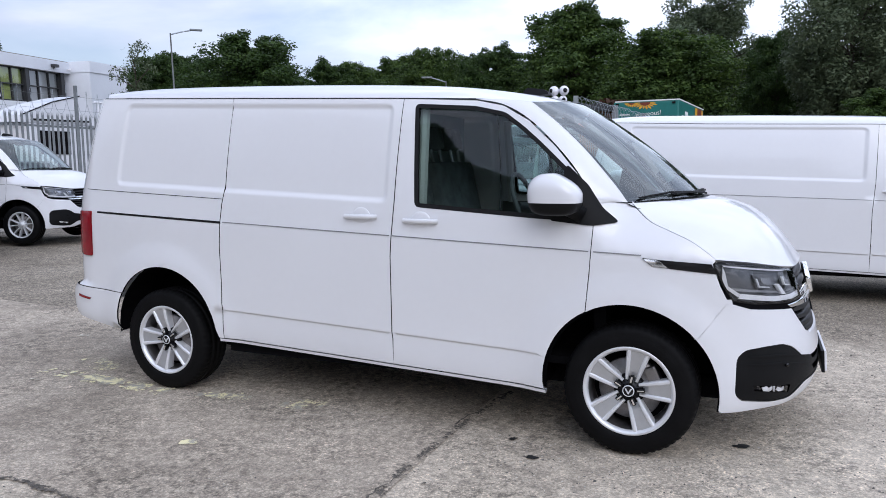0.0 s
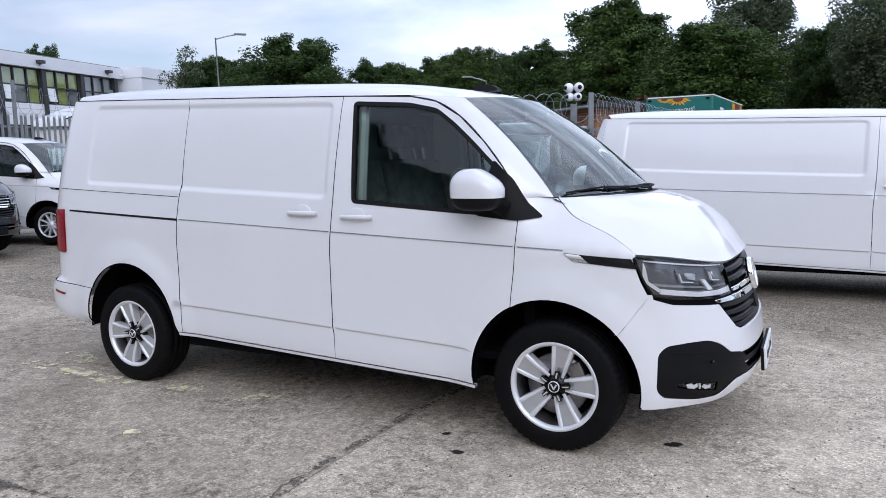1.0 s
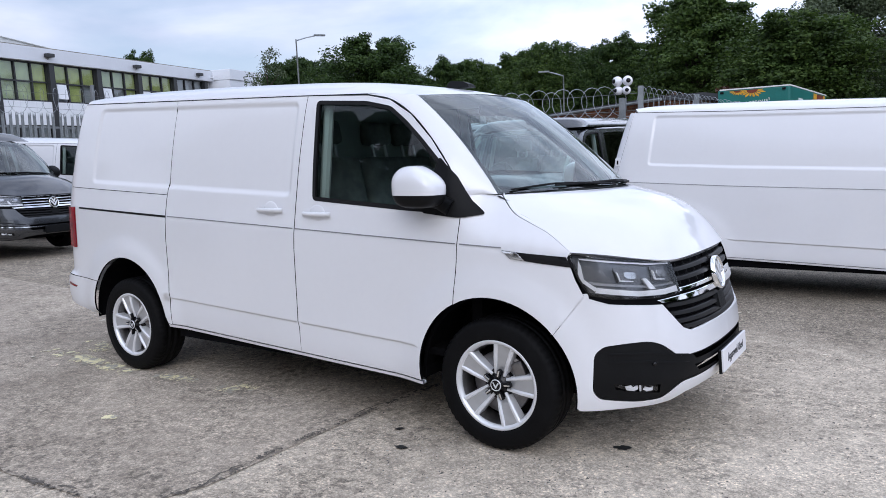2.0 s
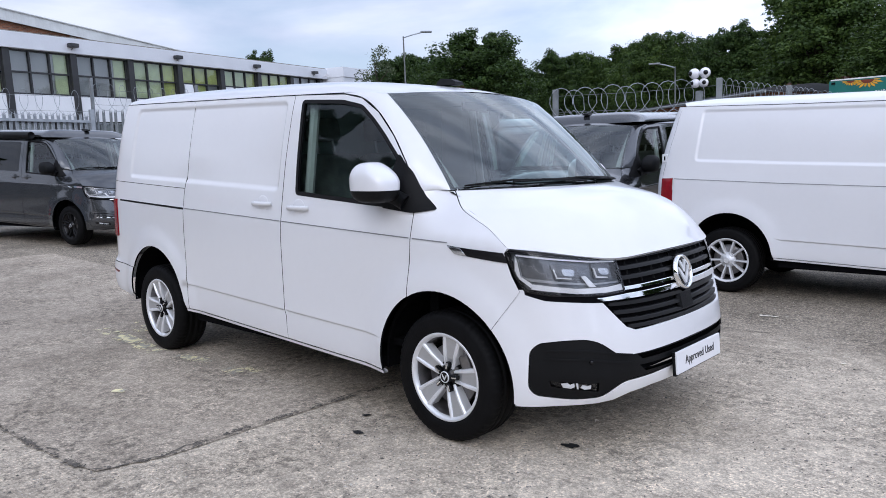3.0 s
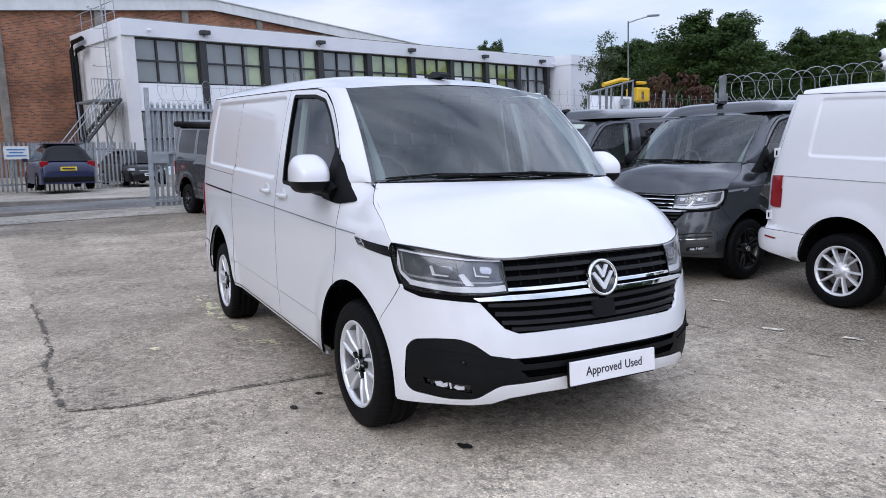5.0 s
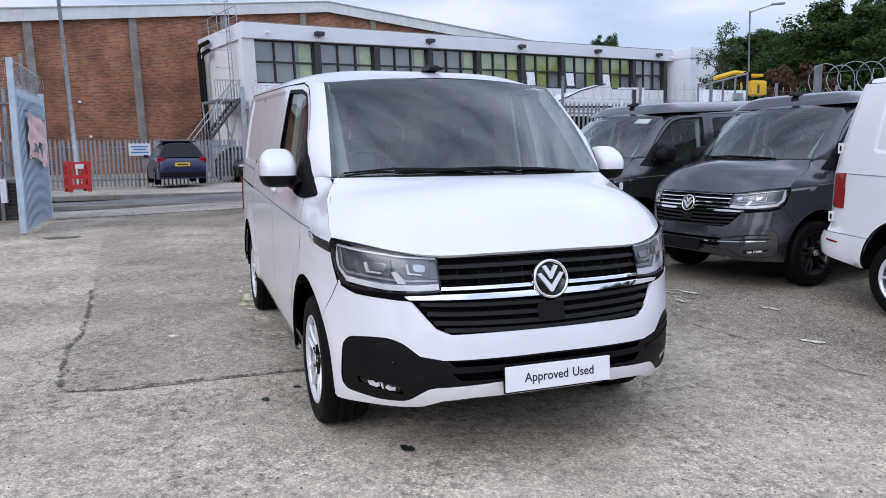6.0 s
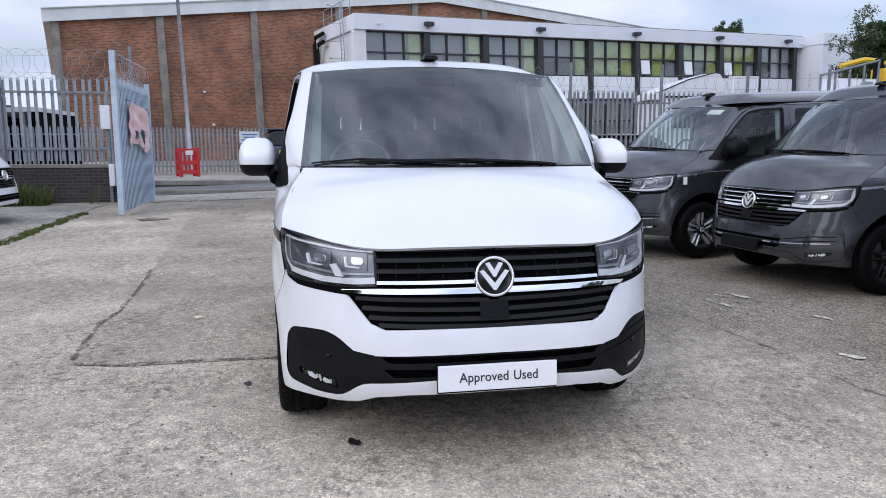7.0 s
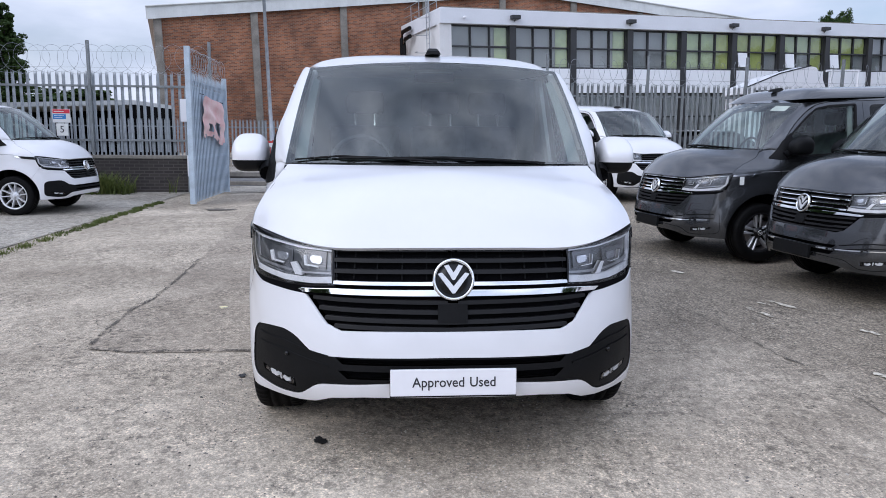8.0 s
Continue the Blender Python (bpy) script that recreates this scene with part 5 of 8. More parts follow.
    bp.inputs["Strength"].default_value, bp.inputs["Distance"].default_value = 0.6, 0.006
    l.new(noise_tex(70.0, 4.0, 0.7), bp.inputs["Height"])
    l.new(bp.outputs["Normal"], p.inputs["Normal"])
    return m


def brickwork(name, a, b, mortar, course=0.075):
    m = bpy.data.materials.new(name)
    m.use_nodes = True
    n, l = m.node_tree.nodes, m.node_tree.links
    p = n["Principled BSDF"]
    p.inputs["Roughness"].default_value = 0.9
    tc, mp, br = n.new("ShaderNodeTexCoord"), n.new("ShaderNodeMapping"), n.new("ShaderNodeTexBrick")
    mp.inputs["Rotation"].default_value = (radians(90), 0, radians(90))
    l.new(tc.outputs["Object"], mp.inputs["Vector"])
    sx = n.new("ShaderNodeSeparateXYZ")
    cx = n.new("ShaderNodeCombineXYZ")
    l.new(tc.outputs["Object"], sx.inputs[0])
    ad = n.new("ShaderNodeMath")
    l.new(sx.outputs[0], ad.inputs[0]), l.new(sx.outputs[1], ad.inputs[1])
    l.new(ad.outputs[0], cx.inputs[0]), l.new(sx.outputs[2], cx.inputs[1])
    l.new(cx.outputs[0], br.inputs["Vector"])
    br.inputs["Scale"].default_value = 1.0
    br.inputs["Brick Width"].default_value, br.inputs["Row Height"].default_value, br.inputs["Mortar Size"].default_value = course * 3, course, course * 0.12
    br.inputs["Color1"].default_value, br.inputs["Color2"].default_value, br.inputs["Mortar"].default_value = (*a, 1), (*b, 1), (*mortar, 1)
    br.inputs["Bias"].default_value = -0.1
    ns = n.new("ShaderNodeTexNoise")
    ns.inputs["Scale"].default_value, ns.inputs["Detail"].default_value = 0.5, 7.0
    l.new(tc.outputs["Object"], ns.inputs["Vector"])
    rp = n.new("ShaderNodeValToRGB")
    rp.color_ramp.elements[0].position, rp.color_ramp.elements[1].position = 0.35, 0.7
    rp.color_ramp.elements[0].color, rp.color_ramp.elements[1].color = (0.6, 0.58, 0.58, 1), (1.25, 1.22, 1.2, 1)
    l.new(ns.outputs["Fac"], rp.inputs["Fac"])
    mx = n.new("ShaderNodeMix")
    mx.data_type, mx.blend_type = 'RGBA', 'MULTIPLY'
    mx.inputs[0].default_value = 1.0
    l.new(br.outputs["Color"], mx.inputs[6]), l.new(rp.outputs["Color"], mx.inputs[7])
    l.new(mx.outputs[2], p.inputs["Base Color"])
    bp = n.new("ShaderNodeBump")
    bp.inputs["Strength"].default_value, bp.inputs["Distance"].default_value = 0.4, 0.01
    l.new(br.outputs["Fac"], bp.inputs["Height"])
    bp.invert = True
    l.new(bp.outputs["Normal"], p.inputs["Normal"])
    return m


def foliage(name, a, b, c):
    """Leaves: a colour for each leaf, and light that comes through."""
    m = bpy.data.materials.new(name)
    m.use_nodes = True
    n, l = m.node_tree.nodes, m.node_tree.links
    p = n["Principled BSDF"]
    p.inputs["Roughness"].default_value, p.inputs["Specular IOR Level"].default_value = 0.55, 0.25
    ge, rp = n.new("ShaderNodeNewGeometry"), n.new("ShaderNodeValToRGB")
    rp.color_ramp.elements[0].color, rp.color_ramp.elements[1].color = (*a, 1), (*c, 1)
    e = rp.color_ramp.elements.new(0.55)
    e.color = (*b, 1)
    tc, ns, ad = n.new("ShaderNodeTexCoord"), n.new("ShaderNodeTexNoise"), n.new("ShaderNodeMath")
    ns.inputs["Scale"].default_value, ns.inputs["Detail"].default_value = 1.1, 3.0
    l.new(tc.outputs["Object"], ns.inputs["Vector"])
    half = n.new("ShaderNodeMath")
    half.operation, half.inputs[1].default_value = 'MULTIPLY', 0.5
    l.new(ge.outputs["Random Per Island"], half.inputs[0])
    ad.operation, ad.inputs[1].default_value = 'MULTIPLY_ADD', 1.6
    lo = n.new("ShaderNodeMath")
    lo.operation, lo.inputs[1].default_value = 'SUBTRACT', 0.34
    l.new(ns.outputs["Fac"], lo.inputs[0])
    l.new(lo.outputs[0], ad.inputs[0]), l.new(half.outputs[0], ad.inputs[2])
    l.new(ad.outputs[0], rp.inputs["Fac"])
    l.new(rp.outputs["Color"], p.inputs["Base Color"])
    tl, mx = n.new("ShaderNodeBsdfTranslucent"), n.new("ShaderNodeMixShader")
    l.new(rp.outputs["Color"], tl.inputs["Color"])
    mx.inputs[0].default_value = 0.3
    l.new(p.outputs[0], mx.inputs[1]), l.new(tl.outputs[0], mx.inputs[2])
    l.new(mx.outputs[0], n["Material Output"].inputs["Surface"])
    return m


YARD = asphalt("yard_tarmac", (0.690, 0.610, 0.498), (0.500, 0.436, 0.350), (0.80, 0.74, 0.63), coarse=1.25)
# darker yard tarmac, the soft shade round the van put into its colour
YARD_SHADED = asphalt("shaded_tarmac", (0.560, 0.490, 0.400), (0.425, 0.370, 0.302), (0.74, 0.68, 0.58), 1.1)
ROAD = asphalt("road_tarmac", (0.25, 0.25, 0.25), (0.19, 0.19, 0.192), (0.36, 0.35, 0.34), 0.7)
CONCRETE_SLAB = asphalt("slab_concrete", (0.585, 0.545, 0.475), (0.455, 0.42, 0.362), (0.62, 0.60, 0.57), 0.8)
CRACK = material("crack_dirt", (0.17, 0.15, 0.126), 0.95, var=0.6, scale=30.0)
OIL = material("oil_stain", (0.02, 0.02, 0.02), 0.6, var=0.4, scale=60.0)
FADED_YELLOW = material("faded_yellow_paint", (0.84, 0.77, 0.48), 0.9, col2=(0.40, 0.37, 0.31), scale=16.0, spread=0.05)
FADED_WHITE = material("faded_white_paint", (0.74, 0.69, 0.58), 0.9, col2=(0.40, 0.36, 0.29), scale=16.0, spread=0.05)
GALV = material("galvanised_steel", (0.40, 0.43, 0.46), 0.5, metal=0.45, var=0.25, scale=6.0, bump=0.05, bump_scale=80.0)
GALV_DULL = material("weathered_steel", (0.26, 0.28, 0.29), 0.6, metal=0.4, var=0.3, scale=5.0)
GATE_PAINT = material("pale_blue_gate_paint", (0.50, 0.59, 0.68), 0.6, var=0.25, scale=4.0, rvar=0.1)
BRICK_RED = brickwork("red_brick", (0.36, 0.14, 0.066), (0.13, 0.054, 0.034), (0.29, 0.22, 0.165), 0.085)
BRICK_DARK = brickwork("sooty_brick", (0.055, 0.048, 0.045), (0.03, 0.027, 0.027), (0.08, 0.075, 0.07))
CONCRETE = material("weathered_concrete", (0.27, 0.25, 0.22), 0.9, var=0.4, scale=1.5, bump=0.2, bump_scale=60.0)
RENDER_WHITE = material("white_render", (0.70, 0.70, 0.70), 0.8, var=0.08, scale=0.8, bump=0.05, bump_scale=90.0)
CLAD_GREY = material("pale_grey_cladding", (0.70, 0.72, 0.76), 0.45, var=0.06, scale=0.6)
CLAD_WHITE = material("white_cladding", (0.83, 0.85, 0.88), 0.4, var=0.06, scale=0.6)
FRAME_DARK = material("dark_window_frame", (0.03, 0.031, 0.034), 0.5, var=0.15, scale=3.0)
SHEET_ROOF = material("pale_sheet_roof", (0.66, 0.68, 0.67), 0.55, var=0.12, scale=1.2)
BLIND_GREEN = material("lime_blind", (0.84, 0.89, 0.38), 0.8, var=0.15, scale=2.0)
BLIND_PALE = material("pale_green_blind", (0.90, 0.97, 0.66), 0.8, var=0.12, scale=2.0)
# dark grey-blue, the dimness of the rooms put into the colour
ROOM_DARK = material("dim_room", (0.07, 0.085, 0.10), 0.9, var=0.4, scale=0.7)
LEAF_A = foliage("leaf_mid", (0.021, 0.042, 0.009), (0.046, 0.083, 0.016), (0.096, 0.145, 0.030))
LEAF_B = foliage("leaf_dark", (0.016, 0.034, 0.008), (0.034, 0.066, 0.014), (0.072, 0.115, 0.025))
LEAF_C = foliage("leaf_willow", (0.050, 0.070, 0.036), (0.085, 0.112, 0.058), (0.135, 0.165, 0.088))
LEAF_D = foliage("leaf_copper", (0.045, 0.022, 0.014), (0.075, 0.038, 0.022), (0.10, 0.06, 0.03))
GRASS = foliage("grass_blade", (0.055, 0.075, 0.018), (0.11, 0.14, 0.035), (0.20, 0.20, 0.075))
BARK = material("bark", (0.07, 0.055, 0.042), 0.95, var=0.5, scale=5.0, bump=0.5, bump_scale=25.0)
RED_PLASTIC = material("red_plastic", (0.55, 0.03, 0.03), 0.45, var=0.15, scale=4.0)
PINK_CLOTH = material("pink_banner_cloth", (0.74, 0.42, 0.42), 0.85, col2=(0.82, 0.66, 0.64), scale=3.0, spread=0.2)
TEAL = material("teal_truck_side", (0.015, 0.16, 0.14), 0.4, var=0.2, scale=1.0)
FLOWER = material("sunflower_yellow", (0.75, 0.38, 0.02), 0.5, var=0.3, scale=6.0)
FLOWER_CORE = material("sunflower_core", (0.18, 0.03, 0.01), 0.6, var=0.3, scale=9.0)
YELLOW_GRP = material("yellow_machine_paint", (0.75, 0.46, 0.02), 0.4, var=0.12, scale=2.0)
SIGN_BLUE = material("sign_blue", (0.03, 0.20, 0.50), 0.5, var=0.1, scale=5.0)
SIGN_RED = material("sign_red", (0.6, 0.03, 0.06), 0.5, var=0.1, scale=5.0)


# ---- ground ----
def lie(x, y):
    """The height of the ground: level round the van, rising gently to the gate."""
    r = np.clip(-np.asarray(x, float) - 1.0, 0, 11) * 0.018
    s = ease((np.asarray(y, float) + 5.5) / 6.5)
    return r * (0.25 + 0.75 * s)


def sheet(name, xs, ys, mat, lift=0.0, thick=0.0):
    X, Yg = np.meshgrid(xs, ys, indexing='ij')
    Z = lie(X, Yg) + lift
    nx, ny = X.shape
    verts = np.stack([X, Yg, Z], -1).reshape(-1, 3)
    faces = [(i * ny + j, (i + 1) * ny + j, (i + 1) * ny + j + 1, i * ny + j + 1) for i in range(nx - 1) for j in range(ny - 1)]
    return mesh_of(name, verts, faces, mat)


xs = np.concatenate([[-900, -400, -150, -80, -50], np.arange(-40, -8, 1.0), np.arange(-8, 8, 0.4), np.arange(8, 20.1, 1.0), [30, 50, 90, 200, 500, 900]])
ys = np.concatenate([[-900, -400, -150, -80, -50], np.arange(-30, -8, 1.0), np.arange(-8, 12, 0.4), np.arange(12, 30.1, 1.0), [40, 60, 100, 200, 500, 900]])
tagged(put("ground", sheet("ground", xs, ys, YARD)), "worn grey tarmac yard with pale aggregate", "ground", kind="structure")
tagged(put("road", sheet("road", np.linspace(-17.0, -13.0, 5), np.arange(-60, 61, 2.0), ROAD, 0.006)), "dark tarmac road past the gate", "road", kind="structure")
tagged(put("pavement", sheet("pavement", np.linspace(-24.5, -17.3, 6), np.arange(-60, 61, 2.0), CONCRETE_SLAB, 0.05)), "pale concrete pavement beyond the road", "pavement", kind="structure")
tagged(put("apron", sheet("apron", np.linspace(-11.0, 4.0, 16), np.arange(-34, -4.9, 1.0), CONCRETE_SLAB, 0.012)), "pale concrete parking strip", "pavement", kind="structure")
tagged(put("crossover", sheet("crossover", np.linspace(-12.9, -10.6, 4), np.arange(-24, 20.1, 1.0), CONCRETE_SLAB, 0.010)), "pale concrete footway at the gate", "pavement", kind="structure")
for x0, x1 in ((-17.3, -17.0), (-13.0, -12.86)):
    bm = box(x0, x1, -60, 60, 0.1, float(lie(-16, 0)) + (0.055 if x0 < -15 else 0.018), 0.02)
    tagged(part("kerb", bm, CONCRETE), "concrete kerb beside the road", "kerb", kind="structure")


def flaked_line(pts, width, cover, mat, label, seed, lift=0.0085, name="paint_mark", category="paint mark"):
    """A broken mark along a line on the ground: many small ragged flakes, thicker in the middle."""
    rn = random.Random(seed)
    verts, faces = [], []
    for (ax, ay), (bx, by) in zip(pts, pts[1:]):
        ln = math.hypot(bx - ax, by - ay)
        dx, dy = (bx - ax) / ln, (by - ay) / ln
        for k in range(int(ln * width * cover * 24000)):
            u, w = rn.uniform(0, ln), max(-1.0, min(1.0, rn.gauss(0, 0.45)))
            x, y = ax + dx * u - dy * w * width / 2, ay + dy * u + dx * w * width / 2
            if noise.noise((x * 7.0, y * 7.0, seed)) + 0.6 * noise.noise((x * 31.0, y * 31.0, seed)) < -0.05:
                continue
            r, a, g, c = rn.uniform(0.0025, 0.009), rn.uniform(0, 6.28), float(lie(x, y)) + lift, len(verts)
            m = rn.randint(5, 7)
            for i in range(m):
                b = a + 6.283 * i / m
                q = r * rn.uniform(0.5, 1.25)
                verts.append((x + q * math.cos(b) * 1.3, y + q * math.sin(b), g + 0.00001 * (k % 40)))
            faces.append(tuple(range(c, c + m)))
    return tagged(put(name, mesh_of(name, verts, faces, mat, False)), label, category, kind="stuff")


def ragged(name, pts, width, mat, label, category, seed, lift=0.007):
    """A broken crack of uneven width along a line on the ground, with short gaps and side splits."""
    rnd = random.Random(seed)
    c = []
    for (ax, ay), (bx, by) in zip(pts, pts[1:]):
        k = max(2, int(math.hypot(bx - ax, by - ay) / 0.035))
        c += [np.array((ax + (bx - ax) * i / k, ay + (by - ay) * i / k)) for i in range(k)]
    c.append(np.array(pts[-1], float))
    verts, faces, wander = [], [], 0.0
    for i, p in enumerate(c):
        d = c[min(i + 1, len(c) - 1)] - c[max(i - 1, 0)]
        nrm = np.array([-d[1], d[0]]) / (np.hypot(*d) + 1e-9)
        wander = wander * 0.85 + rnd.uniform(-0.018, 0.018)
        q = p + nrm * wander
        w = width * max(0.12, 0.75 + 1.3 * noise.noise((q[0] * 3.1, q[1] * 3.1, seed)) + rnd.uniform(-0.35, 0.35))
        for s in (-1, 1):
            e = q + nrm * s * w * rnd.uniform(0.5, 1.1)
            verts.append((e[0], e[1], float(lie(e[0], e[1])) + lift))
    for i in range(len(c) - 1):
        if noise.noise((c[i][0] * 2.6, c[i][1] * 2.6, seed + 0.5)) + 0.6 * noise.noise((c[i][0] * 9.0, c[i][1] * 9.0, seed)) > -0.16:
            faces.append((2 * i, 2 * i + 2, 2 * i + 3, 2 * i + 1))
    return tagged(put(name, mesh_of(name, verts, faces, mat, False)), label, category, kind="stuff")


def blot(name, x, y, r, mat, label, category, seed, stretch=1.0, ang=0.0, lift=0.007):
    """A flat patch with a ragged outline on the ground."""
    rnd = random.Random(seed)
    n = 18
    verts = [(x, y, float(lie(x, y)) + lift)]
    for i in range(n):
        a = 2 * math.pi * i / n
        k = r * rnd.uniform(0.58, 1.05)
        px, py = k * math.cos(a) * stretch, k * math.sin(a)
        verts.append((x + px * math.cos(ang) - py * math.sin(ang), y + px * math.sin(ang) + py * math.cos(ang), float(lie(x, y)) + lift))
    return tagged(put(name, mesh_of(name, verts, [(0, 1 + i, 1 + (i + 1) % n) for i in range(n)], mat, False)), label, category)


ragged("ground_crack", ((-1.6, -2.42), (-0.73, -2.36), (0.46, -2.30), (0.78, -2.35), (1.72, -2.30), (1.97, -2.25), (2.06, -1.93), (2.03, -1.55), (2.05, -1.1), (2.09, -0.6), (2.14, -0.15)), 0.006, CRACK, "dirt-filled crack in the tarmac", "crack", 1)
flaked_line(((-1.6, -2.42), (-0.73, -2.36), (0.46, -2.30), (0.78, -2.35), (1.72, -2.30), (1.97, -2.25), (2.06, -1.93), (2.03, -1.55), (2.05, -1.1), (2.09, -0.6), (2.14, -0.15)), 0.050, 0.38, CRACK, "crumbled dirty edges of a crack in the tarmac", 3, 0.0075, "crack_edge", "crack")
ragged("ground_crack", ((0.2, 2.2), (1.2, 2.25), (2.4, 2.32), (3.3, 2.34), (4.4, 2.5)), 0.006, CRACK, "dirt-filled crack in the tarmac", "crack", 9)
# sheet from the crack to under the van, its dark tone painting the van's shade
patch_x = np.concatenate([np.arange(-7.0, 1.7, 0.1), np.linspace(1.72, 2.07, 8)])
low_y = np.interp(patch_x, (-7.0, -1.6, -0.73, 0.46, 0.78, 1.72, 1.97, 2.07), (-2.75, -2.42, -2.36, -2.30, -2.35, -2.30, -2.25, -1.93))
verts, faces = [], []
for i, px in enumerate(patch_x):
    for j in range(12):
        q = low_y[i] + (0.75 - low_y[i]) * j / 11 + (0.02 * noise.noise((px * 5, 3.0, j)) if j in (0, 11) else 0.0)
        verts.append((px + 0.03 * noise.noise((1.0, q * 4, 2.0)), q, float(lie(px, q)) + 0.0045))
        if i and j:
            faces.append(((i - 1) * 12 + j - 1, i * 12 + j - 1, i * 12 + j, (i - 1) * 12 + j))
tagged(put("tarmac_patch", mesh_of("tarmac_patch", verts, faces, YARD_SHADED)), "tarmac patch edged by cracks, darkened with the van's soft shade", "ground", kind="structure")
blot("oil_stain", 3.53, -0.59, 0.034, OIL, "small black oil stain on tarmac", "stain", 5, 1.5, 0.3)
blot("oil_stain", 2.566, -1.132, 0.028, OIL, "small black oil stain on tarmac", "stain", 6, 1.3)
blot("oil_stain", 2.40, -0.93, 0.022, OIL, "small black oil stain on tarmac", "stain", 7, 1.6, 1.0)
blot("oil_stain", -6.86, -3.35, 0.22, CRACK, "dark patched drain cover", "stain", 9, 1.8, 1.4)


flaked_line(((-1.15, -0.915), (-0.55, -0.955), (0.05, -0.985)), 0.16, 1.25, FADED_YELLOW, "flaked faded yellow parking line", 21)
flaked_line(((-1.15, -0.57), (-0.72, -0.71)), 0.18, 0.5, FADED_YELLOW, "flaked remains of a yellow parking line", 22)
flaked_line(((0.28, -0.95), (0.64, -0.87)), 0.12, 0.7, FADED_YELLOW, "flaked remains of a yellow parking line", 23)
flaked_line(((0.90, -0.88), (1.16, -0.87)), 0.17, 0.8, FADED_YELLOW, "flaked remains of a yellow parking line", 24)
flaked_line(((0.77, -1.64), (0.85, -1.61)), 0.06, 3.0, FADED_YELLOW, "small flake of yellow paint on tarmac", 25)
flaked_line(((-1.06, -1.12), (-0.99, -1.10)), 0.05, 3.0, FADED_WHITE, "small flake of pale paint on tarmac", 26)
flaked_line(((-1.84, -0.06), (-1.74, -0.05)), 0.05, 3.0, FADED_WHITE, "small flake of pale paint on tarmac", 27)
flaked_line(((0.95, 2.76), (1.30, 2.80)), 0.05, 1.6, FADED_WHITE, "flaked faded white parking line", 41)
flaked_line(((0.72, 3.08), (1.02, 3.16), (1.12, 3.26)), 0.06, 1.6, FADED_WHITE, "flaked faded white parking line", 42)
flaked_line(((0.70, 2.90), (0.95, 3.02)), 0.04, 1.6, FADED_WHITE, "flaked faded white parking line", 43)
flaked_line(((1.72, 3.26), (1.86, 3.33)), 0.06, 2.0, FADED_WHITE, "flaked faded white parking line", 44)
flaked_line(((-0.74, 2.78), (-0.60, 2.84)), 0.07, 2.0, FADED_WHITE, "flaked faded white parking line", 45)
flaked_line(((2.70, 2.70), (2.84, 2.75)), 0.07, 2.0, FADED_WHITE, "flaked faded white parking line", 46)
flaked_line(((3.22, 2.95), (3.42, 3.02)), 0.07, 2.0, FADED_WHITE, "flaked faded white parking line", 47)
rnd = random.Random(77)
for i in range(26):
    x, y = rnd.uniform(1.0, 7.5), rnd.uniform(-4.5, 4.5)
    if abs(y) < 1.1 and x < 4.1:
        continue
    blot("stone_chip", x, y, rnd.uniform(0.008, 0.02), FADED_WHITE if rnd.random() < 0.6 else CRACK, "loose stone chip on tarmac", "stone", 60 + i, rnd.uniform(1, 1.8), rnd.uniform(0, 3))


# ---- loose grit on the tarmac ----
def grit_material():
    """Stone chips, each with a grey of its own."""
    m = bpy.data.materials.new("grit_stone")
    m.use_nodes = True
    n, l = m.node_tree.nodes, m.node_tree.links
    ge, rp = n.new("ShaderNodeNewGeometry"), n.new("ShaderNodeValToRGB")
    rp.color_ramp.elements[0].color, rp.color_ramp.elements[1].color = (0.07, 0.064, 0.058, 1), (0.62, 0.57, 0.50, 1)
    e = rp.color_ramp.elements.new(0.55)
    e.color = (0.26, 0.24, 0.215, 1)
    l.new(ge.outputs["Random Per Island"], rp.inputs["Fac"])
    l.new(rp.outputs["Color"], n["Principled BSDF"].inputs["Base Color"])
    n["Principled BSDF"].inputs["Roughness"].default_value = 0.9
    return m


def grit(count, seed):
    rn = random.Random(seed)
    verts, faces = [], []
    while len(faces) < count * 8:
        x, y = rn.uniform(-3.0, 8.0), rn.uniform(-5.0, 6.0)
        near = math.exp(-((x - 4.5) ** 2 + (y + 1.5) ** 2) / 18.0)
        if rn.random() > 0.12 + near * (0.35 + 0.9 * max(0.0, noise.noise((x * 0.9, y * 0.9, 4.2)) + 0.3)):
            continue
        r = rn.uniform(0.0022, 0.0055) * (1.7 if rn.random() < 0.06 else 1.0)
        k, a, g = len(verts), rn.uniform(0, 6.28), float(lie(x, y))
        for i in range(4):
            b = a + 1.571 * i + rn.uniform(-0.4, 0.4)
            q = r * rn.uniform(0.7, 1.4)
            verts.append((x + q * math.cos(b), y + q * math.sin(b), g + r * rn.uniform(0.1, 0.5)))
        verts += [(x + r * rn.uniform(-0.3, 0.3), y + r * rn.uniform(-0.3, 0.3), g + r * rn.uniform(0.7, 1.1)), (x, y, g - 0.002)]
        for i in range(4):
            faces += [(k + i, k + (i + 1) % 4, k + 4), (k + (i + 1) % 4, k + i, k + 5)]
    return tagged(put("loose_grit", mesh_of("loose_grit", verts, faces, grit_material(), False)), "loose stone grit scattered on the tarmac", "grit", kind="stuff")


grit(26000, 91)


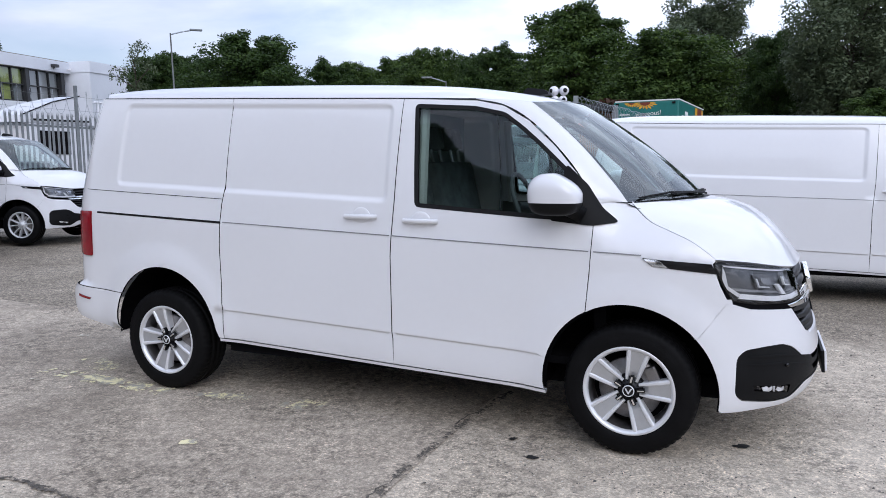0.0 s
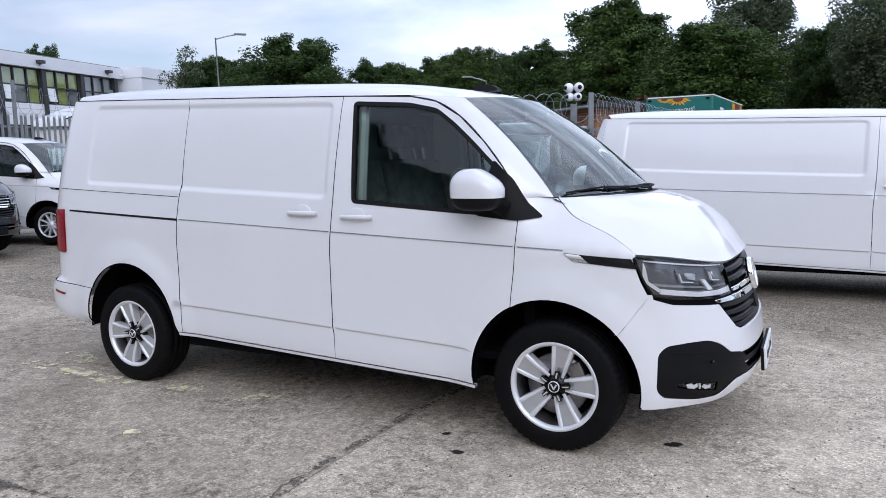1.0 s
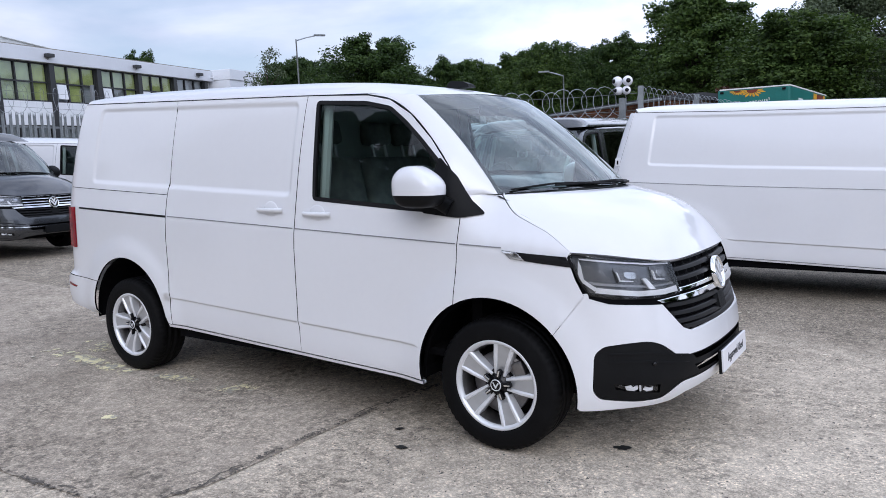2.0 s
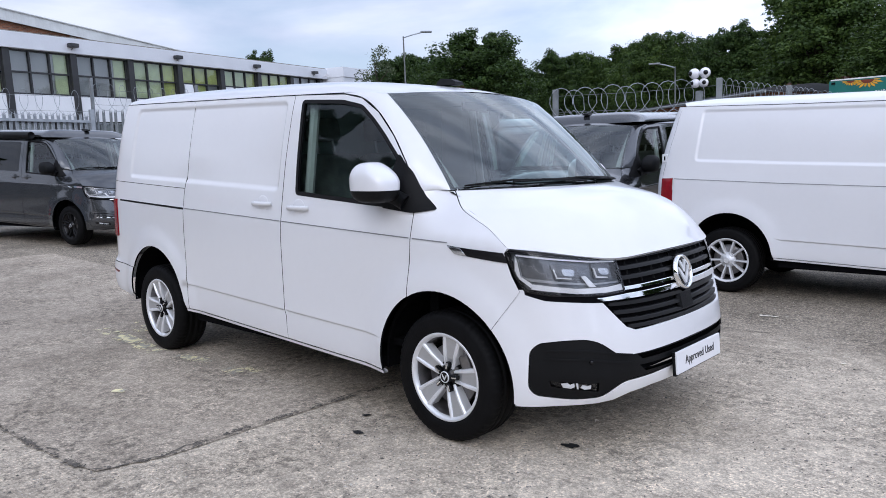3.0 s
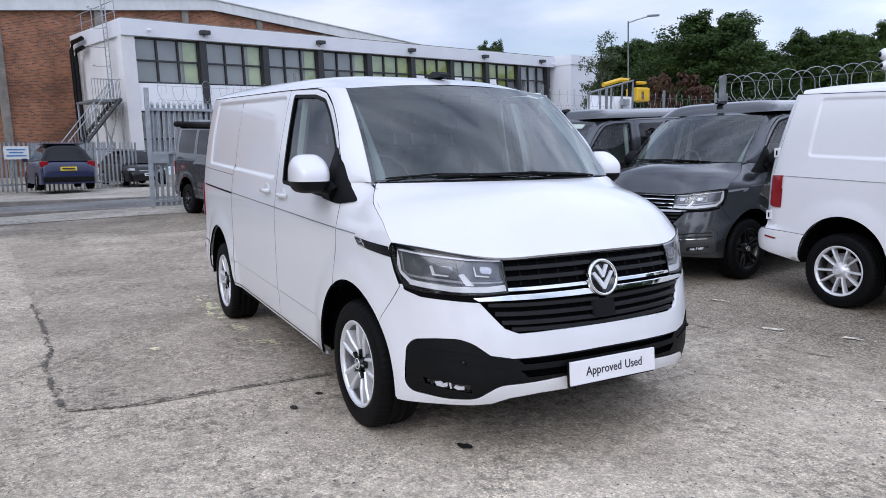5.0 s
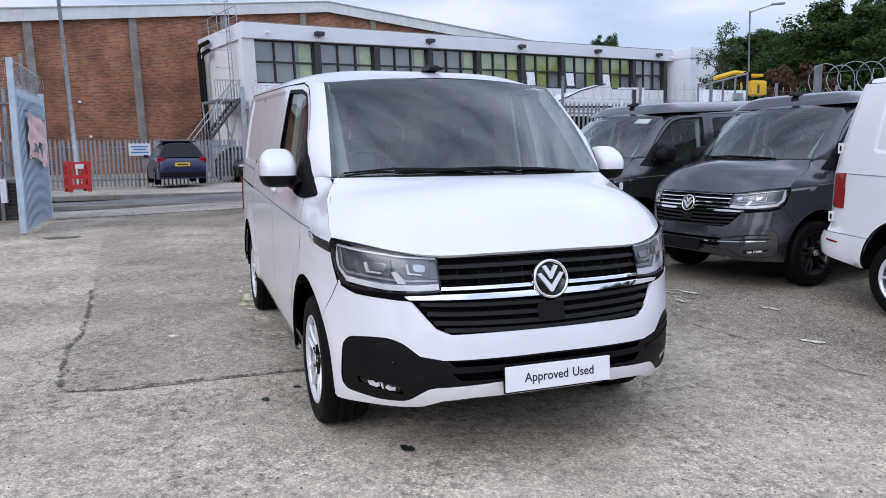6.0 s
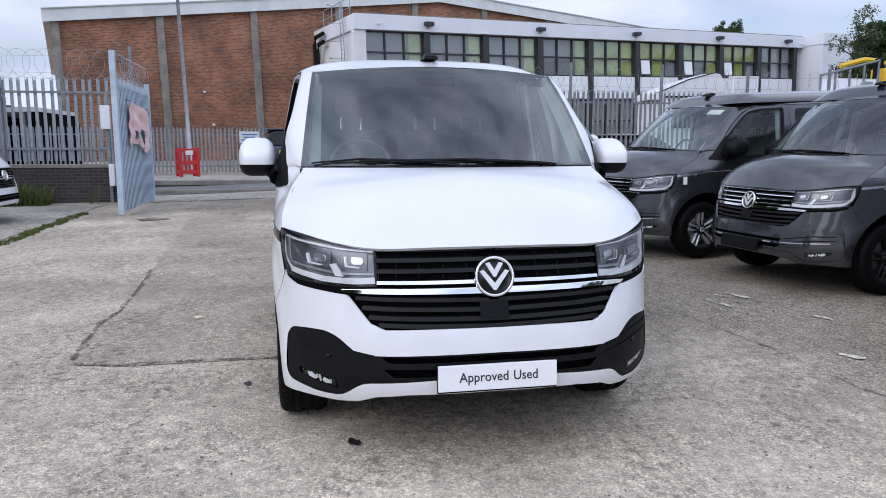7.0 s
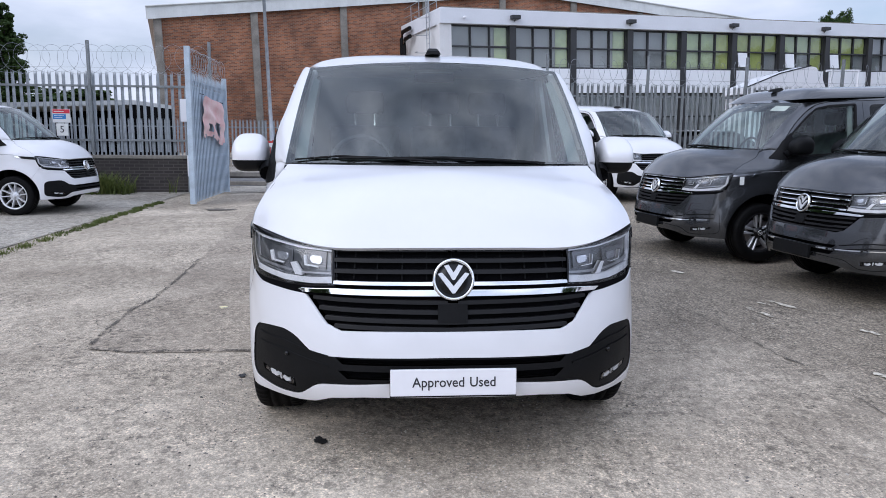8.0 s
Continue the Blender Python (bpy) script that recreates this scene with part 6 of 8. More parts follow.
# ---- grass and weeds ----
def tufts(name, spots, seed, label, height=0.10, mat=GRASS):
    rnd = random.Random(seed)
    verts, faces = [], []
    for x, y, r, n in spots:
        for i in range(n):
            a, d = rnd.uniform(0, 6.283), r * math.sqrt(rnd.random())
            bx, by = x + d * math.cos(a), y + d * math.sin(a)
            h, lean, w = height * rnd.uniform(0.4, 1.3), rnd.uniform(0, 6.283), rnd.uniform(0.003, 0.008) * (1 + height * 2)
            dx, dy, g = math.cos(lean), math.sin(lean), float(lie(bx, by))
            k = len(verts)
            verts += [(bx - dy * w, by + dx * w, g), (bx + dy * w, by - dx * w, g), (bx + dx * h * 0.25 - dy * w * 0.8, by + dy * h * 0.25 + dx * w * 0.8, g + h * 0.6), (bx + dx * h * 0.25 + dy * w * 0.8, by + dy * h * 0.25 - dx * w * 0.8, g + h * 0.6), (bx + dx * h * 0.7, by + dy * h * 0.7, g + h)]
            faces += [(k, k + 1, k + 3, k + 2), (k + 2, k + 3, k + 4)]
    return tagged(put(name, mesh_of(name, verts, faces, mat, False)), label, "grass", kind="stuff")


rnd = random.Random(5)
tufts("grass", [(x + rnd.uniform(-0.1, 0.1), -4.92 + 0.02 * (x + 8) + rnd.uniform(-0.06, 0.05), 0.09, 60 if x < -4.5 else 22) for x in np.arange(-8.4, 1.0, 0.10)], 6, "strip of rough grass between tarmac and concrete", 0.04)
tufts("grass", [(-18.2 + rnd.uniform(-0.4, 0.4), -4.9 + rnd.uniform(-1.6, 1.6), 0.3, 60) for i in range(20)], 7, "rough grass at the red barrier", 0.14)
tufts("weeds", [(-10.55 + rnd.uniform(-0.2, 0.2), -6.9 + rnd.uniform(-0.5, 0.5), 0.3, 60) for i in range(14)] + [(-10.7, -5.3 - 0.9 * i, 0.10, 9) for i in range(12)], 8, "green weeds growing at the foot of the wall", 0.42)


# ---- fences ----
def pale_mesh(h, w=0.074):
    """A corrugated pale with a split, splayed tip."""
    bm = bmesh.new()
    prof = [(-w / 2, 0.012), (-w / 4, 0.0), (-w / 8, 0.010), (w / 8, 0.010), (w / 4, 0.0), (w / 2, 0.012)]
    lo = [bm.verts.new((d, s, 0)) for s, d in prof]
    hi = [bm.verts.new((d, s, h - 0.10)) for s, d in prof]
    for i in range(5):
        bm.faces.new((lo[i], lo[i + 1], hi[i + 1], hi[i]))
    for idx, sx in (((0, 1, 2), -1), ((2, 3), 0), ((3, 4, 5), 1)):
        tip = bm.verts.new((0.02, sx * w * 0.42, h + (0.0 if sx else 0.015)))
        for a, b in zip(idx, idx[1:]):
            bm.faces.new((hi[a], hi[b], tip))
    me = bpy.data.meshes.new("pale")
    bm.to_mesh(me)
    bm.free()
    me.materials.append(GALV)
    return me


PALES = {}


def palisade(name, x0, y0, x1, y1, h, base, label, pitch=0.145, post_h=None, post_every=2.75, mat=GALV, face=1, wire=False):
    """A steel palisade fence from one end to the other: posts, two rails and the pales."""
    ln, an = math.hypot(x1 - x0, y1 - y0), math.atan2(y1 - y0, x1 - x0)
    z0 = float(lie((x0 + x1) / 2, (y0 + y1) / 2)) + base
    f = thing(name, pose(x0, y0, z0, 0, 0, math.degrees(an) - 90), label, "fence")
    key = (round(h, 2), mat.name)
    if key not in PALES:
        PALES[key] = pale_mesh(h)
        PALES[key].materials[0] = mat
    n = int(ln / pitch)
    for i in range(n):
        put("pale", PALES[key], f, "", Matrix.Translation((0.045 * face, pitch * (i + 0.5), 0.05)) @ (Matrix.Rotation(math.pi, 4, 'Z') if face < 0 else Matrix()) @ Matrix.Rotation(radians(rnd.uniform(-0.6, 0.6)), 4, 'X'))
    for z in (0.30, h - 0.32):
        part("rail", box(-0.005, 0.035, 0, ln, z, z + 0.05, 0.004), GALV_DULL, f)
    m = int(ln / post_every) + 1
    ph = post_h or h
    for i in range(m + 1):
        yy = min(ln, i * post_every)
        part("post", box(-0.05, 0.03, yy - 0.03, yy + 0.03, 0, ph, 0.004), GALV_DULL, f)
    return f


def razor(name, x0, y0, x1, y1, z, r, pitch, label, seed, thick=0.005):
    """A coil of razor wire stretched along a line, uneven from turn to turn."""
    rnd = random.Random(seed)
    ln, an = math.hypot(x1 - x0, y1 - y0), math.atan2(y1 - y0, x1 - x0)
    turns = int(ln / pitch)
    pts, k = [], 16
    rr = r
    for i in range(turns * k + 1):
        if i % k == 0:
            rr = r * rnd.uniform(0.9, 1.08)
        a = 2 * math.pi * i / k
        s = i / k * pitch + 0.10 * math.sin(i / k * 1.7) * pitch
        pts.append((s + 0.78 * rr * math.cos(a), 0.62 * rr * math.cos(a), rr * math.sin(a)))
    bm = tube(pts, thick, 4)
    m = pose(x0, y0, z, 0, 0, math.degrees(an))
    ob = tagged(part(name, bm, GALV, None, "", True, m), label, "razor wire")
    bm = bmesh.new()
    for zz in (0.55 * r, -0.55 * r):
        add_tube(bm, [(0, 0.0, zz), (ln / 2, 0.0, zz - 0.02), (ln, 0.0, zz)], thick * 0.6, 4)
    barbs = bmesh.new()
    for i in range(0, turns * k, 2):
        p = Vector(pts[i])
        d = Vector((rnd.uniform(-1, 1), rnd.uniform(-1, 1), rnd.uniform(-1, 1))).normalized() * 0.022
        q = d.orthogonal().normalized() * 0.006
        barbs.faces.new([barbs.verts.new(p - d), barbs.verts.new(p + q), barbs.verts.new(p + d), barbs.verts.new(p - q)])
    part("stay_wire", bm, GALV_DULL, ob)
    part("barb", barbs, GALV, ob)
    return ob


g_l = float(lie(-11, -8))
# low wall with fence, beside the entrance
wall = thing("boundary_wall", pose(-11.0, -4.35, g_l), "low sooty brick wall below the fence", "wall", kind="structure")
part("wall_face", box(-0.20, 0.0, -30, 0, -0.2, 0.80), BRICK_DARK, wall)
part("coping", box(-0.22, 0.02, -30, 0, 0.80, 0.88, 0.01), CONCRETE, wall)
palisade("palisade_fence", -11.1, -4.45, -11.1, -27.0, 1.87, 0.90, "galvanised palisade fence on a low brick wall", pitch=0.163, post_h=2.60, face=1)
razor("razor_wire", -11.1, -4.6, -11.1, -26.0, g_l + 3.08, 0.33, 0.30, "coil of razor wire above the palisade fence", 11, 0.0032)
g_r = float(lie(-12.4, 4))
palisade("palisade_fence", -12.65, 3.9, -13.0, 21.0, 2.57, 0.05, "galvanised palisade fence beside the yard", post_h=3.35, mat=GALV_DULL, face=1)
razor("razor_wire", -12.65, 3.9, -13.0, 20.0, g_r + 2.95, 0.32, 0.34, "coil of razor wire above the palisade fence", 12)
razor("razor_wire", -12.35, 0.4, -12.4, 3.8, g_r + 2.75, 0.30, 0.36, "coil of razor wire above the gate leaf", 13)
palisade("palisade_fence", -23.6, -22.0, -27.0, 1.5, 1.95, 0.05, "galvanised palisade fence beyond the road", pitch=0.16, face=1)
palisade("palisade_fence", -33.0, -2.4, -33.5, 1.3, 1.95, 0.05, "galvanised palisade fence at the office steps", pitch=0.16, face=1)


def gate_leaf(name, x0, y0, x1, y1, h, mat, label, solid):
    """A framed gate leaf, from its free end to its hinges."""
    ln, an = math.hypot(x1 - x0, y1 - y0), math.atan2(y1 - y0, x1 - x0)
    z0 = float(lie(x0, y0)) + 0.03
    f = thing(name, pose(x0, y0, z0, 0, 0, math.degrees(an)), label, "gate")
    part("stile", box(-0.05, 0.05, -0.05, 0.05, 0, h + (0.42 if solid else 0.28), 0.006), mat if solid else GALV, f)
    part("stile", box(ln - 0.05, ln + 0.05, -0.05, 0.05, 0, h + 0.06, 0.006), mat if solid else GALV, f)
    for z in (0.12, h * 0.5, h - 0.25):
        part("rail", box(0.05, ln - 0.05, -0.025, 0.025, z, z + 0.06, 0.004), mat if solid else GALV, f)
    n = int((ln - 0.1) / 0.125)
    key = (round(h - 0.05, 2), mat.name)
    if key not in PALES:
        PALES[key] = pale_mesh(h - 0.05, 0.074)
        PALES[key].materials[0] = mat
    for i in range(n):
        put("pale", PALES[key], f, "", Matrix.Translation((0.12 + 0.125 * i, -0.03 if solid else 0.03, 0.03)) @ Matrix.Rotation(-math.pi / 2 if solid else math.pi / 2, 4, 'Z'))
    if solid:
        part("sheet", box(0.05, ln - 0.05, -0.012, 0.0, 0.08, h - 0.30, 0.0), mat, f, "pale blue sheet behind the pales")
    else:
        part("lock_box", box(0.05, 0.42, -0.05, 0.05, 1.05, 1.30, 0.01), GALV, f)
    return f


gate_leaf("gate_leaf", -7.75, -4.08, -11.0, -4.12, 2.58, GATE_PAINT, "tall pale blue steel gate leaf standing open", True)
razor("razor_wire", -7.8, -4.08, -10.9, -4.12, float(lie(-9, -4)) + 2.80, 0.20, 0.20, "small razor wire coil on the gate leaf", 14, 0.004)
gate_leaf("gate_leaf", -12.3, 0.14, -12.4, 3.75, 2.55, GALV, "galvanised palisade gate leaf with a lock box", False)
# torn pink banner on the open leaf
bm = bmesh.new()
nu, nv = 18, 14
gr = []
for i in range(nu + 1):
    col = []
    for j in range(nv + 1):
        u, t = i / nu, j / nv
        sag = 0.14 * math.sin(u * 3.1) * (1 - t) ** 0.5 * 0.6
        col.append(bm.verts.new((1.75 * u, 0.02 * math.sin(9 * u + 4 * t) + 0.015 * math.sin(17 * t + 3 * u), 0.85 * t - sag * t + 0.07 * math.sin(5 * u) * (1 - t) - 0.10 * u)))
    gr.append(col)
for i in range(nu):
    for j in range(nv):
        if (i - 12) ** 2 + (j - 4) ** 2 > 5 and (i - 5) ** 2 + (j - 3) ** 2 > 3 and not (j == 0 and i % 5 == 2):
            bm.faces.new((gr[i][j], gr[i + 1][j], gr[i + 1][j + 1], gr[i][j + 1]))
tagged(part("banner", bm, PINK_CLOTH, None, "", True, pose(-8.45, -3.98, float(lie(-8.4, -4.2)) + 1.30, 0, 0, 180)), "torn faded pink banner tied to the gate", "banner")
for x in (-8.35, -10.05):
    tagged(part("banner_tie", tube([(x - 0.1, -4.05, 2.23 - 0.1 * (x < -9)), (x - 0.1, -3.97, 2.21 - 0.1 * (x < -9))], 0.008, 6), RUBBER), "short black banner tie on the gate", "tie")
# cabinets and notice at the gate end
tagged(part("gate_post", box(-11.0, -10.93, -5.02, -4.95, g_l - 0.05, g_l + 2.45, 0.006), GALV_DULL), "galvanised steel post in front of the low wall", "post")
tagged(part("gate_box", box(-10.935, -10.82, -5.10, -4.90, 1.71, 2.23, 0.01), PLATE_WHITE), "white metal control box on the steel post", "box")
tagged(part("gate_box", box(-10.935, -10.82, -4.99, -4.87, 0.44, 0.93, 0.01), PLATE_WHITE), "small white control box low on the steel post", "box")
sg = thing("site_sign", pose(-10.9, -7.8, g_l), "site notice with red, blue and white fields on the fence", "sign")
part("sign_board", box(0.0, 0.012, -0.20, 0.20, 1.62, 1.93, 0.003), PAPER, sg)
part("red_field", box(0.012, 0.016, -0.19, 0.19, 1.83, 1.92), SIGN_RED, sg)
part("blue_field", box(0.012, 0.016, -0.19, 0.10, 1.70, 1.81), SIGN_BLUE, sg)
for k, (y0, y1, z0, z1) in enumerate(((-0.16, 0.06, 1.865, 1.88), (-0.16, 0.06, 1.77, 1.78), (-0.16, 0.02, 1.73, 1.74))):
    part("print_bar", box(0.016, 0.018, y0, y1, z0, z1), PAPER, sg)
sp5 = thing("speed_sign", pose(-10.9, -7.8, g_l), "white sign with a black 5 on the fence", "sign")
part("sign_board", box(0.0, 0.012, -0.13, 0.13, 1.32, 1.60, 0.003), PAPER, sp5)
part("bracket", box(-0.2, 0.0, -0.03, 0.03, 1.44, 1.48), GALV_DULL, sp5)
me = text_mesh("5", 0.22)
me.materials.append(PRINT)
put("sign_text", me, sp5, "", Matrix.Translation((0.016, 0, 1.46)) @ Matrix.Rotation(math.pi / 2, 4, 'Z') @ Matrix.Rotation(math.pi / 2, 4, 'X'))

# razor-wired fence behind the parked vans: one bay, then a turn away from the yard
back = thing("mesh_fence", pose(-2.31, 8.07, 0.0, 0, 0, 13.5), "steel post and mesh fence with razor wire behind the parked vans", "fence")
run = thing("mesh_fence", pose(0.49, 8.75, 0.0, 0, 0, 86.0), "steel post and mesh fence running away from the yard", "fence")
side = thing("mesh_fence", pose(-2.31, 8.15, 0.0, 0, 0, 100), "steel post and mesh fence running away from the yard", "fence")
for fence, ln, step, top in ((back, 2.88, 2.88, 2.69), (run, 11.6, 2.9, 2.72), (side, 24.0, 3.0, 2.35)):
    for i in range(int(ln / step + 0.01) + 1):
        if fence is back or i:
            part("post", box(i * step - 0.045, i * step + 0.045, -0.045, 0.045, 0, top, 0.005), GALV_DULL, fence)
    for z in (0.4, 1.2, 2.02):
        part("rail", box(0.05, ln, -0.02, 0.02, z, z + 0.05), GALV_DULL, fence)
    bm = bmesh.new()
    for i in range(int(ln / 0.15)):
        add_tube(bm, [(0.15 * i + 0.05, 0.03, 0.05), (0.15 * i + 0.05, 0.03, 2.05)], 0.006, 4)
    part("mesh_wires", bm, GALV_DULL, fence)
razor("razor_wire", -2.27, 8.08, 0.49, 8.75, 2.42, 0.27, 0.24, "coil of razor wire along the back fence", 15, 0.006)
razor("razor_wire", 0.49, 8.75, 1.3, 20.0, 2.45, 0.25, 0.26, "coil of razor wire along the side fence", 18, 0.005)
razor("razor_wire", -2.35, 8.2, -6.6, 31.8, 2.12, 0.24, 0.36, "coil of razor wire along the far side fence", 16, 0.005)

# security camera cluster on its pole
sc = thing("security_camera", pose(0.22, 8.58, -0.06), "cluster of four white dome cameras on a steel pole", "camera")
part("pole", box(-0.05, 0.05, -0.05, 0.05, 0, 2.55, 0.01), GALV_DULL, sc)
for x, z, s in ((-0.092, 2.84, 0.84), (0.092, 2.84, 0.84), (-0.072, 2.68, 0.72), (0.072, 2.68, 0.72)):
    bm = bmesh.new()
    bmesh.ops.create_uvsphere(bm, u_segments=20, v_segments=12, radius=0.105 * s)
    h = part("camera_head", bm, PLATE_WHITE, sc, "", True, Matrix.Translation((x, 0, z)))
    bm = bmesh.new()
    bmesh.ops.create_uvsphere(bm, u_segments=14, v_segments=8, radius=0.05 * s)
    part("camera_lens", bm, GLOSS_BLACK, h, "", True, Matrix.Translation((x * 0.35, -0.068 * s, 0.0)))

# ---- lamp posts ----
TILT_FAR = 1.8
LEAN = Matrix.Translation((0, 2.42, 0)) @ Matrix.Rotation(radians(TILT_FAR), 4, 'X') @ Matrix.Translation((0, -2.42, 0))


def street_lamp(x, y, h, arm, heading, z0=0.25, r=0.09):
    f = thing("street_lamp", LEAN @ pose(x, y, z0 - 0.031 * (y - 2.42), 0, 0, heading), "galvanised street lamp with a single arm", "lamp", "street lamps")
    part("pole", tube([(0, 0, 0), (0, 0, h * 0.25), (0, 0, h)], r, 10, r * 0.55), GALV, f, "", True)
    a = part("arm", tube([(0, 0, h - 0.1), (arm * 0.5, 0, h + 0.12), (arm, 0, h + 0.28)], 0.045, 8), GALV, f, "", True)
    part("lamp_head", box(arm - 0.1, arm + 0.75, -0.14, 0.14, h + 0.25, h + 0.38, 0.04), GALV_DULL, f, "flat grey lamp head", False)
    return f


street_lamp(-34.5, 36.4, 10.55, 1.45, 55)
street_lamp(-22.2, -4.75, 10.5, 1.4, 0, 0.3)
street_lamp(-19.6, 50.5, 7.95, 1.2, 200, 0.2)


# ---- office block ----
OFFICE = LEAN @ pose(-48.05, 4.56, -0.22, 0, 0, 16.1) @ Matrix.Scale(1.27, 4)
off = thing("office_block", OFFICE, "two-storey office block with dark-framed windows and pale fascia", "building", kind="structure")
BAY, NB = 4.1, 9
LEN = BAY * NB + 0.6
part("wall", box(-12, -0.35, -0.6, LEN, 0, 8.1), RENDER_WHITE, off)
part("fascia", box(-12.1, 0.25, -0.75, LEN, 7.66, 8.52, 0.02), CLAD_GREY, off, "pale grey fascia band")
part("flat_roof", box(-12, 0.1, -0.6, LEN, 8.52, 8.60), CONCRETE, off)
part("corner_pier", box(-0.35, 0.12, -0.75, -0.02, 0, 7.66, 0.01), RENDER_WHITE, off, "white end pier")
part("ground_wall", box(-0.35, -0.05, -0.02, LEN, 0, 0.7), CLAD_WHITE, off)
rb = random.Random(3)
for k in range(NB):
    y0, y1 = BAY * k + 0.02, BAY * (k + 1) - 0.42
    part("column", box(-0.35, 0.10, y1, y1 + 0.42, 0, 7.66, 0.01), FRAME_DARK, off, "dark grey column")
    part("panel", box(-0.30, 0.03, y0, y1, 3.75, 5.22, 0.01), CLAD_WHITE, off, "white cladding panel")
    for q in (1, 2):
        yy = y0 + (y1 - y0) * q / 3
        part("panel_joint", box(0.02, 0.035, yy - 0.012, yy + 0.012, 3.78, 5.20), CLAD_GREY, off)
    for z0, z1, rows in ((5.27, 7.62, 2), (0.72, 3.72, 2)):
        w = put("window", grid_mesh("window", lambda u, t, y0=y0, y1=y1, z0=z0, z1=z1: (-0.20, y0 + (y1 - y0) * u, z0 + (z1 - z0) * t), 1, 1, GLASS_BUILDING), off, "dark-framed window with blinds")
        w.visible_shadow = False
        for q in range(4):
            yy = y0 + (y1 - y0) * q / 3
            part("mullion", box(-0.26, -0.10, yy - 0.045, yy + 0.045, z0, z1), FRAME_DARK, w)
        for q in range(rows + 1):
            zz = z0 + (z1 - z0) * q / rows
            part("transom", box(-0.26, -0.095, y0, y1, zz - 0.045, zz + 0.045), FRAME_DARK, w)
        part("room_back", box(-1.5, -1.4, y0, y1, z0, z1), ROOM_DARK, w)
        if z0 > 4:
            for q in range(3):
                a, b = y0 + (y1 - y0) * q / 3 + 0.05, y0 + (y1 - y0) * (q + 1) / 3 - 0.05
                if k < 4:
                    if q == 2:
                        part("blind", box(-0.30, -0.28, a + 0.3, b, z0 + 0.05, z1 - 0.05), BLIND_PALE, w, "pale green blind")
                elif k in (4, 6):
                    lo = z0 + 0.05 if rb.random() < 0.6 else z0 + 1.1
                    part("blind", box(-0.30, -0.28, a, b, lo, z1 - 0.05), BLIND_PALE if q < 2 else BLIND_GREEN, w, "pale green blind")
                elif k in (5, 7):
                    lo = z0 + 0.05 if q == 1 else z0 + 1.15
                    part("blind", box(-0.30, -0.28, a, b, lo, z1 - 0.05), BLIND_GREEN, w, "lime green blind")
            if k in (5, 6, 7):
                for q in (0,):
                    a, b = y0 + (y1 - y0) * q / 3 + 0.06, y0 + (y1 - y0) * (q + 1) / 3 - 0.06
                    part("opening_light", box(-0.02, 0.0, a + 0.15, b - 0.15, -0.95, 0.0), CLAD_WHITE, w, "open white top-hung light", False, Matrix.Translation((-0.10, 0, z0 + 1.12)) @ Matrix.Rotation(radians(-7), 4, 'Y'))
for y in (0.7, 3.9, 11.9, 19.9, 27.9, 35.4):
    fl = part("floodlight", box(0.25, 0.60, y - 0.27, y + 0.27, 7.98, 8.20, 0.02), FRAME_DARK, off, "black floodlight on the fascia", False) if y > 1 else None
    if fl:
        part("bracket", tube([(0.25, y, 7.85), (0.45, y, 8.02)], 0.02, 6), FRAME_DARK, fl)
    else:
        part("cctv_camera", box(0.25, 0.55, y - 0.06, y + 0.06, 7.95, 8.06, 0.02), PLATE_WHITE, off, "small white camera on the fascia")
part("end_block", box(-12, 1.9, LEN, LEN + 9.0, 0, 7.75), CLAD_GREY, off, "plain pale grey end block")
part("end_fascia", box(-12.1, 2.0, LEN - 0.05, LEN + 9.1, 7.75, 8.62, 0.02), CLAD_GREY, off)
part("cctv_camera", box(0.3, 0.6, LEN - 0.5, LEN - 0.38, 7.9, 8.02, 0.02), PLATE_WHITE, off)
# duct pipes on the gable
for dx, dz in ((0.0, 0.0), (0.55, -0.5)):
    part("drain_pipe", tube([(-6.4 + dx, -1.0, 0.0), (-6.4 + dx, -1.0, 7.6 + dz), (-6.1 + dx, -1.0, 8.0 + dz), (-4.6, -1.0, 8.05 + dz)], 0.13, 8), BLACK_PLASTIC, off, "thick black pipe", True)

# outside stair at the office gable
stair = thing("outside_stair", OFFICE @ Matrix.Translation((-1.2, -0.8, 0)), "dark steel outside stair with landing and railings", "stair")
LAND = 4.35
part("landing", box(-1.6, 0.9, -1.5, 0.0, LAND - 0.12, LAND), GALV_DULL, stair)
for x in (-1.5, 0.8):
    for y in (-1.45, -0.1):
        part("leg", tube([(x, y, 0), (x, y, LAND - 0.1)], 0.05, 6), GALV, stair)
part("brace", tube([(0.8, -1.45, 0.2), (0.8, -0.1, LAND - 0.2)], 0.04, 6), GALV, stair)
part("brace", tube([(0.8, -1.45, LAND - 0.2), (0.8, -0.1, 0.4)], 0.04, 6), GALV, stair)
steps = 23
go = Vector((0.0, -0.165, -LAND / steps))
across = Vector((1, 0, 0))
top = Vector((1.05, -0.35, LAND))
for i in range(steps):
    c = top + go * i
    part("tread", box(-0.5, 0.5, -0.12, 0.10, -0.035, 0.0), FRAME_DARK, stair, "", False, Matrix.Translation(c))
for s in (-0.52, 0.52):
    a, b = top + across * s, top + go * steps + across * s
    part("stringer", tube([tuple(a), tuple(b)], 0.09, 6), FRAME_DARK, stair)
    part("handrail", tube([tuple(a + Vector((0, 0, 1.05))), tuple(b + Vector((0, 0, 1.05)))], 0.03, 6), GALV, stair)
    for i in range(steps + 1):
        c = a + (b - a) * i / steps
        part("baluster", tube([tuple(c), tuple(c + Vector((0, 0, 1.05)))], 0.015, 4), GALV_DULL, stair)
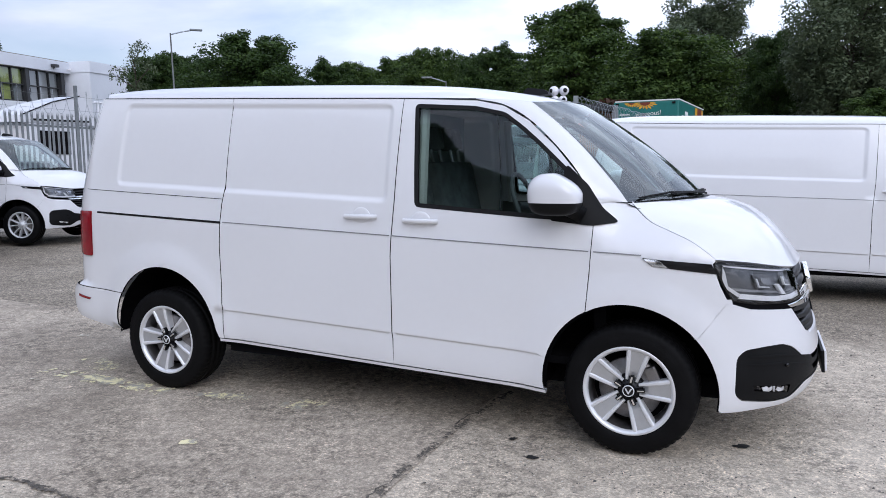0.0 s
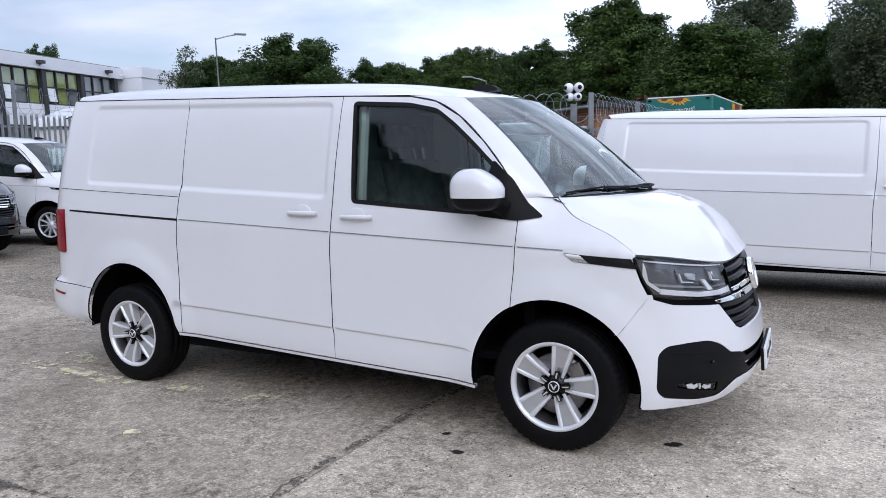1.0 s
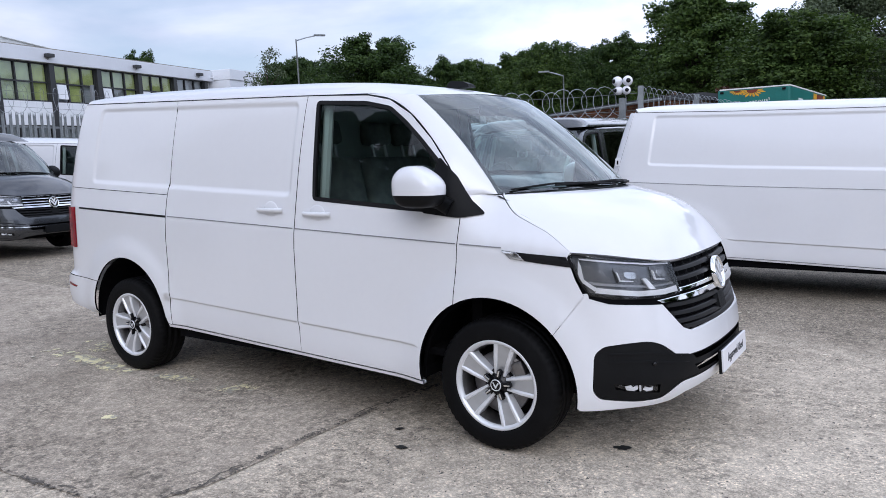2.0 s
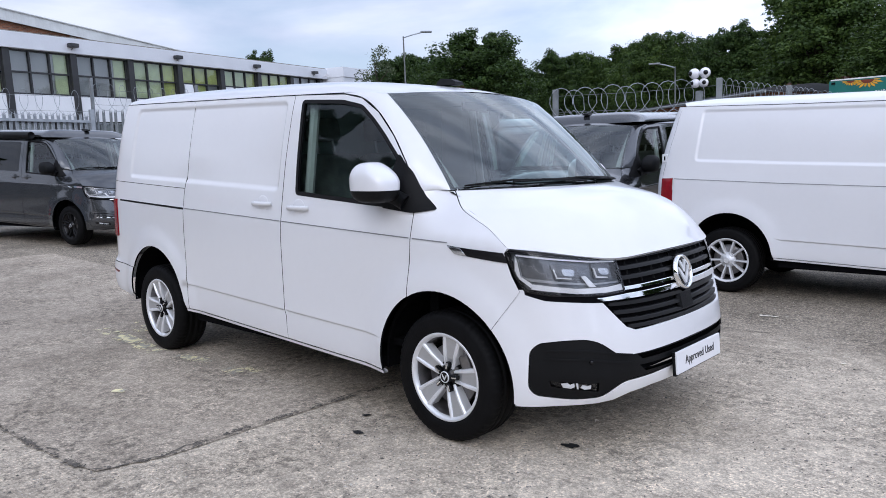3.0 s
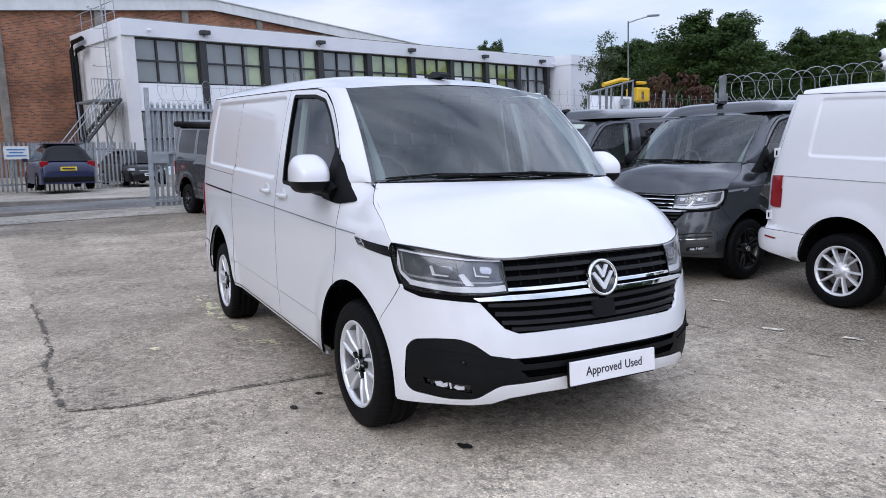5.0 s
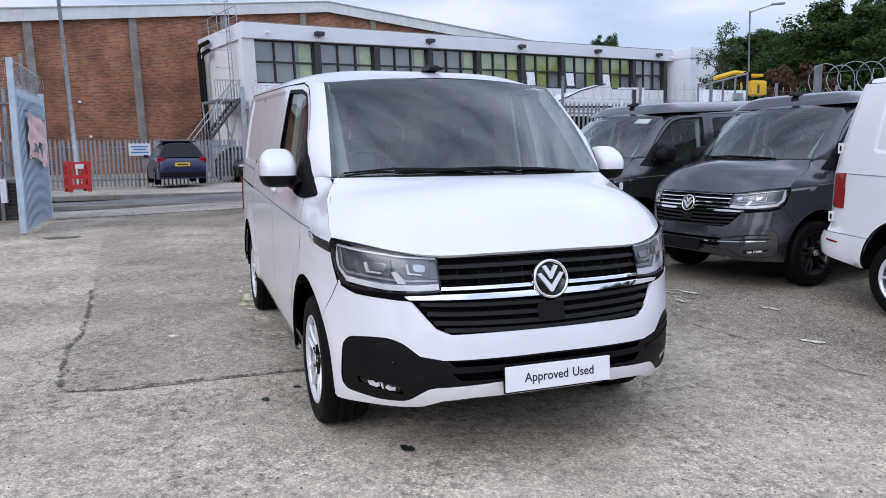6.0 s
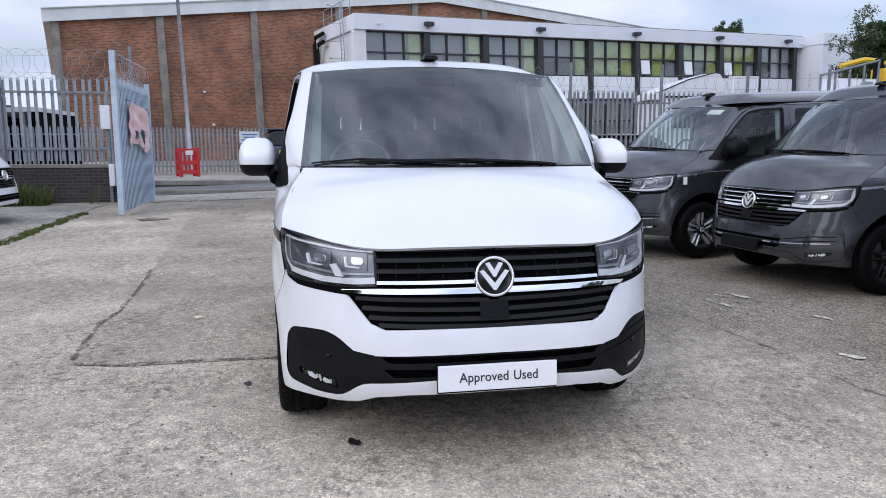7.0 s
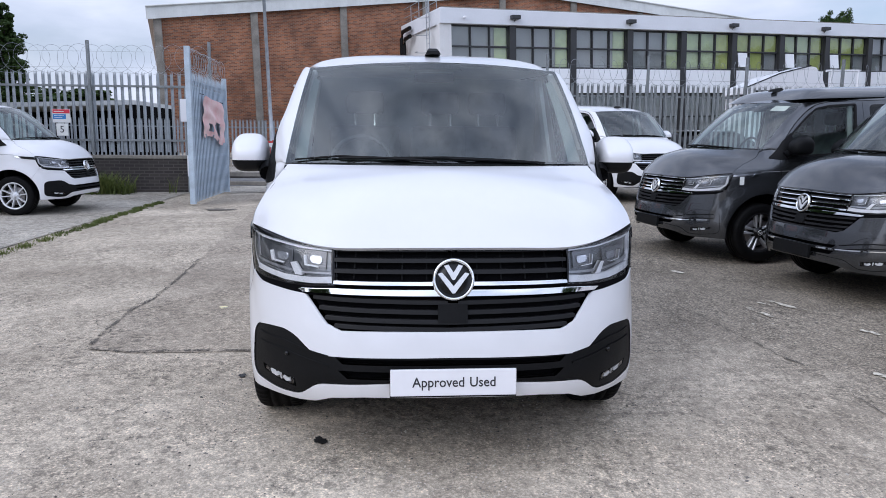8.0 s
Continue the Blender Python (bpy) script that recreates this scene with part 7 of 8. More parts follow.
part("handrail", tube([(0.9, -1.5, LAND + 1.05), (0.9, 0, LAND + 1.05)], 0.03, 6), GALV, stair)
for i in range(10):
    y = -1.5 + 0.15 * i
    part("baluster", tube([(0.9, y, LAND), (0.9, y, LAND + 1.05)], 0.014, 4), GALV_DULL, stair)
# roof ladder with cage
ladder = thing("roof_ladder", OFFICE @ Matrix.Translation((-1.3, -0.95, 0)), "caged steel ladder to the office roof", "ladder")
for x in (-0.25, 0.25):
    part("stile", tube([(x, 0, 3.4), (x, 0, 9.9)], 0.03, 6), GALV, ladder)
for i in range(20):
    part("rung", tube([(-0.25, 0, 3.7 + 0.3 * i), (0.25, 0, 3.7 + 0.3 * i)], 0.015, 5), GALV, ladder)
for z in (6.2, 7.2, 8.2, 9.2, 9.85):
    part("hoop", tube([(0.38 * math.cos(a), -0.38 + 0.42 * math.sin(a), z) for a in np.linspace(0.9, 2 * math.pi + 2.2 - 2 * math.pi + 3.0, 12)], 0.02, 5), GALV, ladder)
rail = thing("roof_railing", OFFICE @ Matrix.Translation((-3, -0.5, 8.5)), "thin steel railing on the office roof", "railing")
for x in np.arange(-6, 2.1, 1.6):
    part("post", tube([(x, 0, 0), (x, 0, 1.1)], 0.025, 5), GALV, rail)
for z in (0.55, 1.1):
    part("rail", tube([(-6, 0, z), (2, 0, z)], 0.022, 5), GALV, rail)

# ---- brick warehouse ----
W = OFFICE @ Matrix.Translation((-7.2, -0.55, 0))
ware = thing("brick_warehouse", W, "large red-brick warehouse with concrete columns and a pale sheet roof", "building", kind="structure")
YL, YA, YR, ZE, ZA = -15.25, 9.0, 35.5, 8.55, 10.9
bm = bmesh.new()
prof = [(YL, 0), (YR, 0), (YR, ZE), (YA, ZA), (YL, ZE)]
fr_ = [bm.verts.new((0, y, z)) for y, z in prof]
bk_ = [bm.verts.new((-40, y, z)) for y, z in prof]
bm.faces.new(fr_), bm.faces.new(bk_[::-1])
for i in range(5):
    j = (i + 1) % 5
    bm.faces.new((fr_[j], fr_[i], bk_[i], bk_[j]))
part("brick_wall", bm, BRICK_RED, ware, "red-brown brick wall")
slope = (ZA - ZE) / (YA - YL)
for a, b, za, zb in ((YL - 0.6, YA, ZE - 0.05, ZA), (YA, YR + 0.6, ZA, ZE - 0.05)):
    bm = bmesh.new()
    n = int(abs(b - a) / 0.25)
    top = []
    for i in range(n + 1):
        t = i / n
        y, z = a + (b - a) * t, za + (zb - za) * t
        x = 0.28 + (0.02 if i % 2 else 0.0)
        top.append([bm.verts.new((x, y, z - 0.05)), bm.verts.new((x, y, z + 0.66)), bm.verts.new((-40, y, z + 0.66))])
    for p, q in zip(top, top[1:]):
        bm.faces.new((p[0], q[0], q[1], p[1]))
        bm.faces.new((p[1], q[1], q[2], p[2]))
    part("sheet_verge", bm, SHEET_ROOF, ware, "pale profiled sheet roof edge")
    part("verge_trim", tube([(0.33, a, za + 0.68), (0.33, b, zb + 0.68)], 0.06, 6), SHEET_ROOF, ware)
for i in range(9):
    y = YL - 0.02 + 5.6 * i
    h = ZE + slope * (min(y, 2 * YA - y) - YL)
    part("column", box(-0.05, 0.16, y - 0.22, y + 0.22, 0, h, 0.015), CONCRETE, ware, "weathered concrete column")
    if i == 0:
        part("column", box(-0.05, 0.14, YL - 0.05, YL + 0.22, 0, ZE, 0.01), CONCRETE, ware)
part("vent", box(0.0, 0.25, 13.1, 14.1, 8.75, 9.5, 0.02), PLATE_WHITE, ware, "white vent box")
for y, z in ((-7.4, 4.6), (-7.0, 2.6)):
    part("wall_lamp", box(0.0, 0.14, y - 0.08, y + 0.08, z, z + 0.13, 0.03), PLATE_WHITE, ware, "small white wall lamp")
# open shed left of the warehouse
shed = thing("open_shed", LEAN @ pose(-27, -22, 0.25), "low open storage shed with a pale roof edge", "shed", kind="structure")
part("roof", box(-6, 0, -16, 10.5, 2.9, 3.1), SHEET_ROOF, shed)
# walls coloured near black for the shade under the shed roof
part("back_wall", box(-6.2, -6, -16, 10.5, 0, 2.9), DARK_VOID, shed)
part("side_wall", box(-6.0, 0, 10.4, 10.6, 0, 2.9), DARK_VOID, shed)
for y in (-15, -10, -5, 0, 5, 10):
    part("post", box(-0.2, 0, y - 0.1, y + 0.1, 0, 2.9), GALV_DULL, shed)

# ---- small brick building, lorry body, machines behind the back fence ----
hut = thing("brick_store", pose(-1.25, 19.27, 0.0, 0, 0, 142.5), "low red-brick store with a thin dark roof edge", "building", kind="structure")
part("wall", box(1.6, 11.0, -2.6, 0, 0, 3.30), BRICK_RED, hut)
bm = bmesh.new()
for x in (1.35, 11.2):
    q = [bm.verts.new((x, y, z)) for y, z in ((0.3, 3.30), (0.3, 3.42), (-1.3, 3.55), (-2.9, 3.42), (-2.9, 3.30))]
    bm.faces.new(q[::-1] if x < 5 else q)
bm.verts.ensure_lookup_table()
for i in range(5):
    j = (i + 1) % 5
    bm.faces.new((bm.verts[i], bm.verts[j], bm.verts[j + 5], bm.verts[i + 5]))
part("roof", bm, FRAME_DARK, hut, "dark shallow roof")
part("gutter", tube([(1.35, 0.36, 3.32), (11.2, 0.36, 3.32)], 0.05, 6), GALV_DULL, hut)

truck = thing("box_lorry", pose(-0.92, 20.33, -0.42, 0, 0, -4), "teal box lorry body painted with sunflowers", "lorry")
part("body", box(0, 2.12, 0, 5.4, 0.9, 3.92, 0.06), TEAL, truck)
part("roof_edge", box(0.06, 2.13, -0.01, 5.42, 3.90, 3.94, 0.01), PAPER, truck)
part("chassis", box(0.2, 2.0, 0.3, 5.4, 0.55, 0.9), DARK_VOID, truck)
for x in (0.25, 1.5):
    put("tyre", wheel_meshes("thin")[0], truck, "", Matrix.Translation((x + 0.2, 1.5, 0.48)) @ Matrix.Rotation(math.pi / 2, 4, 'Z') @ Matrix.Diagonal((1.4, 1.4, 1.4, 1)))
for x in (0.14, 1.95):
    part("marker_lamp", box(x - 0.05, x + 0.05, -0.03, 0.0, 3.80, 3.86), BLACK_PLASTIC, truck)


def sunflower(x, z, r, seed):
    rn = random.Random(seed)
    bm = bmesh.new()
    for i in range(18):
        a = 2 * math.pi * i / 18
        k = r * rn.uniform(0.85, 1.1)
        pts = [(x + math.cos(a + da) * rr, z + math.sin(a + da) * rr * 0.6) for da, rr in ((-0.12, r * 0.35), (-0.13, k * 0.75), (0, k), (0.13, k * 0.75), (0.12, r * 0.35))]
        pts = [(px, min(pz, 3.87)) for px, pz in pts]
        try:
            bm.faces.new([bm.verts.new((px, -0.008, pz)) for px, pz in pts])
        except ValueError:
            pass
    f = part("sunflower", bm, FLOWER, truck, "painted yellow sunflower")
    bm = bmesh.new()
    bm.faces.new([bm.verts.new((x + r * 0.42 * math.cos(a), -0.012, min(3.87, z + r * 0.25 * math.sin(a)))) for a in np.linspace(0, 6.1, 16)])
    part("flower_core", bm, FLOWER_CORE, f)


sunflower(1.04, 3.86, 0.40, 1), sunflower(0.60, 3.87, 0.25, 2)
me = text_mesh("gorgeous!", 0.21)
me.materials.append(PAPER)
put("lorry_text", me, truck, "white lettering", Matrix.Translation((1.15, -0.012, 3.50)) @ Matrix.Rotation(radians(-4), 4, 'Y') @ Matrix.Rotation(math.pi / 2, 4, 'X'))
part("print_bar", box(0.22, 0.56, -0.010, -0.004, 3.47, 3.51), PAPER, truck)
part("print_bar", box(0.4, 0.9, -0.010, -0.004, 3.16, 3.22), FLOWER, truck)
part("side_picture", box(2.122, 2.128, 3.3, 5.2, 2.4, 3.86), FLOWER, truck, "painted yellow sunflower")
part("flower_core", box(2.128, 2.132, 3.8, 4.8, 2.8, 3.86), FLOWER_CORE, truck)
for y0, y1, z0 in ((0.5, 0.9, 3.1), (1.1, 1.7, 3.25), (1.9, 2.4, 3.05)):
    part("print_bar", box(2.122, 2.128, y0, y1, z0, z0 + 0.35), PAPER, truck)

work = thing("access_lorry", pose(-20.0, 20.15, -0.12, 0, 0, 90), "white flatbed lorry with a yellow folded access boom", "lorry")
part("bed", box(-0.6, 4.4, 0.0, 2.1, 1.0, 1.2), CLAD_WHITE, work)
part("side_board", box(0.0, 2.7, 0.0, 0.06, 1.2, 4.15), CLAD_WHITE, work, "white framed side board")
for i in range(5):
    x = 0.67 * i
    part("stanchion", box(x - 0.035, x + 0.035, -0.06, 0.0, 1.1, 4.25 + 0.24 * x, 0.005), GALV_DULL, work)
part("top_rail", tube([(0.0, -0.03, 4.25), (2.7, -0.03, 4.90)], 0.05, 6), GALV_DULL, work)
part("tool_box", box(1.85, 2.3, -0.25, -0.06, 3.72, 4.02, 0.03), GALV, work)
part("boom", tube([(1.3, 0.5, 4.70), (2.4, 0.5, 4.98), (3.0, 0.5, 4.95)], 0.11, 6), YELLOW_GRP, work, "yellow folded boom")
part("boom_joint", box(2.85, 3.55, 0.3, 0.75, 4.92, 5.02, 0.03), BLACK_PLASTIC, work)
part("boom_tip", box(3.2, 3.85, 0.25, 0.8, 4.80, 4.93, 0.04), YELLOW_GRP, work, "yellow boom tip")
part("bucket", box(3.0, 3.85, 0.0, 0.8, 3.95, 4.62, 0.10), YELLOW_GRP, work, "yellow bucket")
part("bucket_hatch", box(3.28, 3.42, -0.012, 0.0, 4.05, 4.42), STEEL, work)
part("mast", box(2.95, 3.2, 0.3, 0.6, 1.2, 4.95, 0.02), BLACK_PLASTIC, work)
for x in (0.6, 3.4):
    put("tyre", wheel_meshes("thin")[0], work, "", Matrix.Translation((x, 0.2, 0.48)) @ Matrix.Diagonal((1.4, 1.4, 1.4, 1)))

cab = thing("white_lorry", pose(-18.8, 12.4, 0.06, 0, 0, 90), "white lorry with a sloping roof deflector behind the fence", "lorry")
bm = bmesh.new()
pr = [(0.0, 2.95), (0.05, 3.18), (1.25, 3.68), (2.35, 3.96), (2.56, 3.92), (2.78, 3.62), (2.95, 3.25), (2.98, 2.95)]
a_ = [bm.verts.new((x, 0.06, z)) for x, z in pr]
m_ = [bm.verts.new((x * 0.97 + 0.03, 1.0, z + 0.03)) for x, z in pr]
b_ = [bm.verts.new((x, 1.95, z)) for x, z in pr]
for p, q in ((a_, m_), (m_, b_)):
    for i in range(len(pr) - 1):
        bm.faces.new((p[i], p[i + 1], q[i + 1], q[i]))
bm.faces.new(a_), bm.faces.new(b_[::-1])
part("roof_deflector", bm, PAINT_WHITE, cab, "white sloping roof deflector")
part("deflector_edge", tube([(0.05, 0.06, 3.20), (1.25, 0.06, 3.70), (2.36, 0.06, 3.98)], 0.022, 6), BLACK_PLASTIC, cab)
part("cab_body", box(0.2, 2.7, 0.0, 2.1, 0.7, 2.95, 0.12), PAINT_WHITE, cab)
part("cab_window", box(0.6, 1.8, -0.02, 0.0, 1.9, 2.7), GLOSS_BLACK, cab)
part("grab_bar", tube([(0.3, -0.05, 3.05), (2.6, -0.05, 3.08)], 0.04, 6), BLACK_PLASTIC, cab)
part("load_body", box(2.9, 8.5, 0.0, 2.1, 0.9, 3.05, 0.02), CLAD_GREY, cab)
for x in (3.1, 4.1):
    part("rack_post", tube([(x, 0.0, 2.9), (x, 0.0, 3.85)], 0.045, 6), PAINT_WHITE, cab)
part("roof_rack", tube([(2.9, 0.0, 3.80), (4.15, 0.0, 3.82)], 0.045, 6), PAINT_WHITE, cab)
for x in (1.2, 6.5):
    put("tyre", wheel_meshes("thin")[0], cab, "", Matrix.Translation((x, 0.2, 0.48)) @ Matrix.Diagonal((1.4, 1.4, 1.4, 1)))

# red barrier by the lamp post
bar = thing("utility_barrier", pose(-18.7, -4.4, 0.30, 0, 0, 20), "red plastic utility barrier round the lamp post", "barrier")
for k, m in enumerate((pose(0.28, 0, 0, 0, 0, 90), pose(-0.28, 0, 0, 0, 0, 90), pose(0, 0.30, 0), pose(0, -0.30, 0))):
    bm = bmesh.new()
    for x in (-0.26, 0.26):
        add_box(bm, x - 0.04, x + 0.04, -0.03, 0.03, 0, 0.95, 0.01)
    for z in (0.10, 0.40, 0.80):
        add_box(bm, -0.26, 0.26, -0.025, 0.025, z, z + 0.12, 0.01)
    for x in (-0.13, 0.0, 0.13):
        add_box(bm, x - 0.025, x + 0.025, -0.02, 0.02, 0.1, 0.85)
    part("barrier_panel", bm, RED_PLASTIC, bar, "red plastic barrier panel", False, m)
part("barrier_plate", box(0.315, 0.325, -0.12, 0.12, 0.72, 0.86), PAPER, bar)
ns = thing("notice_board", pose(-26.2, -2.85, 0.3, 0, 0, 8), "white notice with blue lettering bars on the fence", "sign")
part("sign_board", box(0, 0.03, -0.42, 0.42, 1.10, 1.60), PAPER, ns)
for z, w in ((1.44, 0.32), (1.33, 0.24), (1.21, 0.34)):
    part("print_bar", box(0.03, 0.035, -w, w, z, z + 0.05), SIGN_BLUE, ns)


# ---- cars ----
def car(name, at, label, paint, length, width, height, suv):
    """A five-door car: lofted body with window band, lamps and wheels."""
    c = thing(name, at, label, "car")
    h = height
    st = [(-0.498, 0.15, 0.84), (-0.5, 0.42, 0.86), (-0.49, 0.60, 0.90), (-0.43, 0.64, 0.95), (-0.30, 0.66, 0.98), (0.0, 0.66, 1.0), (0.22, 0.64, 1.0), (0.36, 0.60, 0.98), (0.45, 0.53, 0.92), (0.49, 0.42, 0.84), (0.5, 0.35, 0.80), (0.498, 0.15, 0.78)]

    def low(u, t):
        i = u * (len(st) - 1)
        k = min(int(i), len(st) - 2)
        f = i - k
        x, zt, wd = [st[k][q] * (1 - f) + st[k + 1][q] * f for q in range(3)]
        a = t * math.pi
        y = math.copysign(abs(math.cos(a)) ** 0.35, math.cos(a)) * width / 2 * wd
        z = 0.20 * h / 1.5 + (zt * h * 0.98 - 0.2 * h / 1.5) * (math.sin(a) ** 0.28)
        return (x * length, y, z)
    put("body", grid_mesh("body", low, 36, 24, paint), c)
    tail = -0.47 if suv else -0.45

    def glass(u, t):
        top = [(tail, 0.62), (tail + 0.08, 0.93), (tail + 0.2, 0.99), (-0.02, 1.0), (0.10, 0.97), (0.18, 0.85), (0.30, 0.63)]
        i = u * (len(top) - 1)
        k = min(int(i), len(top) - 2)
        f = i - k
        x, zt = [top[k][q] * (1 - f) + top[k + 1][q] * f for q in range(2)]
        a = t * math.pi
        wd = (0.80 + 0.16 * (1 - (zt - 0.6) / 0.4)) * width / 2
        y = math.copysign(abs(math.cos(a)) ** 0.5, math.cos(a)) * wd
        return (x * length, y * (1 - 0.16 * math.sin(a)), (0.60 + (zt - 0.60) * math.sin(a) ** 0.5) * h)
    put("glasshouse", grid_mesh("glasshouse", glass, 30, 24, GLOSS_BLACK), c, "dark windows")
    put("roof_skin", grid_mesh("roof_skin", lambda u, t: ((tail + 0.10 + 0.42 * u + 0.02) * length, (2 * t - 1) * width * 0.36, h * (0.985 + 0.022 * math.sin(math.pi * u) ** 0.5 * math.sin(math.pi * t) ** 0.3)), 16, 10, paint, 0.02), c)
    for s in (-1, 1):
        part("headlamp", box(0.43 * length, 0.485 * length, s * width * 0.40 - 0.12, s * width * 0.40 + 0.12, 0.42 * h, 0.49 * h, 0.03), REFLECTOR, c)
        part("tail_lamp", box(-0.49 * length, -0.44 * length, s * width * 0.40 - 0.13, s * width * 0.40 + 0.13, 0.50 * h, 0.62 * h, 0.03), RED_LENS, c)
        part("door_mirror", box(0.16 * length, 0.20 * length, s * width * 0.5 - 0.02, s * width * 0.5 + s * 0.16, 0.60 * h, 0.68 * h, 0.03) if s > 0 else box(0.16 * length, 0.20 * length, -width * 0.5 - 0.16, -width * 0.5 + 0.02, 0.60 * h, 0.68 * h, 0.03), paint, c)
    part("number_plate", box(-0.505 * length, -0.498 * length, -0.26, 0.26, 0.42 * h, 0.50 * h), PLATE_YELLOW, c)
    part("print_bar", box(-0.508 * length, -0.505 * length, -0.20, 0.20, 0.445 * h, 0.475 * h), PRINT, c)
    part("number_plate", box(0.498 * length, 0.505 * length, -0.26, 0.26, 0.28 * h, 0.36 * h), PLATE_WHITE, c)
    part("print_bar", box(0.505 * length, 0.508 * length, -0.20, 0.20, 0.305 * h, 0.335 * h), PRINT, c)
    part("grille", box(0.48 * length, 0.497 * length, -0.45, 0.45, 0.38 * h, 0.44 * h, 0.01), CHROME, c)
    part("rear_bumper", box(-0.505 * length, -0.46 * length, -width * 0.44, width * 0.44, 0.18 * h, 0.30 * h, 0.04), BLACK_PLASTIC, c)
    for x in (-0.29, 0.30):
        for s in (-1, 1):
            w = wheel(c, x * length, s * (width / 2 - 0.10), "dark", 0.2)
            w.matrix_basis = Matrix.Translation((x * length, s * (width / 2 - 0.11), 0.325)) @ (Matrix.Rotation(math.pi, 4, 'Z') if s > 0 else Matrix()) @ Matrix.Diagonal((0.95, 0.95, 0.95, 1))
    return c


car("hatchback_car", pose(-28.3, 1.5, 0.24, 0, 0, 12), "black five-door hatchback parked by the office", PAINT_BLACK, 4.35, 1.80, 1.50, False)
car("sport_utility_car", pose(-24.2, -1.50, 0.30, 0, 0, 187), "dark blue sport utility car parked on the pavement", PAINT_NAVY, 4.2, 1.84, 1.66, True)
car("hatchback_car", pose(-14.9, 4.0, 0.205, 0, 0, 80), "red hatchback on the road behind the fence", PAINT_RED, 4.2, 1.78, 1.48, False)
car("hatchback_car", pose(-15.5, 10.0, 0.205, 0, 0, 84), "silver-grey hatchback on the road behind the fence", material("silver_paint", (0.42, 0.44, 0.47), 0.3, metal=0.5, coat=0.8, var=0.05, scale=3.0), 4.2, 1.78, 1.48, False)


# ---- trees ----
def make_tree(name, seed, h, spread, mat, leaves, size, lobes, trunk_r=0.28, wisp=False, base=0.14):
    """A tree of height h: tapered trunk, limbs, and a crown of leaf clumps round several lobes."""
    rn = random.Random(seed)
    t = new(name)
    bm = bmesh.new()
    add_tube(bm, [(0, 0, 0), (0.1, 0.05, h * 0.25), (-0.1, 0.1, h * 0.5), (0.05, 0, h * 0.82)], trunk_r, 8, trunk_r * 0.2)
    centres = []
    for i in range(lobes):
        f = (i + 0.5) / lobes
        z = h * (base + 0.08 + (0.90 - base) * f)
        wide = spread * (math.sin(math.pi * min(1, 0.16 + 0.80 * (1 - f))) ** 0.7)
        a, d = i * 2.4 + rn.uniform(-0.4, 0.4), wide * rn.uniform(0.22, 0.64)
        c = Vector((d * math.cos(a), d * math.sin(a), z))
        r = spread * rn.uniform(0.27, 0.44) * (0.75 if f > 0.8 else 1)
        centres.append((c, r))
        add_tube(bm, [(0, 0, max(0.3, z - r * 1.1)), c * 0.5 + Vector((0, 0, z * 0.46 - r * 0.2)), c], trunk_r * 0.36, 5, 0.03)
    part("trunk", bm, BARK, t, "", True)
    clumps = []
    for c, r in centres:
        for i in range(16):
            d = Vector((rn.gauss(0, 1), rn.gauss(0, 1), rn.gauss(0.25, 0.9))).normalized()
            clumps.append((c + d * r * rn.uniform(0.35, 0.88), r * rn.uniform(0.28, 0.50)))
    verts, faces = [], []
    for i in range(leaves):
        c, r = clumps[rn.randrange(len(clumps))]
        d = Vector((rn.gauss(0, 1), rn.gauss(0, 1), rn.gauss(0.15, 0.75))).normalized()
        q = d * r * (rn.random() ** 0.4)
        p = c + Vector((q.x, q.y, q.z * (0.72 if not wisp else 1.5)))
        if p.z < h * base * 0.6:
            continue
        s = size * rn.uniform(0.55, 1.3)
        nrm = (d + Vector((rn.uniform(-0.8, 0.8), rn.uniform(-0.8, 0.8), rn.uniform(-0.3, 0.9)))).normalized()
        u = nrm.orthogonal().normalized()
        w = nrm.cross(u)
        a = rn.uniform(0, 6.283)
        u, w = u * math.cos(a) + w * math.sin(a), w * math.cos(a) - u * math.sin(a)
        k = len(verts)
        thin = 0.42 if wisp else 0.8
        verts += [p + u * s, p + w * s * thin - u * s * 0.5 + nrm * s * 0.3, p - w * s * thin - u * s * 0.6]
        faces += [(k, k + 1, k + 2)]
    cr = put("crown", mesh_of("crown", verts, faces, mat, False), t)
    cr["kind"] = "stuff"
    return t


KINDS = {
    "round": make_tree("broadleaf_tree", 1, 12.0, 5.0, LEAF_B, 80000, 0.10, 46, 0.3),
    "tall": make_tree("broadleaf_tree", 2, 12.0, 4.4, LEAF_A, 80000, 0.10, 46, 0.3),
    "wide": make_tree("broadleaf_tree", 3, 12.0, 5.6, LEAF_A, 84000, 0.10, 52, 0.3),
    "willow": make_tree("willow_tree", 4, 12.0, 4.2, LEAF_C, 62000, 0.115, 40, 0.25, True),
    "bush": make_tree("copper_bush", 5, 4.0, 2.6, LEAF_D, 5000, 0.12, 14, 0.1, False, 0.02),
    "thin": make_tree("birch_tree", 6, 12.0, 2.6, LEAF_C, 1800, 0.14, 12, 0.16, True, 0.3),
    "poplar": make_tree("poplar_tree", 7, 12.0, 1.9, LEAF_B, 26000, 0.13, 44, 0.25, False, 0.03),
    "far": make_tree("broadleaf_tree", 9, 12.0, 5.0, LEAF_A, 30000, 0.15, 34, 0.3),
    "hedge": make_tree("hedgerow_tree", 8, 12.0, 5.4, LEAF_B, 26000, 0.22, 30, 0.3),
}
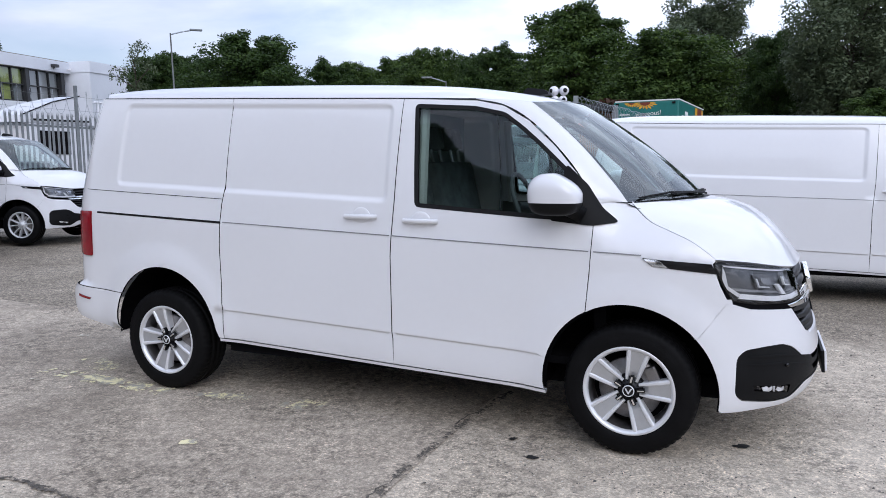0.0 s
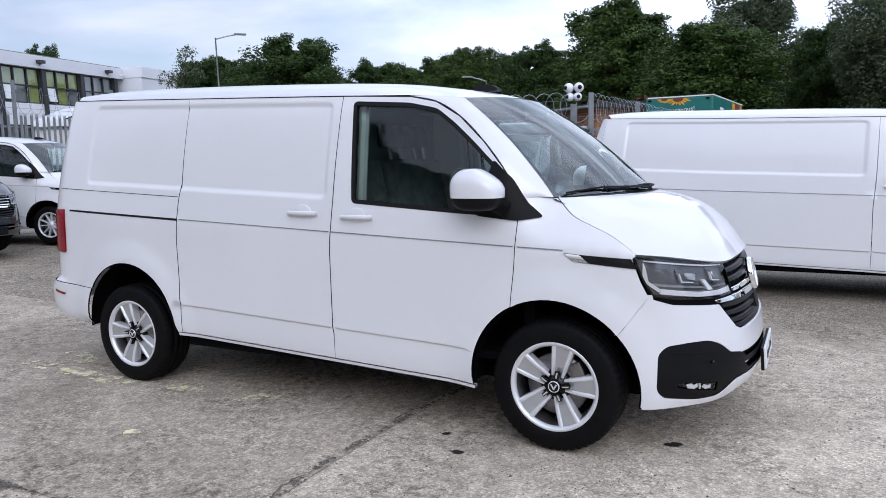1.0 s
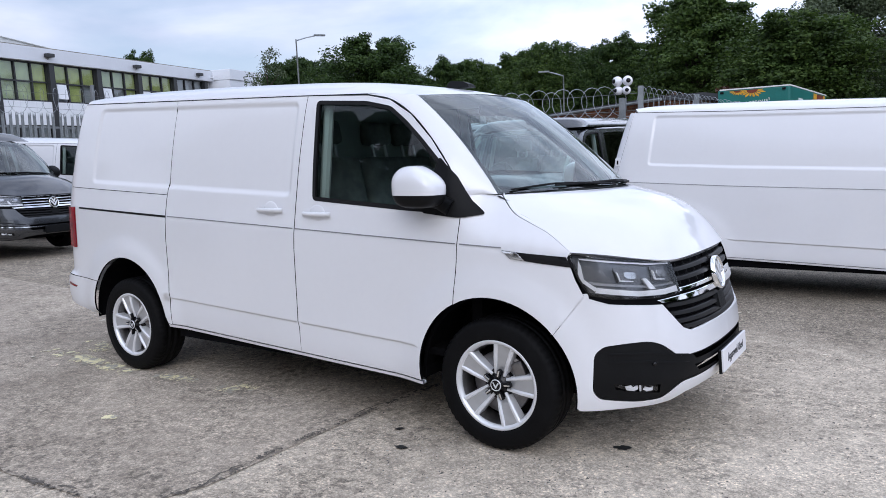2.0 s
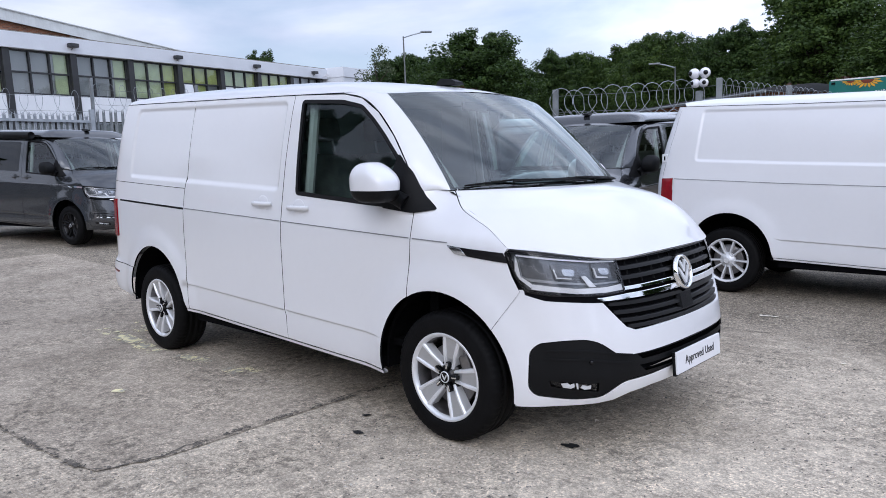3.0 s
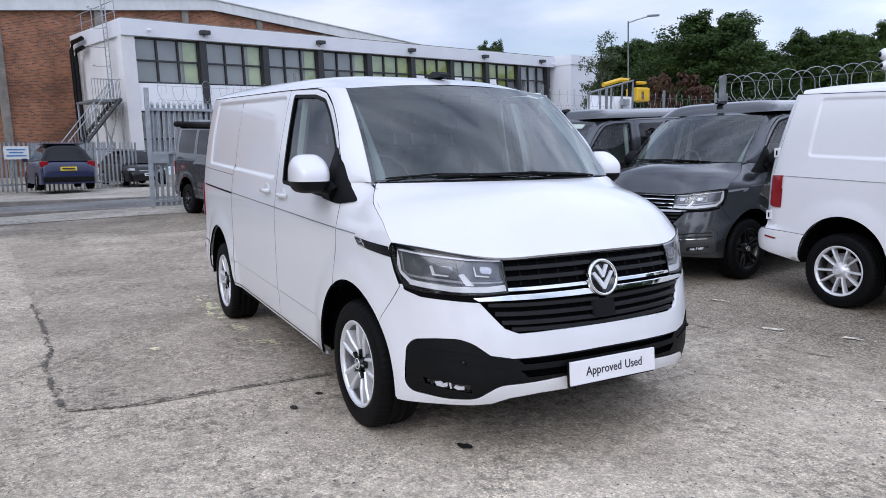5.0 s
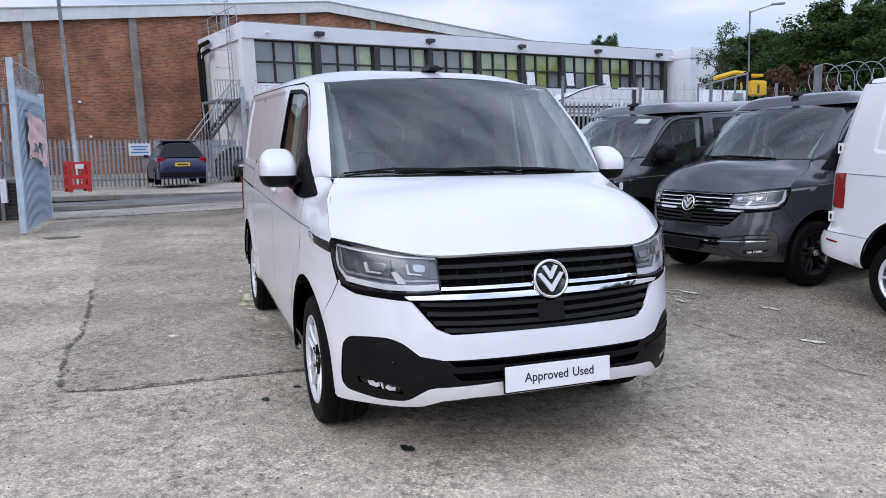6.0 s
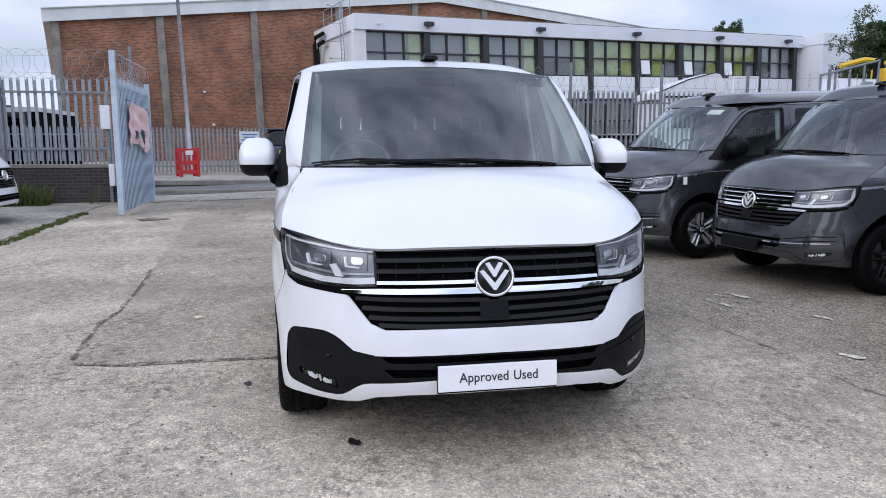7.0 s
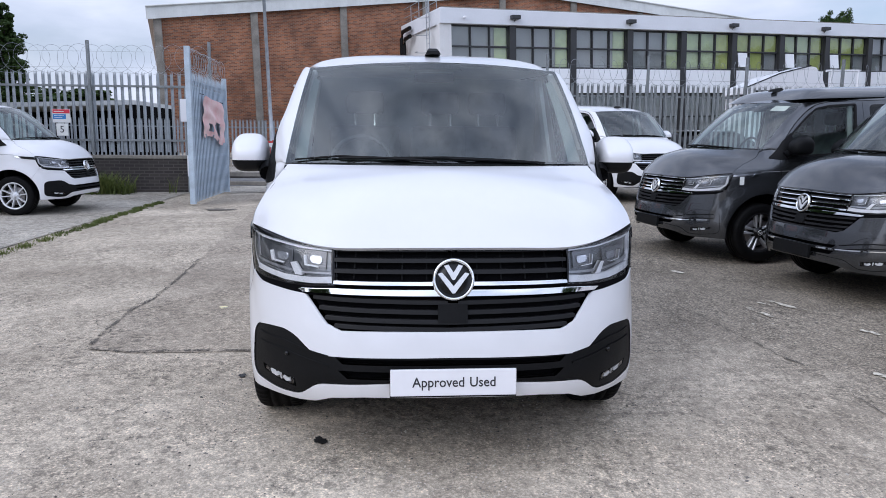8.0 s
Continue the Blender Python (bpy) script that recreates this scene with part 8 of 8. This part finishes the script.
TREE_LABEL = {"round": "dense dark green broadleaf tree", "tall": "tall mid-green broadleaf tree", "wide": "spreading mid-green broadleaf tree", "willow": "tall grey-green willow with wispy branches",
              "bush": "low bush with reddish copper leaves", "thin": "thin sparse birch tree", "poplar": "narrow dark poplar tree",
              "far": "distant mid-green broadleaf tree", "hedge": "dense green hedge tree added round the yard, mostly out of view"}
used, TOPS, REACH = set(), {}, {}


def plant(kind, x, y, top, reach, turn=0.0):
    """A tree with its top and the reach of its crown in metres."""
    if kind not in TOPS:
        co = np.array([v.co for c in KINDS[kind].children if c.name.startswith("crown") for v in c.data.vertices])
        TOPS[kind], REACH[kind] = float(np.percentile(co[:, 2], 99.7)), float(np.percentile(np.hypot(co[:, 0], co[:, 1]), 96))
    s = top / TOPS[kind]
    w = reach / REACH[kind]
    if kind not in used:
        used.add(kind)
        ob = KINDS[kind]
        ob.matrix_basis = pose(x, y, 0.0, 0, 0, turn)
    else:
        ob = copy_thing(KINDS[kind], pose(x, y, 0.0, 0, 0, turn))
    ob.scale = (w, w, s)
    return tagged(ob, TREE_LABEL[kind], "tree", "trees round the yard")


for k, x, y, top, reach, tn in (
        ("round", -34.5, 44.6, 11.9, 5.0, 10), ("round", -45.5, 46.4, 11.4, 3.6, 80), ("thin", -44.0, 42.0, 11.9, 1.8, 0), ("round", -46.5, 50.6, 12.0, 3.4, 150),
        ("tall", -39.5, 55.5, 10.9, 3.4, 40), ("round", -34.7, 57.0, 11.4, 3.0, 220), ("wide", -36.0, 64.5, 12.1, 3.6, 120), ("tall", -30.2, 62.4, 12.0, 3.2, 300),
        ("wide", -23.7, 55.6, 11.5, 3.4, 200), ("round", -22.9, 62.4, 11.9, 2.8, 60), ("round", -17.2, 56.0, 11.3, 3.3, 250), ("wide", -16.4, 63.0, 11.2, 3.0, 20),
        ("tall", -7.9, 44.6, 11.7, 3.9, 0), ("round", -6.0, 57.0, 10.3, 4.2, 70), ("wide", -1.0, 38.6, 8.5, 4.1, 90), ("willow", -0.3, 53.5, 13.6, 4.2, 0),
        ("round", 4.4, 45.8, 9.4, 2.2, 20), ("wide", 2.4, 58.0, 10.0, 3.8, 230), ("willow", 7.7, 37.8, 11.4, 3.5, 130), ("willow", 11.2, 42.0, 12.0, 4.0, 250), ("round", 7.2, 56.0, 9.2, 3.4, 333),
        ("wide", 3.0, 33.0, 3.7, 1.6, 50), ("tall", 8.3, 31.0, 4.4, 1.8, 170), ("tall", -11.2, 50.5, 9.2, 3.4, 10), ("bush", -4.0, 31.5, 4.5, 2.2, 0), ("bush", -22.9, 28.6, 5.6, 1.9, 80),
        ("round", -64.9, 43.8, 13.8, 2.2, 0), ("poplar", -40.1, -23.4, 9.0, 1.1, 0), ("hedge", -50.0, -30.0, 5.0, 5.0, 90), ("hedge", -47.0, -22.0, 4.4, 4.0, 20)):
    plant(k, x, y, top, reach, tn)
for i in range(13):
    a = radians(131.5 - 3.35 * i)
    plant("far", 3.6 + 84 * math.cos(a), -4.5 + 84 * math.sin(a), 11.6 + 0.4 * math.sin(i * 1.9), 3.6, 37 * i)
# unseen trees added round the yard, for what windows and paint mirror
for x, y, top, reach, tn in ((17.0, 42.0, 9.0, 5, 10), (24.0, 38.0, 9.0, 5, 30), (30.0, 30.0, 8.5, 5, 60), (38.0, 14.0, 5.0, 5, 110), (40.0, -2.0, 4.5, 5, 160), (38.0, -18.0, 5.0, 5, 210), (28.0, -30.0, 10.0, 6, 260), (14.0, -30.0, 11.0, 6, 310),
                             (3.0, -29.0, 12.0, 6, 0), (-6.0, -24.0, 14.0, 5, 45), (-13.0, -23.0, 15.0, 5, 75), (-20.0, -23.5, 15.0, 5, 175), (-27.5, -26.5, 15.0, 4.5, 275)):
    plant("hedge", x, y, top, reach, tn)


# ---- the vans ----
van("panel_van", pose(0, 0, 0), "white panel van with silver five-spoke wheels and approved-used plate", PAINT_WHITE, "broad", plate="text", fine=1.4, spin=0.646)
van("panel_van", pose(2.54, 4.83, 0), "long white panel van with plain side and ten-spoke wheels", PAINT_WHITE, "thin", ext=0.4, slide=False, plate=False)
w3 = van("panel_van", pose(-11.2, 3.95, 0.17, 0, 0, 19.8), "white panel van with ten-spoke wheels parked at the fence", PAINT_WHITE, "thin", plate=False, fine=0.8)
w5 = copy_thing(w3, pose(-7.0, -9.54, 0.03, 0, 0, 88))
tagged(w5, "white panel van with ten-spoke wheels on the concrete strip")
van("camper_van", pose(-0.04, 7.38, 0.012, 0, 0, -84.8), "dark grey camper van with chrome grille and black wheels", PAINT_GREY, "black", camper=True, grille_chrome=True, plate="blank", fine=0.9, group="dark grey camper vans")
van("camper_van", pose(-2.45, 6.78, 0.030, 0, 0, -82.1), "dark grey camper van with silver and black wheels", PAINT_GREY, "dark", papers=True, camper=True, grille_chrome=True, plate="blank", fine=0.9, group="dark grey camper vans")
van("camper_van", pose(-10.7, 1.55, 0.155, 0, 0, 11.9), "dark grey camper van with black wheels and rolled awning", PAINT_GREY, "black", camper=True, grille_chrome=True, plate="blank", fine=0.8, group="dark grey camper vans", awning=True)
